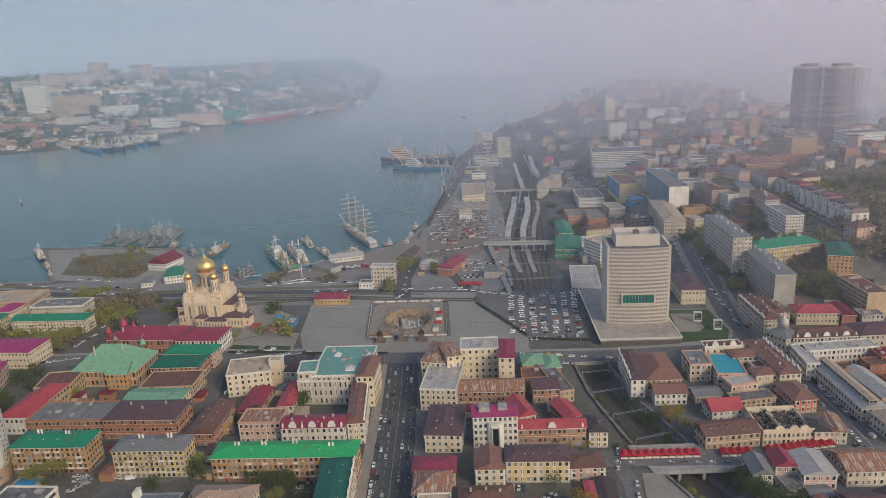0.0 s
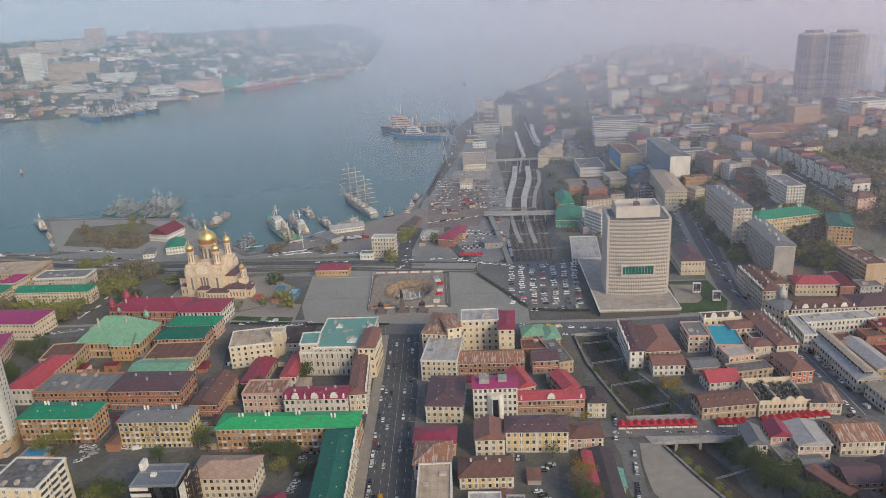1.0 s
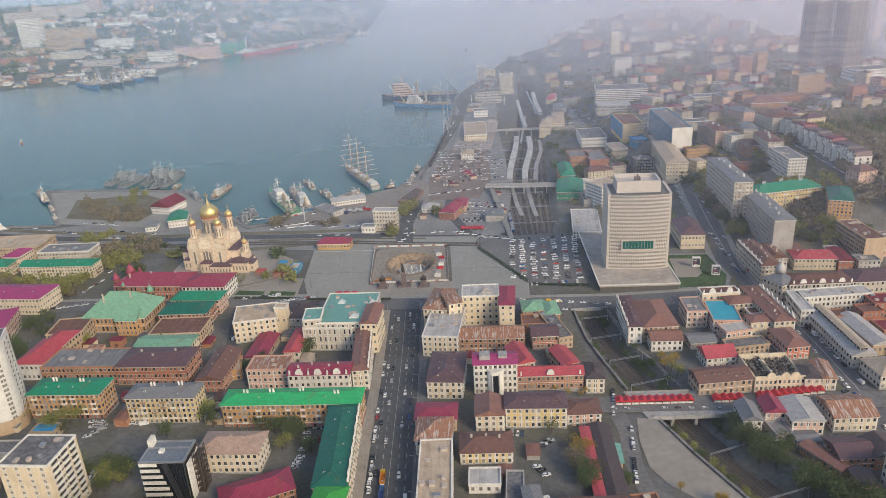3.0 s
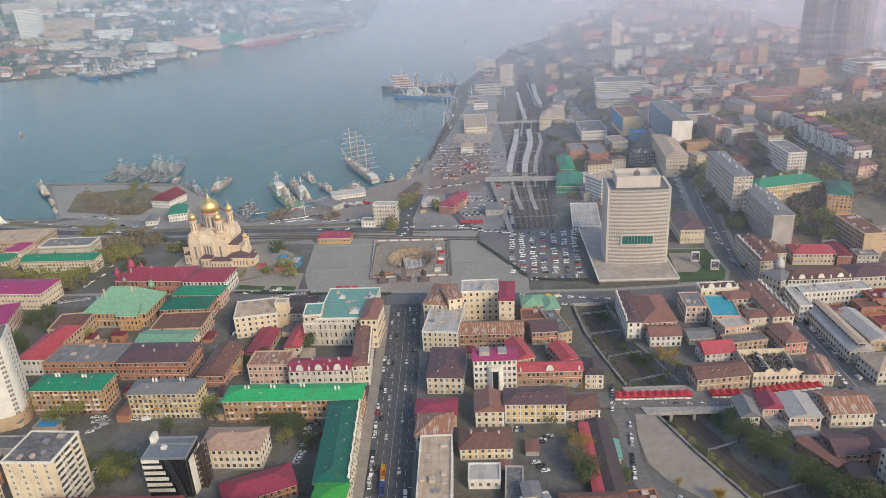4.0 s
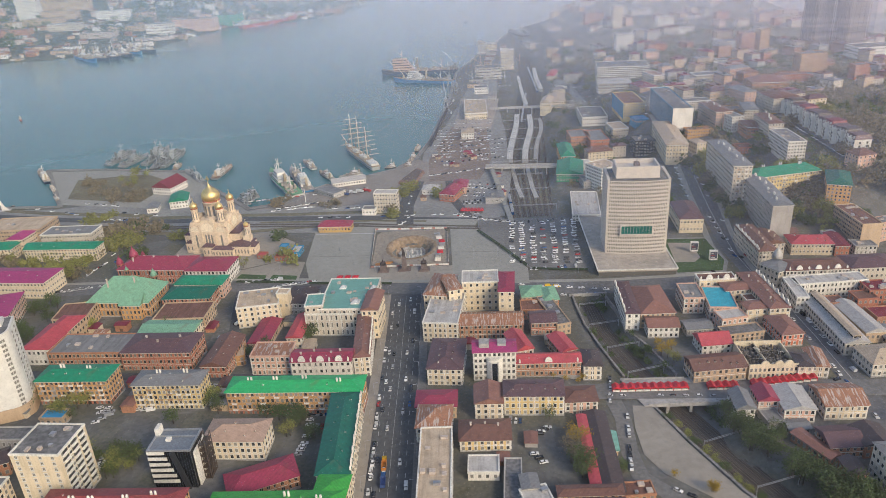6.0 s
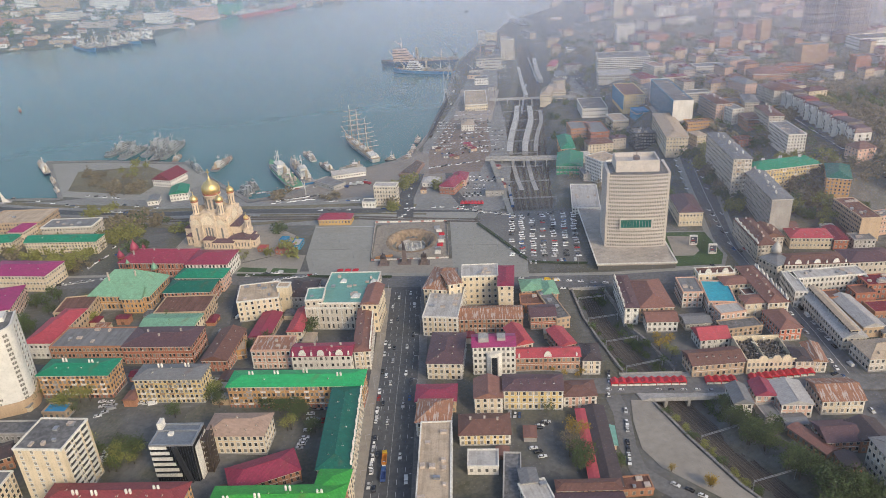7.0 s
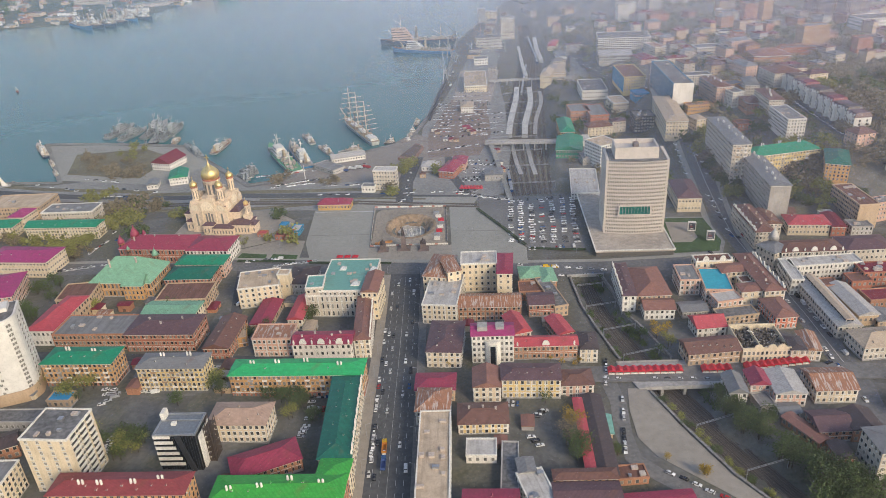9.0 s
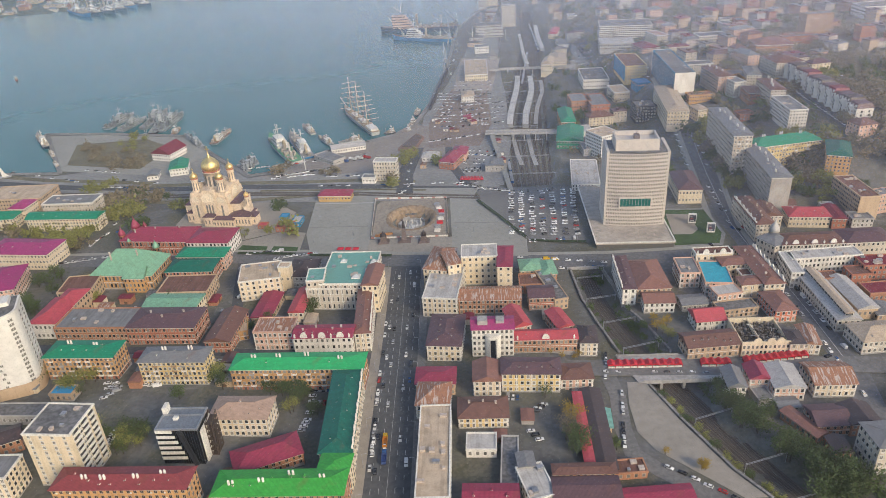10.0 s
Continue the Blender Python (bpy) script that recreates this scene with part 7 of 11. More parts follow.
# ---------------------------------------------------------------- the office tower
def office_tower(x, y, rz):
    e = empty("office_tower", x, y, 5.0, rz)
    tagged(e, "tall white concrete office tower with ribbed windows", "office tower")
    W, D, H, FL = 46.0, 30.0, 61.0, 20
    conc = plain("white_concrete", (.56, .50, .44), .8, 0, .4, .05, .07)

    def front(u):
        return -D / 2 - 2.6 * (1 - (2 * u / W) ** 2)

    us = np.linspace(-W / 2, W / 2, 25)

    def slab(name, z0, z1, off, material, back=None):
        bm = bmesh.new()
        pts = [(u, front(u) - off) for u in us] + [(W / 2, D / 2 + off), (-W / 2, D / 2 + off)]
        prism(bm, pts, z0, z1)
        return part(name, bm, material, e)

    slab("glass_core", 0, H, -.55, GLASS)
    fh = H / FL
    for i in range(FL + 1):
        slab("spandrel", max(0, i * fh - .62), min(i * fh + .62, H), 0.36, conc)
    bm = bmesh.new()
    box(bm, -.24, -.12, 0, .24, .5, H)
    me = bpy.data.meshes.new("fin")
    bm.to_mesh(me)
    bm.free()
    me.materials.append(conc)
    for i in range(35):
        u = -W / 2 + (i + .5) * W / 35
        for s in (0,):
            o = new("fin", me)
            o.parent = e
            o.location = (u, front(u) - .02 if not s else D / 2 + .02, 0)
    for s in (-1, 1):
        bm = bmesh.new()
        pts = [(s * W / 2 - 1.2 * (s > 0) * 0 - .9, -D / 2 - .2), (s * W / 2 + .9, -D / 2 - .2), (s * W / 2 + 1.4, D / 2 + .6), (s * W / 2 - .9, D / 2 + .6)]
        prism(bm, pts, -1, H + 1.2)
        part("end_wall", bm, conc, e)
    bm = bmesh.new()
    box(bm, -W / 2 + .8, -D / 2, H - .1, W / 2 - .8, D / 2, H + .35)
    part("roof", bm, BITUMEN, e)
    bm = bmesh.new()
    for q in ((-17, -11, 16, -9.8), (-17, 9.8, 16, 11), (-17, -9.8, -15.8, 9.8), (14.8, -9.8, 16, 9.8)):
        box(bm, q[0], q[1], H, q[2], q[3], H + 9.5)
    box(bm, -15.8, -9.8, H + 5.5, 14.8, 9.8, H + 6.2)
    ph = part("penthouse", bm, conc, e)
    bm = bmesh.new()
    box(bm, -2, -3, H + 6.2, 2, 3, H + 9.8)
    box(bm, -.3, -.3, H + 9.8, .3, .3, H + 14)
    part("plant_room", bm, GRANITE, ph)
    bm = bmesh.new()
    y0 = front(-1) - 1.5
    for q in ((-13.2, 16.6, 12.2, 17.5), (-13.2, 24.4, 12.2, 25.3), (-13.2, 17.5, -12.3, 24.4), (11.3, 17.5, 12.2, 24.4)):
        box(bm, q[0], y0, q[1], q[2], y0 + 2.6, q[3])
    bal = part("balcony", bm, conc, e)
    bm = bmesh.new()
    box(bm, -12.3, y0 + .5, 17.5, 11.3, y0 + 2.4, 24.4)
    part("green_glazing", bm, GREEN_GLASS, bal)
    for i in range(9):
        bm = bmesh.new()
        box(bm, -10 + i * 2.4, y0 + .38, 17.5, -9.85 + i * 2.4, y0 + .5, 24.4)
        part("mullion", bm, STEEL, bal)


e = empty("foundation_shell", -32.5, 574, -7.3, 12)
tagged(e, "pale concrete foundation shell at the bottom of the pit", "foundation")
bm = bmesh.new()
out, inn = ring(12, 12.0), ring(12, 11.2)
for k in range(12):
    q = (k + 1) % 12
    prism(bm, [out[k], out[q], inn[q], inn[k]], -.3, 2.2 + 1.6 * (k % 3 == 0))
part("shell_wall", bm, CONC, e)
bm = bmesh.new()
prism(bm, ring(12, 11.2), .1, .5)
part("shell_floor", bm, plain("fresh_concrete", (.52, .51, .49), .9, 0, .6, .1, .25), e)
for k in range(7):
    bm = bmesh.new()
    bar(bm, (-8 + 2.6 * k, -5 + (k % 3), .5), (-8 + 2.6 * k, 5 - (k % 2) * 2, 1.6 + .4 * (k % 3)), .5)
    part("formwork_beam", bm, TRIM if k % 2 else STEEL, e)
for k in range(14):
    bm = bmesh.new()
    a, r = 2.4 * k, 3 + 6.5 * ((k * .37) % 1)
    box(bm, r * math.cos(a) - .4, r * math.sin(a) - .4, .5, r * math.cos(a) + .4, r * math.sin(a) + .4, 2.5 + 2.2 * ((k * .61) % 1))
    part("column_stub", bm, TRIM if k % 3 else CONC, e)
bm = bmesh.new()
box(bm, -1.2, 9.5, .6, 1.2, 24, 1.0)
part("concrete_chute", bm, CONC, e)


office_tower(150.5, 543.5, -5.5)
e = empty("tower_podium", 0, 0, 0)
tagged(e, "low concrete podium with wide flat roof", "podium")
POD = [(113, 499), (173, 495), (176, 548), (168, 575), (120, 628)]
bm = bmesh.new()
prism(bm, POD, 3.6, 5.0)
part("roof_slab", bm, plain("podium_concrete", (.40, .35, .30), .88, 0, .3, .05, .14), e)
bm = bmesh.new()
for a, b in zip(POD, POD[1:] + POD[:1]):
    bar(bm, (*a, 5.25), (*b, 5.25), .9)
part("rim", bm, TRIM, e)
bm = bmesh.new()
prism(bm, [(113.7, 499.8), (172.3, 495.8), (175.2, 547.5), (167.2, 574.2), (120.7, 626.5)], -.5, 3.6)
part("glazed_wall", bm, GLASS, e)
# columns take the dark granite colour to imitate the shadow band under the slab
for i in range(24):
    bm = bmesh.new()
    px = 114 + i * 2.5
    py = 499.6 - (px - 113) * .066
    box(bm, px - .18, py + 1.4, 0, px + .18, py + 1.9, 3.6)
    part("column", bm, GRANITE, e)
for i in range(9):
    bm = bmesh.new()
    px, py = SEED.uniform(118, 168), SEED.uniform(503, 520)
    box(bm, px - .5, py - .4, 5, px + .5, py + .4, 5.7)
    part("roof_vent", bm, CHIMNEY, e)
for x, y in ((198, 533), (207, 515)):
    e = empty("billboard", x, y, .3, -8)
    tagged(e, "dark double sided advertising box on white frame", "billboard", "billboards on the lawn")
    bm = bmesh.new()
    box(bm, -3, -1.4, 1.2, 3, 1.4, 9)
    part("frame", bm, TRIM, e)
    bm = bmesh.new()
    box(bm, -2.6, -1.45, 2.6, 2.6, 1.45, 8.4)
    part("panel", bm, gloss("poster_panel", (.06, .07, .10), .3), e)
    for k, c in enumerate((TRIM, PLASTIC_RED, TRIM)):
        bm = bmesh.new()
        box(bm, -1.8, -1.5, 3.2 + k * 1.7, 1.2 - .6 * k, -1.44, 3.7 + k * 1.7)
        part("poster_bar", bm, c, e)


# ---------------------------------------------------------------- the cathedral
def onion(r, z):
    return [(r * .86, z), (r * 1.0, z + r * .28), (r * 1.04, z + r * .52), (r * .95, z + r * .85), (r * .68, z + r * 1.18), (r * .34, z + r * 1.42), (r * .13, z + r * 1.66), (r * .06, z + r * 1.95), (.05, z + r * 2.15)]


def arch(bm, w, h, y0, y1, x=0.0, z=0.0, n=9):
    """A flat panel with a round head."""
    pts = [(-w / 2, 0), (w / 2, 0)] + [(w / 2 * math.cos(math.pi * i / n), h - w / 2 + w / 2 * math.sin(math.pi * i / n)) for i in range(n + 1)]
    a = [bm.verts.new((x + px, y0, z + pz)) for px, pz in pts]
    b = [bm.verts.new((x + px, y1, z + pz)) for px, pz in pts]
    for i in range(len(pts)):
        j = (i + 1) % len(pts)
        bm.faces.new((a[i], a[j], b[j], b[i]))
    bm.faces.new(a[::-1])
    bm.faces.new(b)


def cathedral(x, y, rz):
    e = empty("cathedral", x, y, 0, rz)
    tagged(e, "cream stone cathedral with five golden onion domes", "cathedral")
    A, H = 17.0, 24.0
    bm = bmesh.new()
    box(bm, -A, -A, -2, A, A, H)
    for q in (-1, 1):
        box(bm, -A - 1.6, q * A * .58 - 4, -2, A + 1.6, q * A * .58 + 4, H * .72)
    box(bm, -A - .5, -A - .5, -2, A + .5, A + .5, 2.2)
    box(bm, -A - .5, -A - .5, H - 4.2, A + .5, A + .5, H - 3.4)
    part("wall", bm, STONE, e)
    for turn in (0, 90, 180, 270):
        for u, w, hh in ((0, 15, 13.5), (-11.6, 8.6, 8.0), (11.6, 8.6, 8.0)):
            bm = bmesh.new()
            arch(bm, w, hh, -A - .7, -A + 4.5, u, H - 5.2)
            o = part("gable_arch", bm, STONE, e)
            o.matrix_basis = pose(0, 0, 0, 0, 0, turn)
            bm = bmesh.new()
            arch(bm, w * .78, hh * .62, -A - .8, -A - .6, u, H - 3.0)
            q = part("recess", bm, plain("pale_render", (.74, .63, .47), .85), o)
        for u, w, hh, z in ((-2.6, 1.5, 12, 6), (0, 1.7, 14, 6), (2.6, 1.5, 12, 6), (-11.6, 1.6, 12, 6), (11.6, 1.6, 12, 6)):
            bm = bmesh.new()
            arch(bm, w, hh, -A - .12, -A + .2, u, z)
            part("window", bm, GLASS, e).matrix_basis = pose(0, 0, 0, 0, 0, turn)
        bm = bmesh.new()
        box(bm, -6.8, -A - 1.3, -2, -5.2, -A, H - 1)
        box(bm, 5.2, -A - 1.3, -2, 6.8, -A, H - 1)
        part("pilaster", bm, STONE, e).matrix_basis = pose(0, 0, 0, 0, 0, turn)
    rf = roof_mat("purple")
    # transept arms with their own gables, and the gallery under the great drum
    for sx, out, hh in ((-1, 8.5, 15.5), (1, 9.0, 17.5)):
        bm = bmesh.new()
        x0, x1 = sorted((sx * A, sx * (A + out)))
        box(bm, x0, -A + 5, -2, x1, A - 5, hh)
        box(bm, x0 - .3, -A + 4.7, hh - 1.0, x1 + .3, A - 4.7, hh - .3)
        w_ = part("transept", bm, STONE, e)
        o = part("wing_roof", hip_roof(out, A * 2 - 10, 3.4, .4), rf, w_)
        o.location = ((x0 + x1) / 2, 0, hh + .2)
        for u in (-8, 0, 8):
            bm = bmesh.new()
            arch(bm, 1.5, 8, -.12, .2, 0, 4)
            part("window", bm, GLASS, w_).matrix_basis = pose(sx * (A + out), u, 0, 0, 0, 90 * sx)
        for u in (-2.4, 2.4):
            bm = bmesh.new()
            arch(bm, 1.2, 7, -A + 4.88, -A + 5.2, sx * (A + out / 2) + u, 4)
            part("window", bm, GLASS, w_)
    bm = bmesh.new()
    box(bm, -9.5, -9.5, H + .5, 9.5, 9.5, H + 5.2)
    box(bm, -9.9, -9.9, H + 4.6, 9.9, 9.9, H + 5.4)
    gl = part("gallery", bm, STONE, e)
    for turn in (0, 90, 180, 270):
        for i in range(6):
            bm = bmesh.new()
            arch(bm, 1.3, 2.6, -9.62, -9.4, -7 + 2.8 * i, H + 1.4)
            part("window", bm, GLASS, gl).matrix_basis = pose(0, 0, 0, 0, 0, turn)
    r = part("roof", hip_roof(A * 2 - 1, A * 2 - 1, 4.5, 0, True), rf, e)
    r.location.z = H + .6

    def drum(px, py, rad, z0, z1, nwin):
        bm = bmesh.new()
        lathe(bm, [(rad * 1.12, z0), (rad * 1.12, z0 + 1.2), (rad, z0 + 1.4), (rad, z1 - 1.2), (rad * 1.12, z1 - .8), (rad * 1.12, z1)], 24, px, py)
        d = part("drum", bm, STONE, e)
        for i in range(nwin):
            bm = bmesh.new()
            arch(bm, rad * .26, (z1 - z0) * .62, -rad - .08, -rad + .4, 0, z0 + (z1 - z0) * .16)
            part("window", bm, GLASS, d).matrix_basis = pose(px, py, 0, 0, 0, 360 * i / nwin)
        bm = bmesh.new()
        lathe(bm, [(rad * 1.06, z1), (rad * 1.1, z1 + .5), (rad * .9, z1 + .9)], 24, px, py)
        part("red_band", bm, plain("red_tile_band", (.40, .14, .08), .7), d)
        bm = bmesh.new()
        lathe(bm, onion(rad * 1.1, z1 + .8), 28, px, py)
        part("dome", bm, GOLD, d)
        top = z1 + .8 + rad * 1.1 * 2.1
        bm = bmesh.new()
        k = rad * .12
        box(bm, px - k * .5, py - .12, top - .6, px + k * .5, py + .12, top + rad * .75)
        box(bm, px - k * 2.2, py - .12, top + rad * .32, px + k * 2.2, py + .12, top + rad * .44)
        part("cross", bm, GOLD, d)

    drum(0, 0, 7.0, H + 5, H + 20, 12)
    for sx in (-1, 1):
        for sy in (-1, 1):
            bm = bmesh.new()
            box(bm, sx * 11.6 - 4.3, sy * 11.6 - 4.3, H - 1, sx * 11.6 + 4.3, sy * 11.6 + 4.3, H + 5)
            part("drum_base", bm, STONE, e)
            drum(sx * 11.6, sy * 11.6, 3.0, H + 5, H + 16.5, 8)
    # porch, low side wings and bell turret
    for name, q, h in (("porch", (-5, -A - 6, 5, -A), 9), ("side_wing", (A, -A - 4, A + 20, -A + 14), 9.0), ("side_wing", (-A - 7, -A + 2, -A, A - 2), 9), ("side_wing", (4, -A - 7, A + 6, -A), 7), ("apse", (A + 18, -A - 1, A + 24, -A + 9), 7.5)):
        bm = bmesh.new()
        box(bm, q[0], q[1], -2, q[2], q[3], h)
        box(bm, q[0] - .35, q[1] - .35, h - .9, q[2] + .35, q[3] + .35, h - .3)
        w = part(name, bm, STONE, e)
        o = part("wing_roof", hip_roof(q[2] - q[0], q[3] - q[1], 2.4, .5), rf, w)
        o.location = ((q[0] + q[2]) / 2, (q[1] + q[3]) / 2, h + .2)
        k = int((q[2] - q[0]) / 2.6)
        for i in range(k):
            bm = bmesh.new()
            arch(bm, 1.1, h * .42, q[1] - .08, q[1] + .3, q[0] + (i + .5) * (q[2] - q[0]) / k, h * .26)
            part("window", bm, GLASS, w)
    bm = bmesh.new()
    tx, ty = A + 15, -A + 8
    box(bm, tx - 3.2, ty - 3.2, 6, tx + 3.2, ty + 3.2, 15)
    part("bell_turret", bm, STONE, e)
    drum(tx, ty, 2.0, 15, 23, 6)


cathedral(-206.5, 602, -8.5)

# ---------------------------------------------------------------- the railway
def track(pts, z, label="railway track on brown ballast"):
    e = empty("railway_track", 0, 0, 0)
    tagged(e, label, "railway track", "railway tracks")
    line = [Vector((*p, z)) for p in pts]
    bm = bmesh.new()
    for a, b in zip(line, line[1:]):
        d = (b - a).normalized()
        nrm = Vector((-d.y, d.x, 0))
        v = [bm.verts.new(p + nrm * s + Vector((0, 0, dz))) for p in (a, b) for s, dz in ((-2.1, -.1), (-1.5, .25), (1.5, .25), (2.1, -.1))]
        for i in range(3):
            bm.faces.new((v[i], v[i + 1], v[i + 5], v[i + 4]))
    bmesh.ops.recalc_face_normals(bm, faces=bm.faces)
    part("ballast", bm, BALLAST, e)
    for s in (-.76, .76):
        bm = bmesh.new()
        for a, b in zip(line, line[1:]):
            d = (b - a).normalized()
            nrm = Vector((-d.y, d.x, 0)) * s
            bar(bm, a + nrm + Vector((0, 0, .42)), b + nrm + Vector((0, 0, .42)), .16)
        part("rail", bm, RAIL, e)
    bm = bmesh.new()
    for a, b in zip(line, line[1:]):
        n = int((b - a).length / 1.6)
        d = (b - a).normalized()
        nrm = Vector((-d.y, d.x, 0))
        for i in range(n):
            c = a + d * (i + .5) * 1.6
            bar(bm, c - nrm * 1.3 + Vector((0, 0, .27)), c + nrm * 1.3 + Vector((0, 0, .27)), .22)
    part("sleepers", bm, plain("tarred_sleepers", (.055, .045, .04), .9), e, "dark timber sleepers", "stuff")


for k in range(4):
    u = (k - 1.5) * 4.6
    track([(99 + u * .7, 474), (100 + u * .9, 428), (106 + u, 396), (113.5 + u, 365), (126 + u, 333), (137 + u, 303), (151 + u, 267), (160 + u, 248), (182 + u, 190)], -6.4)
for k in range(9):
    f = k / 8
    track([(58 + 42 * f, 634), (60 + 56 * f, 790), (99 + 42 * f, 1000), (142 + 30 * f, 1260), (170 + 18 * f, 1560)], -4.9)


def gantry(x, y, w, turn, z):
    e = empty("overhead_line_gantry", x, y, z, turn)
    tagged(e, "grey steel railway gantry carrying overhead wires", "gantry", "railway gantries")
    for s in (-1, 1):
        bm = bmesh.new()
        bar(bm, (s * w / 2, 0, 0), (s * w / 2, 0, 8.5), .35)
        part("mast", bm, STEEL, e)
    bm = bmesh.new()
    for dz in (7.2, 8.1):
        bar(bm, (-w / 2, 0, dz), (w / 2, 0, dz), .2)
    for i in range(int(w / 1.4)):
        bar(bm, (-w / 2 + i * 1.4, 0, 7.2 + .9 * (i % 2)), (-w / 2 + (i + 1) * 1.4, 0, 8.1 - .9 * (i % 2)), .12)
    part("beam", bm, STEEL, e)


for x, y, w, a in ((100, 456, 19, 6), (102, 428, 21, 10), (108, 399, 22, 12), (115, 371, 24, 14), (137, 306, 23, 18), (151, 272, 24, 16), (161, 248, 24, 14)):
    gantry(x, y, w, a, -6.5)
for i in range(8):
    y = 655 + i * 48
    gantry(80 + max(0, (y - 790) * .16), y, 52, -2, -5.0)


# bridge with parapets over the cutting, tent row on it
e = empty("road_bridge", 0, 0, 0)
tagged(e, "concrete road bridge across the railway cutting", "bridge")
bm = bmesh.new()
prism(bm, [(104, 335.5), (152, 334), (154, 359), (97, 362)], -.6, .85)
part("deck", bm, CONC, e)
for a, b in (((107, 335.8), (150, 334.5)), ((97, 361.2), (134, 359.6))):
    bm = bmesh.new()
    bar(bm, (*a, 1.5), (*b, 1.5), .5)
    bar(bm, (*a, 1.0), (*b, 1.0), .4)
    part("parapet", bm, CONC, e)
for x in (118, 131, 143):
    bm = bmesh.new()
    box(bm, x - .8, 336.5, -7, x + .8, 358, -.6)
    part("pier", bm, CONC, e)


# retaining walls of the cutting, with parapets
for line in (BANK_W[:4], BANK_E[:5], BANK_W[4:8]):
    for (ax, ay), (bx0, by0) in zip(line, line[1:]):
        ln = math.hypot(bx0 - ax, by0 - ay)
        bm = bmesh.new()
        box(bm, -.2, -.45, -7.5, ln + .2, .45, .9)
        box(bm, -.2, -.65, .9, ln + .2, .65, 1.15)
        w = part("retaining_wall", bm, plain("stained_concrete", (.25, .235, .22), .92, 0, .6, .08, .25))
        w.matrix_basis = pose(ax, ay, 0, 0, 0, math.degrees(math.atan2(by0 - ay, bx0 - ax)))
        tagged(w, "stained concrete retaining wall of the railway cutting", "retaining wall", kind="structure")
bm = bmesh.new()
box(bm, 86, 469.5, -1.6, 113, 472, .9)
box(bm, 86, 469.2, .9, 113, 469.8, 2.0)
for x in (86, 99, 112):
    box(bm, x - .9, 469.6, -7.5, x + .9, 471.8, -1.6)
tagged(part("tunnel_portal", bm, CONC), "concrete portal where the tracks run under the street", "portal", kind="structure")


def red_tent(x, y, turn):
    e = empty("market_stall", x, y, .95, turn)
    tagged(e, "red canvas market stall with pitched roof", "market stall", "red market stalls")
    part("canopy", hip_roof(4.2, 4.6, 1.3, .15, False), PLASTIC_RED, e).location.z = 2.3
    bm = bmesh.new()
    for s in (-1, 1):
        box(bm, s * 2.1 - .04, -2.3, .3, s * 2.1 + .04, 2.3, 2.3)
    box(bm, -2.1, 2.2, .3, 2.1, 2.28, 2.3)
    part("side_cloth", bm, PLASTIC_RED, e)
    bm = bmesh.new()
    box(bm, -1.9, -2.2, 0, 1.9, -1.5, .95)
    part("counter", bm, TRIM, e)
    return e


first = red_tent(92, 351.5, -4)
for x0, y0, n in ((96.3, 351.2, 9), (146, 348.5, 4), (171, 348.5, 9)):
    for i in range(n):
        copy_thing(first, pose(x0 + i * 4.3, y0 - i * .22 if x0 < 150 else y0 + i * .4, .95, 0, 0, -3))

# road overpass and footbridge at the station
for name, a, b, w, z, lab in (("road_overpass", (46, 779), (132, 768), 11, 4.2, "grey concrete road overpass above the tracks"), ("footbridge", (70, 1054), (196, 1046), 7, 6.0, "pale station footbridge above the platforms")):
    ln = math.hypot(b[0] - a[0], b[1] - a[1])
    e = empty(name, a[0], a[1], 0, math.degrees(math.atan2(b[1] - a[1], b[0] - a[0])))
    tagged(e, lab, "bridge")
    bm = bmesh.new()
    box(bm, 0, -w / 2, z - 1, ln, w / 2, z)
    part("deck", bm, CONC, e)
    for s in (-1, 1):
        bm = bmesh.new()
        box(bm, 0, s * (w / 2 - .2) - .2, z, ln, s * (w / 2 - .2) + .2, z + 1.2)
        part("parapet", bm, CONC, e)
    for i in range(7):
        bm = bmesh.new()
        box(bm, ln * (i + .5) / 7 - .7, -w * .4, -6, ln * (i + .5) / 7 + .7, w * .4, z - 1)
        part("pier", bm, CONC, e)


def platform_canopy(pts, w, label):
    e = empty("platform_canopy", 0, 0, 0)
    tagged(e, label, "canopy", "platform canopies")
    line = [Vector((*p, 0)) for p in pts]
    for name, z0, z1, k, mt in (("platform", -5.0, -3.9, 1.0, CONC), ("canopy_roof", .4, .75, 1.0, plain("canopy_sheet", (.52, .50, .47), .6))):
        bm = bmesh.new()
        rows = []
        for i, p in enumerate(line):
            d = (line[min(i + 1, len(line) - 1)] - line[max(i - 1, 0)]).normalized()
            nrm = Vector((-d.y, d.x, 0)) * w / 2 * k
            rows.append([bm.verts.new(p + s * nrm + Vector((0, 0, z))) for s, z in ((-1, z0), (1, z0), (1, z1), (-1, z1))])
        for a, b in zip(rows, rows[1:]):
            for i in range(4):
                bm.faces.new((a[i], a[(i + 1) % 4], b[(i + 1) % 4], b[i]))
        bm.faces.new(rows[0][::-1])
        bm.faces.new(rows[-1])
        bmesh.ops.recalc_face_normals(bm, faces=bm.faces)
        part(name, bm, mt, e)
    for a, b in zip(line, line[1:]):
        n = int((b - a).length / 14)
        for i in range(n):
            c = a + (b - a) * (i + .5) / n
            bm = bmesh.new()
            bar(bm, (c.x, c.y, -4), (c.x, c.y, .5), .4)
            part("post", bm, STEEL, e)


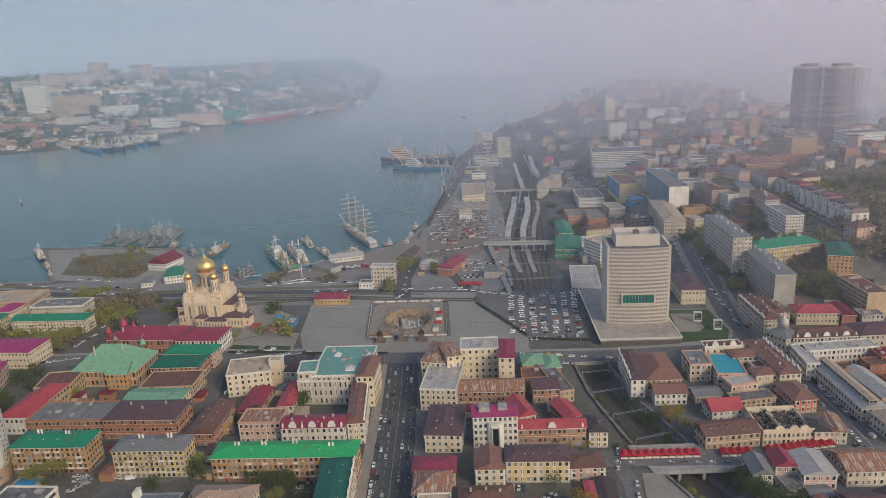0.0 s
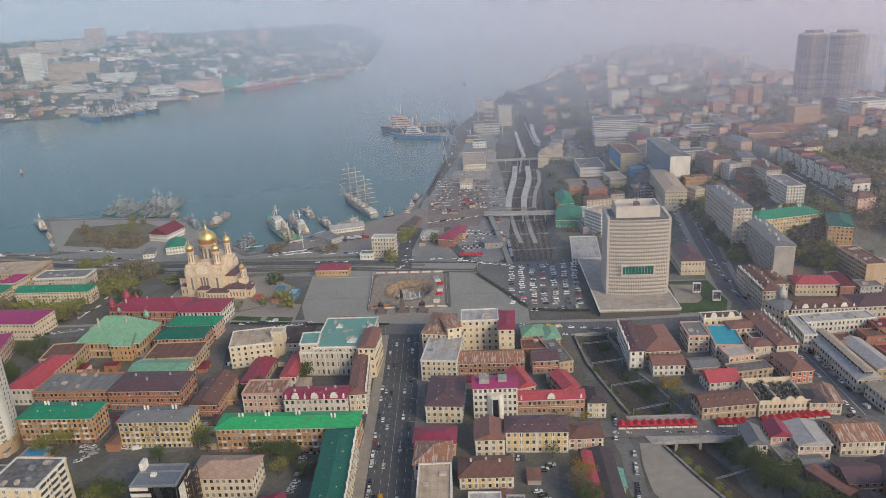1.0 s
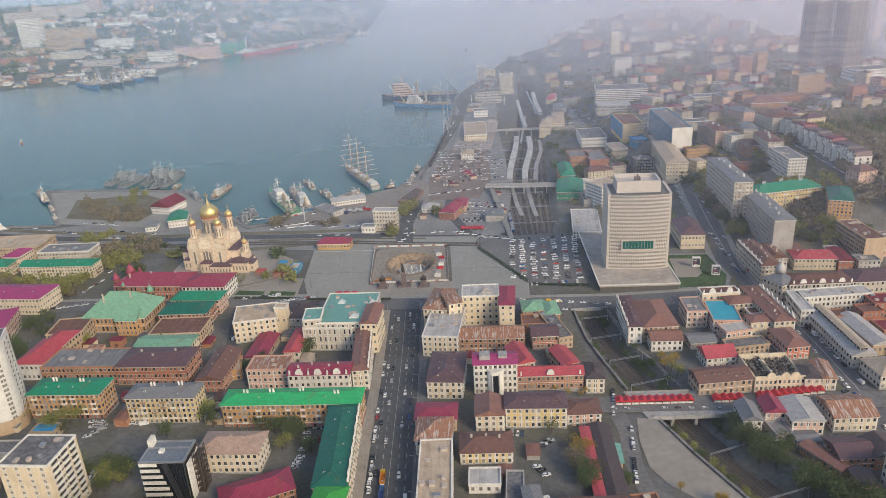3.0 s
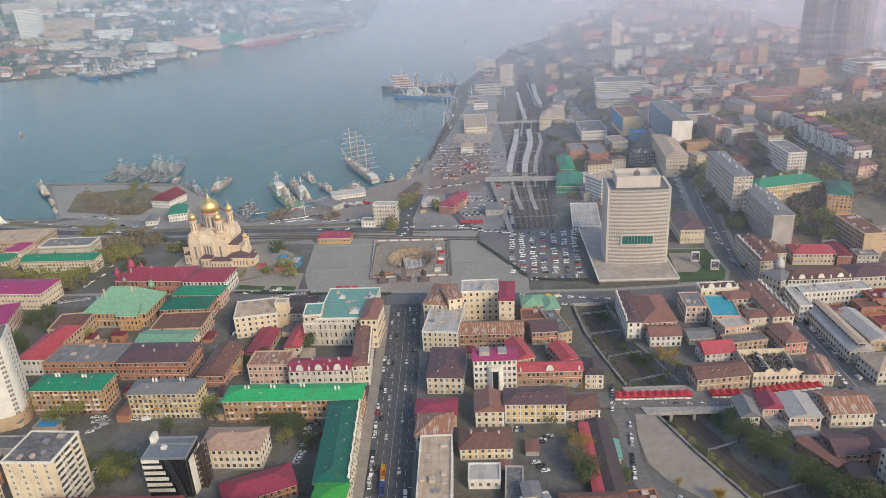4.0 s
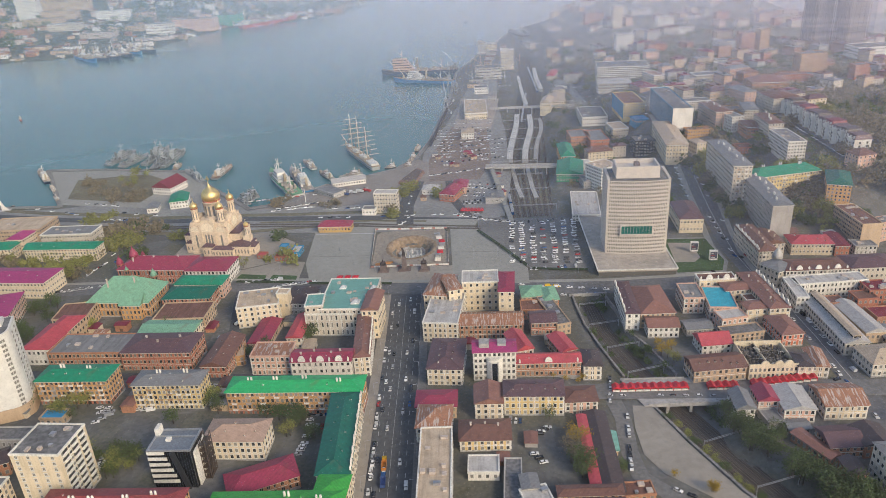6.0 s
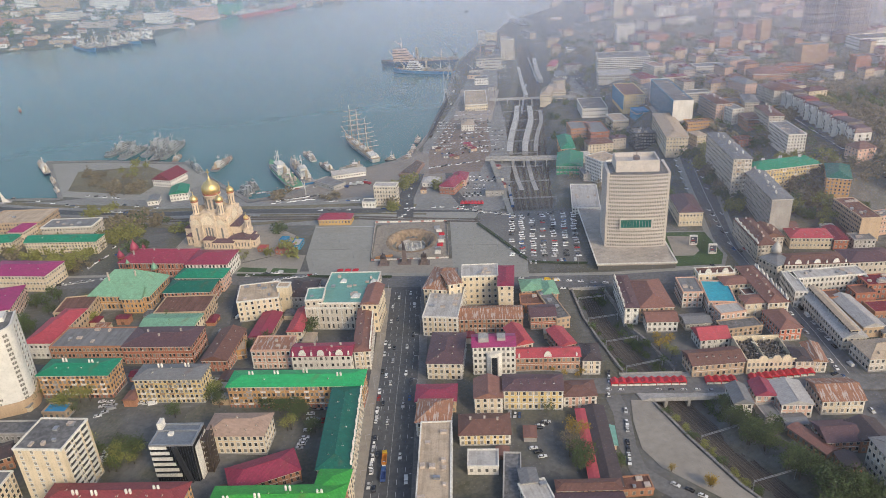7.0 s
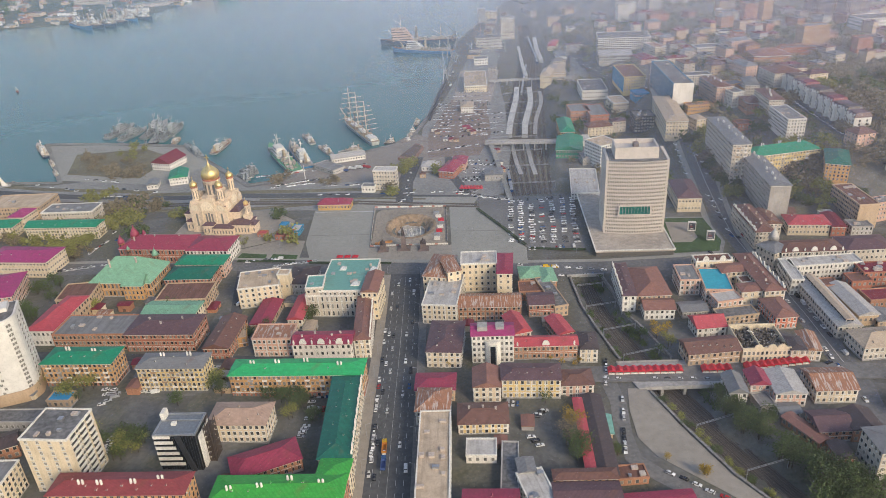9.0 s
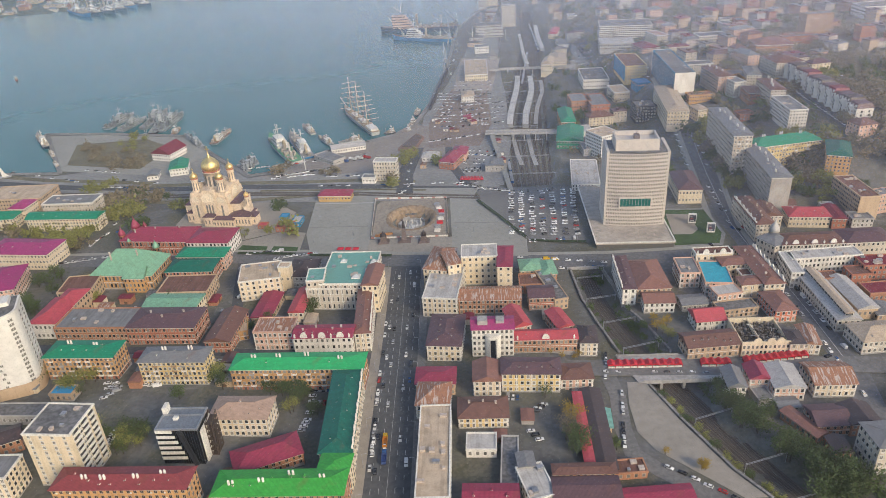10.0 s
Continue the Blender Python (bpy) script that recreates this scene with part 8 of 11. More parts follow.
platform_canopy([(77, 816), (79.3, 836), (82, 857), (87, 888), (92.5, 920), (97, 945), (100, 962), (105, 998), (109, 1031)], 7.0, "long pale platform canopy beside the tracks")
platform_canopy([(95, 813), (97.3, 833), (100, 854), (105.8, 885), (112, 916), (116.8, 941), (120, 958), (123.6, 994), (126, 1027)], 7.0, "long pale platform canopy beside the tracks")
platform_canopy([(131, 1096), (132.5, 1156), (138, 1245), (142.5, 1320)], 5.0, "long pale platform canopy beyond the footbridge")
platform_canopy([(168, 1200), (171.5, 1285), (181, 1394)], 7.0, "long pale platform canopy beyond the footbridge")
for pts, w in (([(78.4, 806), (77.2, 770), (76.5, 735), (77.4, 695)], 4.5), ([(95.5, 806), (93.6, 765), (91.8, 725), (92.1, 692)], 4.5), ([(108.5, 823), (113, 856), (118.7, 889), (126, 922), (133.7, 955), (138, 990), (139.8, 1017)], 5.0)):
    ribbon("platform", pts, w, CONC, 0, "bare concrete platform between tracks", "platform", z=-3.9)
e = empty("footway_ramp", 0, 0, 0)
tagged(e, "long pale concrete footway ramp beside the tracks", "ramp")
bm = bmesh.new()
ends = ((52.5, 773.5, 4.6), (55.7, 701.7, 3.4), (59.1, 622, .6))
rows = [[bm.verts.new((x + sx, y, z + dz)) for sx, dz in ((-2.4, -.5), (2.4, -.5), (2.4, .2), (2.1, .2), (2.1, 0), (-2.1, 0), (-2.1, .2), (-2.4, .2))] for x, y, z in ends]
for r0, r1 in zip(rows, rows[1:]):
    for i in range(8):
        bm.faces.new((r0[i], r0[(i + 1) % 8], r1[(i + 1) % 8], r1[i]))
bmesh.ops.recalc_face_normals(bm, faces=bm.faces)
part("deck", bm, PAVING, e)
for y, z in ((755, 4.2), (730, 3.8), (705, 3.4), (680, 2.5)):
    bm = bmesh.new()
    x = float(np.interp(-y, (-773.5, -701.7, -622), (52.5, 55.7, 59.1)))
    box(bm, x - .5, y - .5, -5.2, x + .5, y + .5, z - .4)
    part("pier", bm, CONC, e)
for k, (x0, y0, x1, y1, c) in enumerate(((63, 645, 66, 760, "blue"), (112, 1000, 140, 1180, "silver"), (160, 1190, 172, 1420, "blue"))):
    n = int(math.hypot(x1 - x0, y1 - y0) / 26)
    for i in range(n):
        t = (i + .5) / n
        e = empty("railway_carriage", x0 + (x1 - x0) * t, y0 + (y1 - y0) * t, -4.5, math.degrees(math.atan2(y1 - y0, x1 - x0)))
        tagged(e, f"{c} painted railway carriage standing on track", "carriage", "carriages in the station")
        bm = bmesh.new()
        prism(bm, [(-12, -1.5), (12, -1.5), (12, 1.5), (-12, 1.5)], .9, 3.6)
        part("body", bm, PAINT[c], e)
        bm = bmesh.new()
        prism(bm, [(-12, -1.5), (12, -1.5), (12, 1.5), (-12, 1.5)], 3.6, 4.2, 0, .85)
        part("roof", bm, STEEL, e)
        bm = bmesh.new()
        box(bm, -11, -1.54, 2.2, 11, 1.54, 3.0)
        part("window_band", bm, GLASS, e)


# two tracks along the waterfront, behind the cathedral
for off in (-15.0, -20.5):
    track([(-560, 712 + off), (-476, 716 + off), (-387, 692 + off), (-275, 672 + off), (-204, 668 + off), (-83, 652 + off), (-28, 640 + off), (30, 629 + off)], 0.05)
# ---------------------------------------------------------------- single buildings with a shape of their own
def black_office(x, y, rz, z):
    e = empty("black_office", x, y, z, rz)
    tagged(e, "black glass office house with white stripes", "office building")
    bm = bmesh.new()
    box(bm, -10.5, -8, -6, 10.5, 8, 22)
    part("glass_body", bm, gloss("black_facade_glass", (.02, .022, .028), .1), e)
    for i in range(6):
        bm = bmesh.new()
        w = 8.5 - .0 * i
        box(bm, -10.8, -8.35, 3.2 + i * 3.4, -10.8 + w + i * -.9 + 4.5, -7.9, 5.0 + i * 3.4)
        box(bm, -10.85, -7.9, 3.2 + i * 3.4, -10.45, 2, 5.0 + i * 3.4)
        part("white_band", bm, TRIM, e)
    bm = bmesh.new()
    bar(bm, (1.6, -8.3, 22), (6.5, -8.3, 0), 2.2)
    part("sloping_fin", bm, WALL_DARK, e)
    bm = bmesh.new()
    for q in ((-10.8, -8.3, 10.8, -7.5), (-10.8, 7.5, 10.8, 8.3), (-10.8, -7.5, -10, 7.5), (10, -7.5, 10.8, 7.5), (-10, 2.5, 10, 3.1)):
        box(bm, q[0], q[1], 22, q[2], q[3], 22.9)
    part("parapet", bm, STEEL, e)
    bm = bmesh.new()
    box(bm, -10, -7.5, 21.9, 10, 7.5, 22.2)
    part("roof", bm, plain("blue_grey_roof", (.17, .19, .22), .6), e)
    bm = bmesh.new()
    box(bm, -10.6, 3, 22, -8.6, 8, 26.5)
    part("roof_fin", bm, TRIM, e)
    bm = bmesh.new()
    box(bm, -4, -1, 22.2, -1.6, 1.2, 23.6)
    part("air_unit", bm, TRIM, e)
    bm = bmesh.new()
    for k in range(7):
        for sx in (12.2, 15.4):
            bar(bm, (sx, -2 + k * 0, k * 3.3), (sx, -2, (k + 1) * 3.3), .3)
            bar(bm, (sx, 6, k * 3.3), (sx, 6, (k + 1) * 3.3), .3)
            bar(bm, (sx, -2, k * 3.3), (sx, 6, (k + 1) * 3.3), .35)
        box(bm, 12.2, -2, k * 3.3 - .1, 15.4, 6, k * 3.3 + .1)
    part("stair_lattice", bm, plain("rusted_steel", (.10, .075, .06), .7, .3), e)
    bm = bmesh.new()
    box(bm, 11.0, -6.5, 0, 11.9, 7, 20)
    part("side_fin", bm, TRIM, e)
    for i in range(18):
        bm = bmesh.new()
        box(bm, -10.5 + i * 1.23, -8.08, 0, -10.42 + i * 1.23, -7.95, 22)
        part("mullion", bm, WALL_DARK, e)


WALL_DARK = plain("dark_metal", (.045, .047, .055), .4, .3)
black_office(-138.5, 290, -3, 7.6)


def white_tower(x, y, rz, z):
    e = empty("tower_block", x, y, z, rz)
    tagged(e, "white rendered residential tower with rounded corner", "tower block")
    w, d, h, r = 36.0, 24.0, 52.0, 9.0
    pts = [(-w / 2, -d / 2), (w / 2 - r, -d / 2)] + [(w / 2 - r + r * math.sin(a), -d / 2 + r - r * math.cos(a)) for a in np.linspace(.15, 1.57, 9)] + [(w / 2, d / 2), (-w / 2, d / 2)]
    white = plain("white_tower_render", (.62, .60, .56), .8, 0, .4, .05, .06)
    bm = bmesh.new()
    prism(bm, pts, -6, h)
    part("wall", bm, white, e)
    bm = bmesh.new()
    prism(bm, [(a * 1.05, b * 1.06) for a, b in pts], -6, 7)
    part("base_storeys", bm, wall_mat("tan"), e)
    bm = bmesh.new()
    prism(bm, [(a * 1.01, b * 1.01) for a, b in pts], h, h + .9)
    part("parapet", bm, white, e)
    bm = bmesh.new()
    prism(bm, [(a * .95, b * .95) for a, b in pts], h + .9, h + .95)
    part("roof", bm, BITUMEN, e)
    bm = bmesh.new()
    box(bm, -14, -6, h + .9, 6, 8, h + 5)
    box(bm, 8, 0, h + .9, 14, 9, h + 3.4)
    part("roof_house", bm, white, e)
    fh = 3.2
    n = 0
    for k in range(15):
        zz = 7.5 + k * 2.95
        for u in ((-13.6, -10.8, -5.6, 1.2), (-13.6, -7.4, -4.6, 2.6))[k % 2]:
            o = new("window", window_mesh(1.5, 1.5))
            o.parent = e
            o.location = (u, -d / 2, zz)
        for v in (0, 7):
            o = new("window", window_mesh(2.6, 1.7))
            o.parent = e
            o.matrix_basis = pose(w / 2, v, zz, 0, 0, 90)
        for a in (.68,):
            o = new("window", window_mesh(2.6, 1.7))
            o.parent = e
            o.matrix_basis = pose(w / 2 - r + (r - .05) * math.sin(a), -d / 2 + r - (r - .05) * math.cos(a), zz, 0, 0, math.degrees(a))


white_tower(-264.5, 353, 20.5, 8.0)


def ruin(x, y, rz, w, d, h):
    e = empty("burnt_house", x, y, 0, rz)
    tagged(e, "burnt out cream house with collapsed charred roof", "ruin")
    BUILT.append((x, y, math.hypot(w, d) / 2))
    for q in ((-w / 2, -d / 2, w / 2, -d / 2 + .7), (-w / 2, d / 2 - .7, w / 2, d / 2), (-w / 2, -d / 2 + .7, -w / 2 + .7, d / 2 - .7), (w / 2 - .7, -d / 2 + .7, w / 2, d / 2 - .7), (-w * .1, -d / 2 + .7, -w * .1 + .5, d / 2 - .7)):
        bm = bmesh.new()
        box(bm, q[0], q[1], -1, q[2], q[3], h + SEED.uniform(-1.5, .8))
        part("wall", bm, wall_mat("cream"), e)
    bm = bmesh.new()
    row_windows(bm, [((-w / 2 + w * (i + .5) / 11, -d / 2, zz), (1, 0)) for i in range(11) for zz in (2.6, 6.6)], 1.3, 2.2)
    part("window_rows", bm, (FRAME, GLASS), e, "rows of framed windows", "stuff")
    for u in (-.18, .1, .3):
        bm = bmesh.new()
        arch(bm, 5.0, 5.0, -d / 2 - .15, -d / 2 + .6, w * u, h - 2)
        part("gable_arch", bm, wall_mat("cream"), e)
    char = plain("charred_timber", (.04, .035, .032), .9, 0, 1.0, .2, .3)
    ash = plain("ashen_rubble", (.17, .15, .135), .95, 0, .8, .2, .5)
    bm = bmesh.new()
    for i in range(12):
        for j in range(9):
            px, py = -w / 2 + 1 + (w - 2) * (i + .5) / 12, -d / 2 + 1 + (d - 2) * (j + .5) / 9
            s = SEED.uniform(.6, 1.6)
            prism(bm, ring(6, s * 1.3, px, py, SEED.random()), 0, h - 4 + SEED.uniform(0, 3.0), 0, SEED.uniform(.3, .8), px, py)
    part("rubble", bm, ash, e)
    for i in range(46):
        bm = bmesh.new()
        a = Vector((SEED.uniform(-.46, .46) * w, SEED.uniform(-.45, .45) * d, h - SEED.uniform(.5, 3)))
        b = a + Vector((SEED.uniform(-5, 5), SEED.uniform(-5, 5), SEED.uniform(-1, 2)))
        b.x, b.y = max(-w * .48, min(w * .48, b.x)), max(-d * .47, min(d * .47, b.y))
        bar(bm, a, b, SEED.uniform(.2, .4))
        part("charred_beam", bm, char if i % 5 else TRIM, e)


ruin(184.5, 368, -2, 28, 26, 9.5)


def truck(x, y, turn, cab, load, label):
    e = empty("truck", x, y, base_height(x, y) + .13, turn)
    tagged(e, label, "truck")
    bm = bmesh.new()
    box(bm, -5, -1.25, .6, 3, 1.25, 1.0)
    part("chassis", bm, WALL_DARK, e)
    bm = bmesh.new()
    prism(bm, [(1.6, -1.25), (3.8, -1.25), (3.8, 1.25), (1.6, 1.25)], .7, 3.0, 0, .92, 2.6, 0)
    c = part("cab", bm, PAINT[cab], e)
    bm = bmesh.new()
    box(bm, 3.2, -1.1, 1.8, 3.78, 1.1, 2.6)
    part("windscreen", bm, GLASS, c)
    bm = bmesh.new()
    box(bm, -5, -1.25, 1.0, 1.4, 1.25, 1.2)
    for q in ((-5, -1.25, 1.4, -1.15), (-5, 1.15, 1.4, 1.25), (-5, -1.15, -4.9, 1.15), (1.3, -1.15, 1.4, 1.15)):
        box(bm, q[0], q[1], 1.2, q[2], q[3], 2.6)
    part("load_bed", bm, load, e)
    for px in (-3.8, -2.4, 2.6):
        for py in (-1.1, 1.1):
            bm = bmesh.new()
            pts = ring(12, .5)
            f = [bm.verts.new((a, -.16, b)) for a, b in pts]
            g = [bm.verts.new((a, .16, b)) for a, b in pts]
            for i in range(12):
                bm.faces.new((f[i], f[(i + 1) % 12], g[(i + 1) % 12], g[i]))
            bm.faces.new(f)
            bm.faces.new(g[::-1])
            part("wheel", bm, TYRE, e).location = (px, py, .5)


truck(-38.6, 294, 90, "yellow", plain("orange_truck_bed", (.5, .2, .03), .6), "orange tipper truck driving on the avenue")
truck(-38.4, 282, 90, "blue", plain("blue_truck_bed", (.05, .09, .25), .6), "blue tipper truck driving on the avenue")
car_at(73, 487, -6, "yellow", True)
car_at(79, 485.5, -6, "yellow", True)


def street_lamp(x, y, turn):
    e = empty("street_lamp", x, y, base_height(x, y), turn)
    tagged(e, "slim grey steel street lamp with single arm", "street lamp", "street lamps")
    bm = bmesh.new()
    lathe(bm, [(.14, 0), (.10, 5), (.07, 9.5)], 8)
    part("pole", bm, STEEL, e)
    bm = bmesh.new()
    bar(bm, (0, 0, 9.4), (2.0, 0, 9.9), .1)
    part("arm", bm, STEEL, e)
    bm = bmesh.new()
    box(bm, 1.7, -.15, 9.8, 2.6, .15, 9.98)
    part("lamp_head", bm, STEEL, e)
    return e


lamp = street_lamp(-49, 250, 0)
for i in range(1, 10):
    copy_thing(lamp, pose(-48.6 + i * .15, 250 + i * 26, base_height(-48, 250 + i * 26), 0, 0, 0))
for i in range(10):
    copy_thing(lamp, pose(-22 - i * .05, 246 + i * 26, base_height(-22, 246 + i * 26), 0, 0, 180))
for x, y in ((-112, 535), (-95, 575), (-80, 545), (20, 540), (40, 545), (60, 505), (100, 508), (-140, 540), (28, 610), (-100, 620)):
    copy_thing(lamp, pose(x, y, .1, 0, 0, 90))

# white sail shaped sculpture on the embankment
e = empty("sail_sculpture", -478, 733, 0.2, 20)
tagged(e, "white curved sail sculpture on the embankment", "sculpture")
bm = bmesh.new()
for s in (0, 1):
    pts = [(0, 0), (7, 0), (3.5, 4), (1.2, 10), (-.8, 19)]
    q = [bm.verts.new((a, s * .8, b)) for a, b in pts]
    bm.faces.new(q if s else q[::-1])
    if s:
        for i in range(5):
            bm.faces.new((p0[i], p0[(i + 1) % 5], q[(i + 1) % 5], q[i]))
    p0 = q
part("sail", bm, TRIM, e)
bm = bmesh.new()
box(bm, -4, -3, -.6, 9, 4, .4)
part("plinth", bm, CONC, e)



def turret(x, y, z, r, h, roof, wall, label):
    e = empty("corner_turret", x, y, z)
    tagged(e, label, "turret", "corner turrets")
    bm = bmesh.new()
    lathe(bm, [(r, -6), (r, h), (r * 1.15, h + .2), (r * 1.15, h + .6)], 12)
    part("drum", bm, wall_mat(wall), e)
    bm = bmesh.new()
    lathe(bm, [(r * 1.15, h + .6), (r * 1.0, h + r * .9), (r * .6, h + r * 1.7), (r * .15, h + r * 2.3), (.08, h + r * 3.2)], 12)
    part("cap", bm, roof_mat(roof), e)
    for i in range(6):
        bm = bmesh.new()
        box(bm, -.45, -r - .05, h - 2.6, .45, -r + .3, h - .6)
        part("window", bm, GLASS, e).matrix_basis = pose(0, 0, 0, 0, 0, 60 * i)


turret(-268.7, 538.8, 9.0, 2.6, 6.5, 'crimson', 'redbrick', 'round brick corner turret with crimson cap')
turret(-260.1, 547.4, 11.0, 3.4, 6.5, 'crimson', 'redbrick', 'square brick pavilion with crimson cap')
turret(-254.4, 551.9, 10.0, 1.6, 6.5, 'crimson', 'redbrick', 'small brick turret with crimson cap')
turret(-256.9, 523.3, 10.0, 1.4, 6.5, 'lgreen', 'brick', 'green spire on theatre roof')
turret(-232.5, 514.6, 8.0, 2.4, 6.5, 'lgreen', 'brick', 'green capped theatre corner turret')
turret(241.8, 483.8, 9.0, 3.4, 6.5, 'white', 'stone', 'pale domed stone corner turret')



# the twin skyscrapers on the hill
def skyscraper(x, y, z, w, d, h, turn):
    e = empty("skyscraper", x, y, z, turn)
    tagged(e, "grey residential skyscraper with octagonal crown standing in mist", "skyscraper", "twin skyscrapers")
    c = 6.0
    pts = [(-w / 2 + c, -d / 2), (w / 2 - c, -d / 2), (w / 2, -d / 2 + c), (w / 2, d / 2 - c), (w / 2 - c, d / 2), (-w / 2 + c, d / 2), (-w / 2, d / 2 - c), (-w / 2, -d / 2 + c)]
    bm = bmesh.new()
    prism(bm, pts, -10, h)
    part("wall", bm, wall_mat("slate"), e)
    bm = bmesh.new()
    prism(bm, [(px * .62, py * .7) for px, py in pts], h, h + 5.5)
    part("crown", bm, wall_mat("slate"), e)
    bm = bmesh.new()
    prism(bm, [(px * 1.015, py * 1.015) for px, py in pts], h - 2.0, h + .6)
    part("parapet", bm, wall_mat("haze"), e)
    bm = bmesh.new()
    n = int(h / 3.4)
    for k in range(n):
        prism(bm, [(px * 1.004, py * 1.004) for px, py in pts], 3.4 * k + 1.2, 3.4 * k + 2.7)
    part("window_rows", bm, GLASS, e, "bands of dark windows", "stuff")
    bm = bmesh.new()
    for i in range(int(w / 9) + 1):
        px = -w / 2 + c * .6 + (w - c * 1.2) * i / int(w / 9)
        for s in (-1, 1):
            box(bm, px - .8, s * (d / 2 + .25) - .3, 0, px + .8, s * (d / 2 + .25) + .3, h - 2)
    for i in range(int(d / 9) + 1):
        py = -d / 2 + c * .6 + (d - c * 1.2) * i / int(d / 9)
        for s in (-1, 1):
            box(bm, s * (w / 2 + .25) - .3, py - .8, 0, s * (w / 2 + .25) + .3, py + .8, h - 2)
    part("pier", bm, wall_mat("slate"), e, "upright wall piers between windows", "stuff")


skyscraper(617.5, 1205.0, 7.5, 38.0, 32.0, 146.0, 14.0)
skyscraper(657.5, 1180.0, 8.5, 44.0, 32.0, 144.0, 14.0)
# ---------------------------------------------------------------- ships, cars and trees
# the quayside: pale yard round the hall, exhibition stand, goods wagons, lorries
pad("yard_paving", [(15, 971), (66, 960), (93, 1145), (32, 1161)], plain("pale_concrete_yard", (.36, .31, .27), .9, 0, .3, .04, .14), .16, "pale concrete yard round the harbour hall", .5, "pavement")
STAND = [(-51, 747), (-33, 739), (-23, 781), (-32, 793)]
bm = bmesh.new()
prism(bm, STAND, 0.0, 3.2)
bmesh.ops.recalc_face_normals(bm, faces=bm.faces)
stand = tagged(part("exhibition_stand", bm, plain("brown_stand_wall", (.24, .15, .12), .85)), "low brown exhibition stand on the quay", "building")
bm = bmesh.new()
mid_x, mid_y = sum(p[0] for p in STAND) / 4, sum(p[1] for p in STAND) / 4
prism(bm, [(mid_x + (x - mid_x) * .78, mid_y + (y - mid_y) * .78) for x, y in STAND], 3.1, 4.3)
bmesh.ops.recalc_face_normals(bm, faces=bm.faces)
part("roof_deck", bm, plain("dark_stand_roof", (.13, .10, .09), .9), stand)


def goods_wagon(x, y, turn):
    e = empty("goods_wagon", x, y, .1, turn)
    tagged(e, "dark open goods wagon on the quay track", "wagon", "goods wagons on the quay")
    bm = bmesh.new()
    box(bm, -6.4, -1.45, 1.1, 6.4, 1.45, 3.6)
    for i in range(9):
        box(bm, -6.2 + i * 1.55 - .08, -1.55, 1.1, -6.2 + i * 1.55 + .08, 1.55, 3.6)
    part("body", bm, plain("wagon_brown", (.06, .05, .05), .8), e)
    for sx in (-4.4, 4.4):
        bm = bmesh.new()
        box(bm, sx - 1.3, -1.1, .2, sx + 1.3, 1.1, 1.15)
        part("bogie", bm, TYRE, e)
    return e


wagon = goods_wagon(-15.8, 894.0, 82.5)
for i in range(1, 15):
    copy_thing(wagon, pose(-15.8 + 1.82 * i, 894.0 + 13.88 * i, .1, 0, 0, 82.5))
truck(14, 1059, 80, "white", plain("white_truck_box", (.62, .62, .60), .6), "white lorry parked on the quay")
truck(20, 1143, 80, "white", plain("white_truck_box", (.62, .62, .60), .6), "white lorry parked on the quay")
harbour_crane(7, 1082, 95, 34.0)
harbour_crane(17, 1263, 95, 34.0)
ribbon("road", [(-31, 753), (-41, 677), (-40, 628)], 16.0, ASPHALT, .19, "asphalt street from the quay to the square", "road")
car_at(-36, 706, 95, "white")
car_at(-38, 685, 95, "white")
car_at(-39, 664, 92, "white")
car_at(-37, 646, 80, "white")
car_at(-41, 634, 10, "white")
car_at(-44, 629, 5, "white")
grove(-47, 711, 8, 7, "spring", 1.0)
grove(-40, 726, 8, 5, "spring", 1.0)
grove(-9, 700, 8, 5, "spring", 1.0)
grove(9, 707, 8, 4, "spring", 1.0)
# ships at the quays
sailing_ship(-103, 860, 114, 118, 13.0)
ship('research_ship', -181, 771, 117, 104, 17, 'white', 'green', 'white', label='white research ship with cluttered deck and rust stains', aft=0.1, tiers=3, masts=4)
ship('survey_ship', -164, 780, 112, 93, 14, 'blue', 'grey', 'white', label='pale blue survey ship with cluttered deck', tiers=3, masts=3)
ship('ferry', -164, 842, 116, 42, 9, 'white', 'grey', 'white', label='white passenger ferry with dark windows', tiers=2, masts=1)
ship('ferry', -137, 797, 119, 35, 9, 'grey', 'grey', 'white', label='small white harbour ferry', tiers=2, masts=1)
ship('passenger_boat', -108, 792, -160, 28, 9, 'white', 'grey', 'white', label='long white excursion boat beside pier', tiers=2, masts=1)
ship('tug_boat', -64, 813, -154, 14, 7, 'black', 'grey', 'white', label='small dark tug boat at quay', tiers=2, masts=1)
ship('tug_boat', -44, 812, -139, 14, 7, 'black', 'grey', 'white', label='small dark tug boat at quay', tiers=2, masts=1)
ship('tug_boat', -38, 841, -101, 25, 7, 'white', 'grey', 'white', label='small white boat at quay', tiers=2, masts=1)
ship('tug_boat', -33, 883, -97, 25, 7, 'black', 'grey', 'white', label='small black boat at quay', tiers=1, masts=1)
ship('patrol_ship', -423, 920, 77, 63, 13, 'grey', 'grey', 'grey', label='grey naval ship with stacked deck gear and masts', aft=0.0, tiers=4, masts=3, group='grey naval ships')
ship('patrol_ship', -400, 903, 75, 56, 13, 'grey', 'grey', 'grey', label='grey naval ship with stacked deck gear and masts', aft=0.0, tiers=4, masts=3, group='grey naval ships')
ship('patrol_ship', -376, 918, 85, 76, 13, 'grey', 'grey', 'grey', label='grey naval ship with stacked deck gear and masts', aft=0.0, tiers=4, masts=3, group='grey naval ships')
